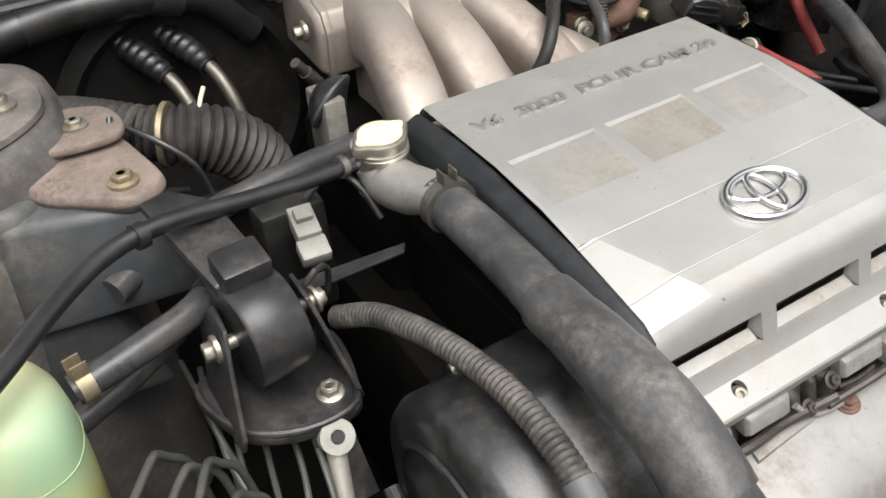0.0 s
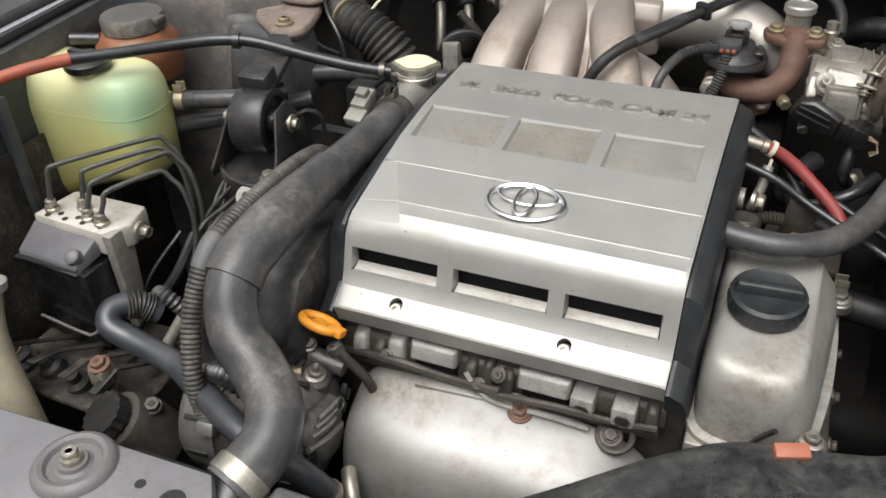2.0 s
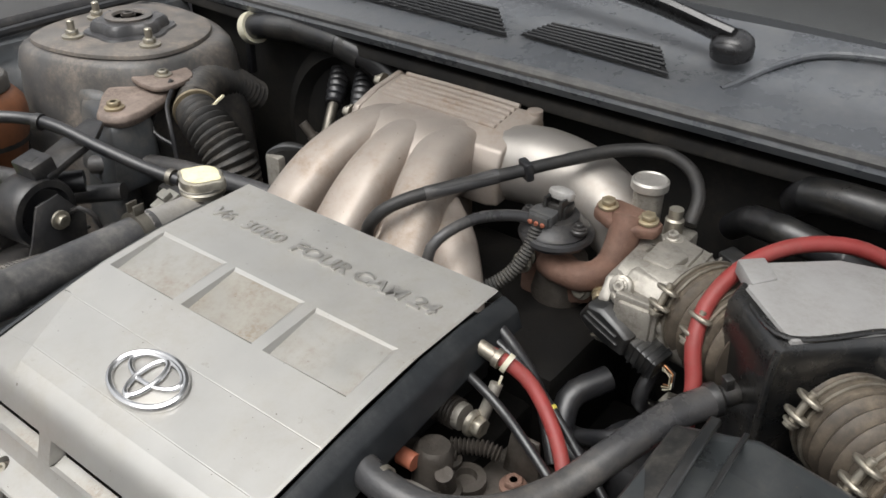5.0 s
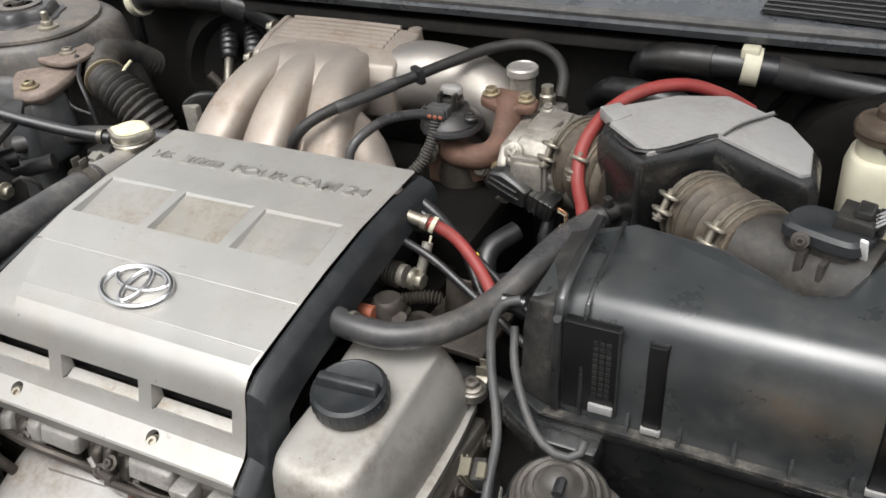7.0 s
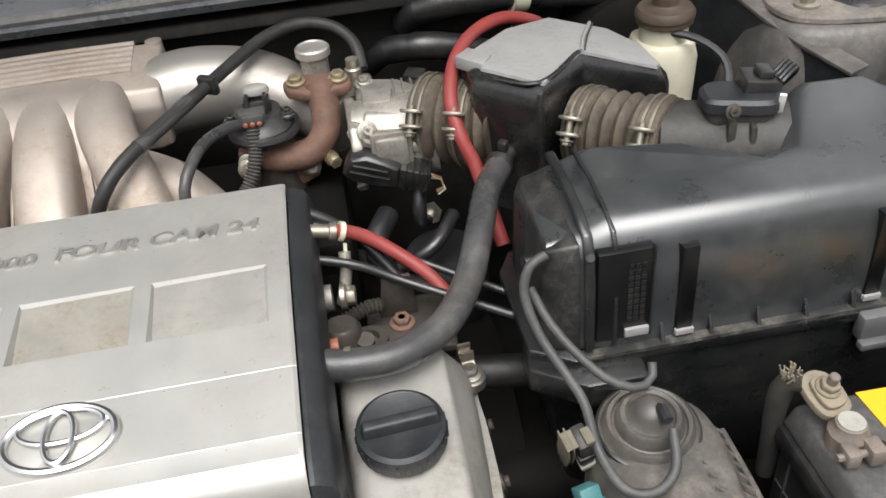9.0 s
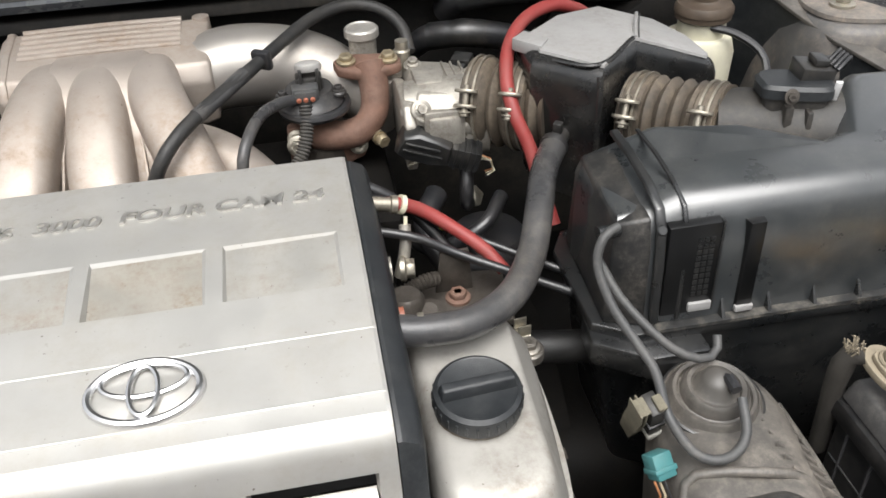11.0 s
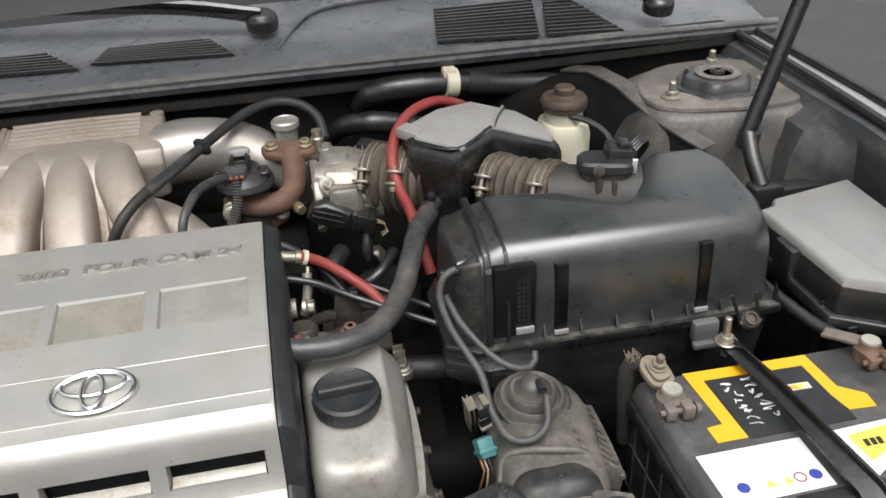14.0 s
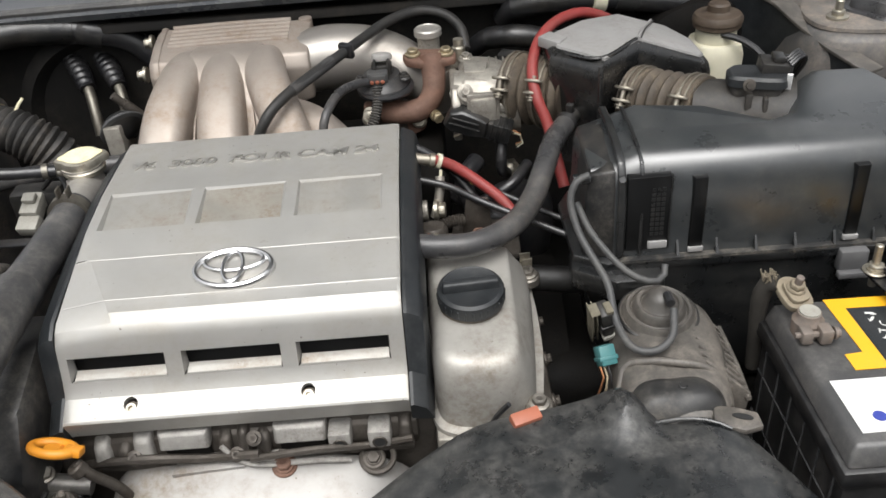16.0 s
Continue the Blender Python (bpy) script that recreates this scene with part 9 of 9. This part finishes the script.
# ---- the dark gap beside the engine cover ----
def fuel_rail():
    root = thing("fuel_rail", "oily cast fuel rail end with hexagon plug and injectors", "fuel rail", (0.23, 0.27, 0.8))
    part("rail", tube([(0.10, 0.275, 0.812), (0.18, 0.274, 0.814), (0.222, 0.273, 0.815)], 0.013, 16), CASTBARE, root)
    part("ribs", tube([(0.185, 0.274, 0.814), (0.213, 0.273, 0.815)], 0.014, 16, pitch=0.004, amp=0.0012), DARKCAST, root)
    part("hex_plug", hexbolt((0.228, 0.272, 0.815), (1, -0.1, 0), 0.010, 0.014, 1.3), STEEL, root)
    part("upright", tube([(0.228, 0.28, 0.80), (0.236, 0.285, 0.83), (0.238, 0.295, 0.85)], 0.006, 10), CASTBARE, root)
    for k in range(3):
        part("injector", lathe([(0.012, 0), (0.012, 0.025), (0.008, 0.028), (0.008, 0.05), (0, 0.05)], (0.205 + 0.02 * k, 0.235 - 0.006 * k, 0.765), (0, -0.3, 1), 16), DARKCAST, root)


fuel_rail()


def gap_clutter():
    root = thing("engine_brackets", "oily brackets, bolts and springs low beside the engine cover", "engine castings", (0.28, 0.24, 0.74))
    part("plate", layers([[(0.245, 0.225, z), (0.33, 0.22, z), (0.335, 0.30, z), (0.25, 0.31, z)] for z in (0.768, 0.776)], 0.002), DARKCAST, root)
    part("rusty_bolt", hexbolt((0.282, 0.262, 0.776), (0, 0, 1), 0.009, 0.010, 1.4), RUST, root)
    part("washer_boss", lathe([(0.018, 0), (0.018, 0.012), (0.010, 0.013), (0.009, 0.006), (0, 0.006)], (0.248, 0.238, 0.775), (0, 0, 1), 22), DARKCAST, root)
    part("bolt", hexbolt((0.226, 0.242, 0.79), (0, 0, 1), 0.008, 0.010), DARKCAST, root)
    part("spring", tube([(0.222, 0.25, 0.80), (0.248, 0.262, 0.803), (0.265, 0.268, 0.80)], 0.006, 10, pitch=0.004, amp=0.002), DARKCAST, root)
    part("upright_bracket", layers([[(x, 0.275, z) for x, z in ((0.262, 0.776), (0.30, 0.776), (0.296, 0.825), (0.268, 0.825))], [(x, 0.279, z) for x, z in ((0.262, 0.776), (0.30, 0.776), (0.296, 0.825), (0.268, 0.825))]], 0.001), DARKCAST, root)
    part("orange_seal", lathe([(0.008, 0), (0.008, 0.016), (0, 0.016)], (0.205, 0.20, 0.818), (1, 0, 0), 16), REDPLUG, root, "orange rubber seal")
    part("stub", lathe([(0.018, 0), (0.018, 0.06), (0.014, 0.065), (0, 0.065)], (0.225, 0.215, 0.76), (0, 0.1, 1), 18), DARKCAST, root)


gap_clutter()
clip("spring_clip", (0.335, 0.215, 0.745), (1, 0.1, 0), 0.018, "bright spring hose clip deep beside the valve cover")
# Rubber darkened so that the hose sinks into the shade of the gap.
SHADERUB = mat("shade_black_rubber", (0.008, 0.008, 0.008), 0.5, 0, 0.2, 40, (0.03, 0.027, 0.023), 0.4, 20, 0.2, 400)
hose("water_outlet_hose", [(0.30, 0.22, 0.742), (0.36, 0.21, 0.742), (0.42, 0.21, 0.73), (0.46, 0.23, 0.69)], 0.0165, SHADERUB, "black rubber coolant hose deep in the bay")
for pts in ([(0.33, 0.44, 0.83), (0.325, 0.42, 0.79), (0.335, 0.46, 0.755), (0.345, 0.49, 0.745)], [(0.29, 0.42, 0.80), (0.27, 0.38, 0.79), (0.285, 0.35, 0.76), (0.33, 0.35, 0.74)], [(0.36, 0.40, 0.80), (0.33, 0.36, 0.79), (0.28, 0.37, 0.76), (0.25, 0.42, 0.75)]):
    hose("looped_hose", pts, 0.013 if pts[0][0] < 0.3 else 0.008, RUBBER2, "black rubber hose looping low behind the fuel rail")
f = thing("pipe_fitting", "dull steel pipe fitting behind the fuel rail", "fitting", (0.34, 0.48, 0.75))
part("fitting", lathe([(0.010, 0), (0.010, 0.012), (0.014, 0.013), (0.014, 0.022), (0.008, 0.024), (0, 0.03)], (0.340, 0.485, 0.745), (0.1, -0.7, 0.6), 6), STEEL, f)


def transaxle():
    root = thing("transaxle", "grimy cast transaxle housing coloured black as the shade low in the bay", "transaxle", (0.45, 0.3, 0.4))
    # Housing and bell are coloured as dark as the shade they lie in.
    part("housing", box(0.30, 0.72, 0.16, 0.60, 0.30, 0.62, 0.05, 4), SHADEBLACK, root)
    part("bell", lathe([(0.17, 0), (0.19, 0.03), (0.17, 0.14), (0, 0.15)], (0.25, 0.33, 0.50), (1, 0, 0), 36), SHADEBLACK, root)
    part("rubber_boot", lathe([(0.045, -0.05), (0.05, -0.02), (0.05, 0.02), (0.04, 0.035), (0, 0.04)], (0.345, 0.40, 0.72), (0, 0, 1), 24), RUBBER2, root)


transaxle()
p = thing("loose_plug", "orange-red plastic plug hanging by the intake scoop", "connector", (0.30, -0.024, 0.765))
part("shell", moved(join(box(-0.015, 0.015, -0.007, 0.007, -0.006, 0.006, 0.002), box(-0.012, 0.012, -0.009, 0.002, -0.010, -0.005, 0.001)), pose(0.304, -0.046, 0.766, 20, 0, 20)), REDPLUG, p)
part("lead", tube([(0.29, -0.024, 0.764), (0.275, -0.02, 0.74), (0.262, -0.02, 0.70)], 0.003, 6), RUBBER2, p)
for k in range(6):
    hose("thin_wire", [(0.352 + 0.004 * k, 0.10 - 0.02 * k, 0.62), (0.348 - 0.006 * k, 0.04, 0.665 + 0.006 * k), (0.352, -0.01 - 0.01 * k, 0.68), (0.30 + 0.01 * k, -0.05, 0.66)], 0.0028, RUBBER2, "thin black wire in the dark gap by the valve cover", "wire", seg=6)


def low_clutter():
    """Small castings and brackets in the dark corner in front of the brake modulator."""
    rnd = random.Random(11)
    root = thing("brake_modulator_bracket", "grimy bracket with bolts and rubber feet below the brake modulator", "bracket", (-0.50, -0.05, 0.56))
    part("plate", layers([[(-0.62, -0.11, z), (-0.44, -0.115, z), (-0.40, -0.06, z), (-0.41, 0.05, z), (-0.62, 0.05, z)] for z in (0.592, 0.600)], 0.003), DARK, root)
    for x, y in ((-0.60, -0.085),):
        part("rubber_foot", lathe([(0.02, 0), (0.022, 0.008), (0.016, 0.014), (0.02, 0.022), (0.012, 0.026), (0, 0.026)], (x, y, 0.600), (0, 0, 1), 20), RUBBER, root)
        part("bolt", hexbolt((x, y, 0.626), (0, 0, 1), 0.008, 0.008, 1.4), RUST, root)
    pump = thing("steering_pump", "dark cast steering pump with toothed pulley low in the bay", "pump", (-0.39, -0.12, 0.58))
    part("body", lathe([(0.03, -0.05), (0.042, -0.04), (0.045, 0.0), (0.036, 0.03), (0, 0.035)], (-0.385, -0.12, 0.600), (-0.3, -0.4, 0.8), 24), DARKCAST, pump)
    teeth = [((0.026 + 0.003 * (k % 2)) * math.cos(math.pi * k / 16), (0.026 + 0.003 * (k % 2)) * math.sin(math.pi * k / 16)) for k in range(32)]
    part("pulley", moved(layers([[(x, y, z) for x, y in teeth] for z in (0.036, 0.052)], 0.0), aim((-0.385, -0.12, 0.600), (-0.3, -0.4, 0.8))), DUSTY, pump)
    part("fitting", hexbolt((-0.360, -0.105, 0.632), (0.2, -0.3, 0.9), 0.009, 0.014, 1.2), DARKCAST, pump)
    for k in range(7):
        x, y = -0.52 + 0.035 * k + rnd.uniform(-0.01, 0.01), 0.02 + 0.05 * rnd.random()
        hose("wiring_lead", [(x, y, 0.56), (x + rnd.uniform(-0.03, 0.03), y - 0.02, 0.61), (x + rnd.uniform(0.0, 0.05), y + 0.02, 0.66), (x + rnd.uniform(0.02, 0.06), y + 0.08, 0.69 + 0.02 * rnd.random())], rnd.choice((0.003, 0.0045, 0.007)), rnd.choice((RUBBER, GREYSLEEVE, RUBBER2)),
             "dusty dark wiring lead low beside the brake modulator", "wire", seg=8)
    rnd = random.Random(23)
    for k in range(5):
        x, y = -0.60 + 0.05 * k, -0.10 + 0.03 * rnd.random()
        part("grimy_boss", lathe([(0.018, 0), (0.016, 0.012), (0.009, 0.016), (0.008, 0.026), (0, 0.027)], (x, y, 0.598), (rnd.uniform(-0.3, 0.3), -0.3, 1), 14), (DARKCAST, DUSTY, DARK)[k % 3], root)
    for k in range(4):
        x = -0.58 + 0.045 * k
        part("edge_strip", strap([(x, -0.112, 0.66 - 0.01 * k), (x + 0.01, -0.08, 0.645), (x + 0.02, -0.03, 0.615), (x + 0.03, 0.02, 0.603)], 0.012, 0.003), DUSTY if k % 2 else DARK, root, "bent grimy strip")
    pipe = thing("return_pipe", "bent grey steel pipe beside the heat shield", "pipe", (-0.13, -0.11, 0.64))
    part("pipe", tube([(-0.110, -0.100, 0.625), (-0.098, -0.118, 0.622), (-0.086, -0.136, 0.600), (-0.070, -0.160, 0.55)], 0.0085, 12), STEEL, pipe)


low_clutter()
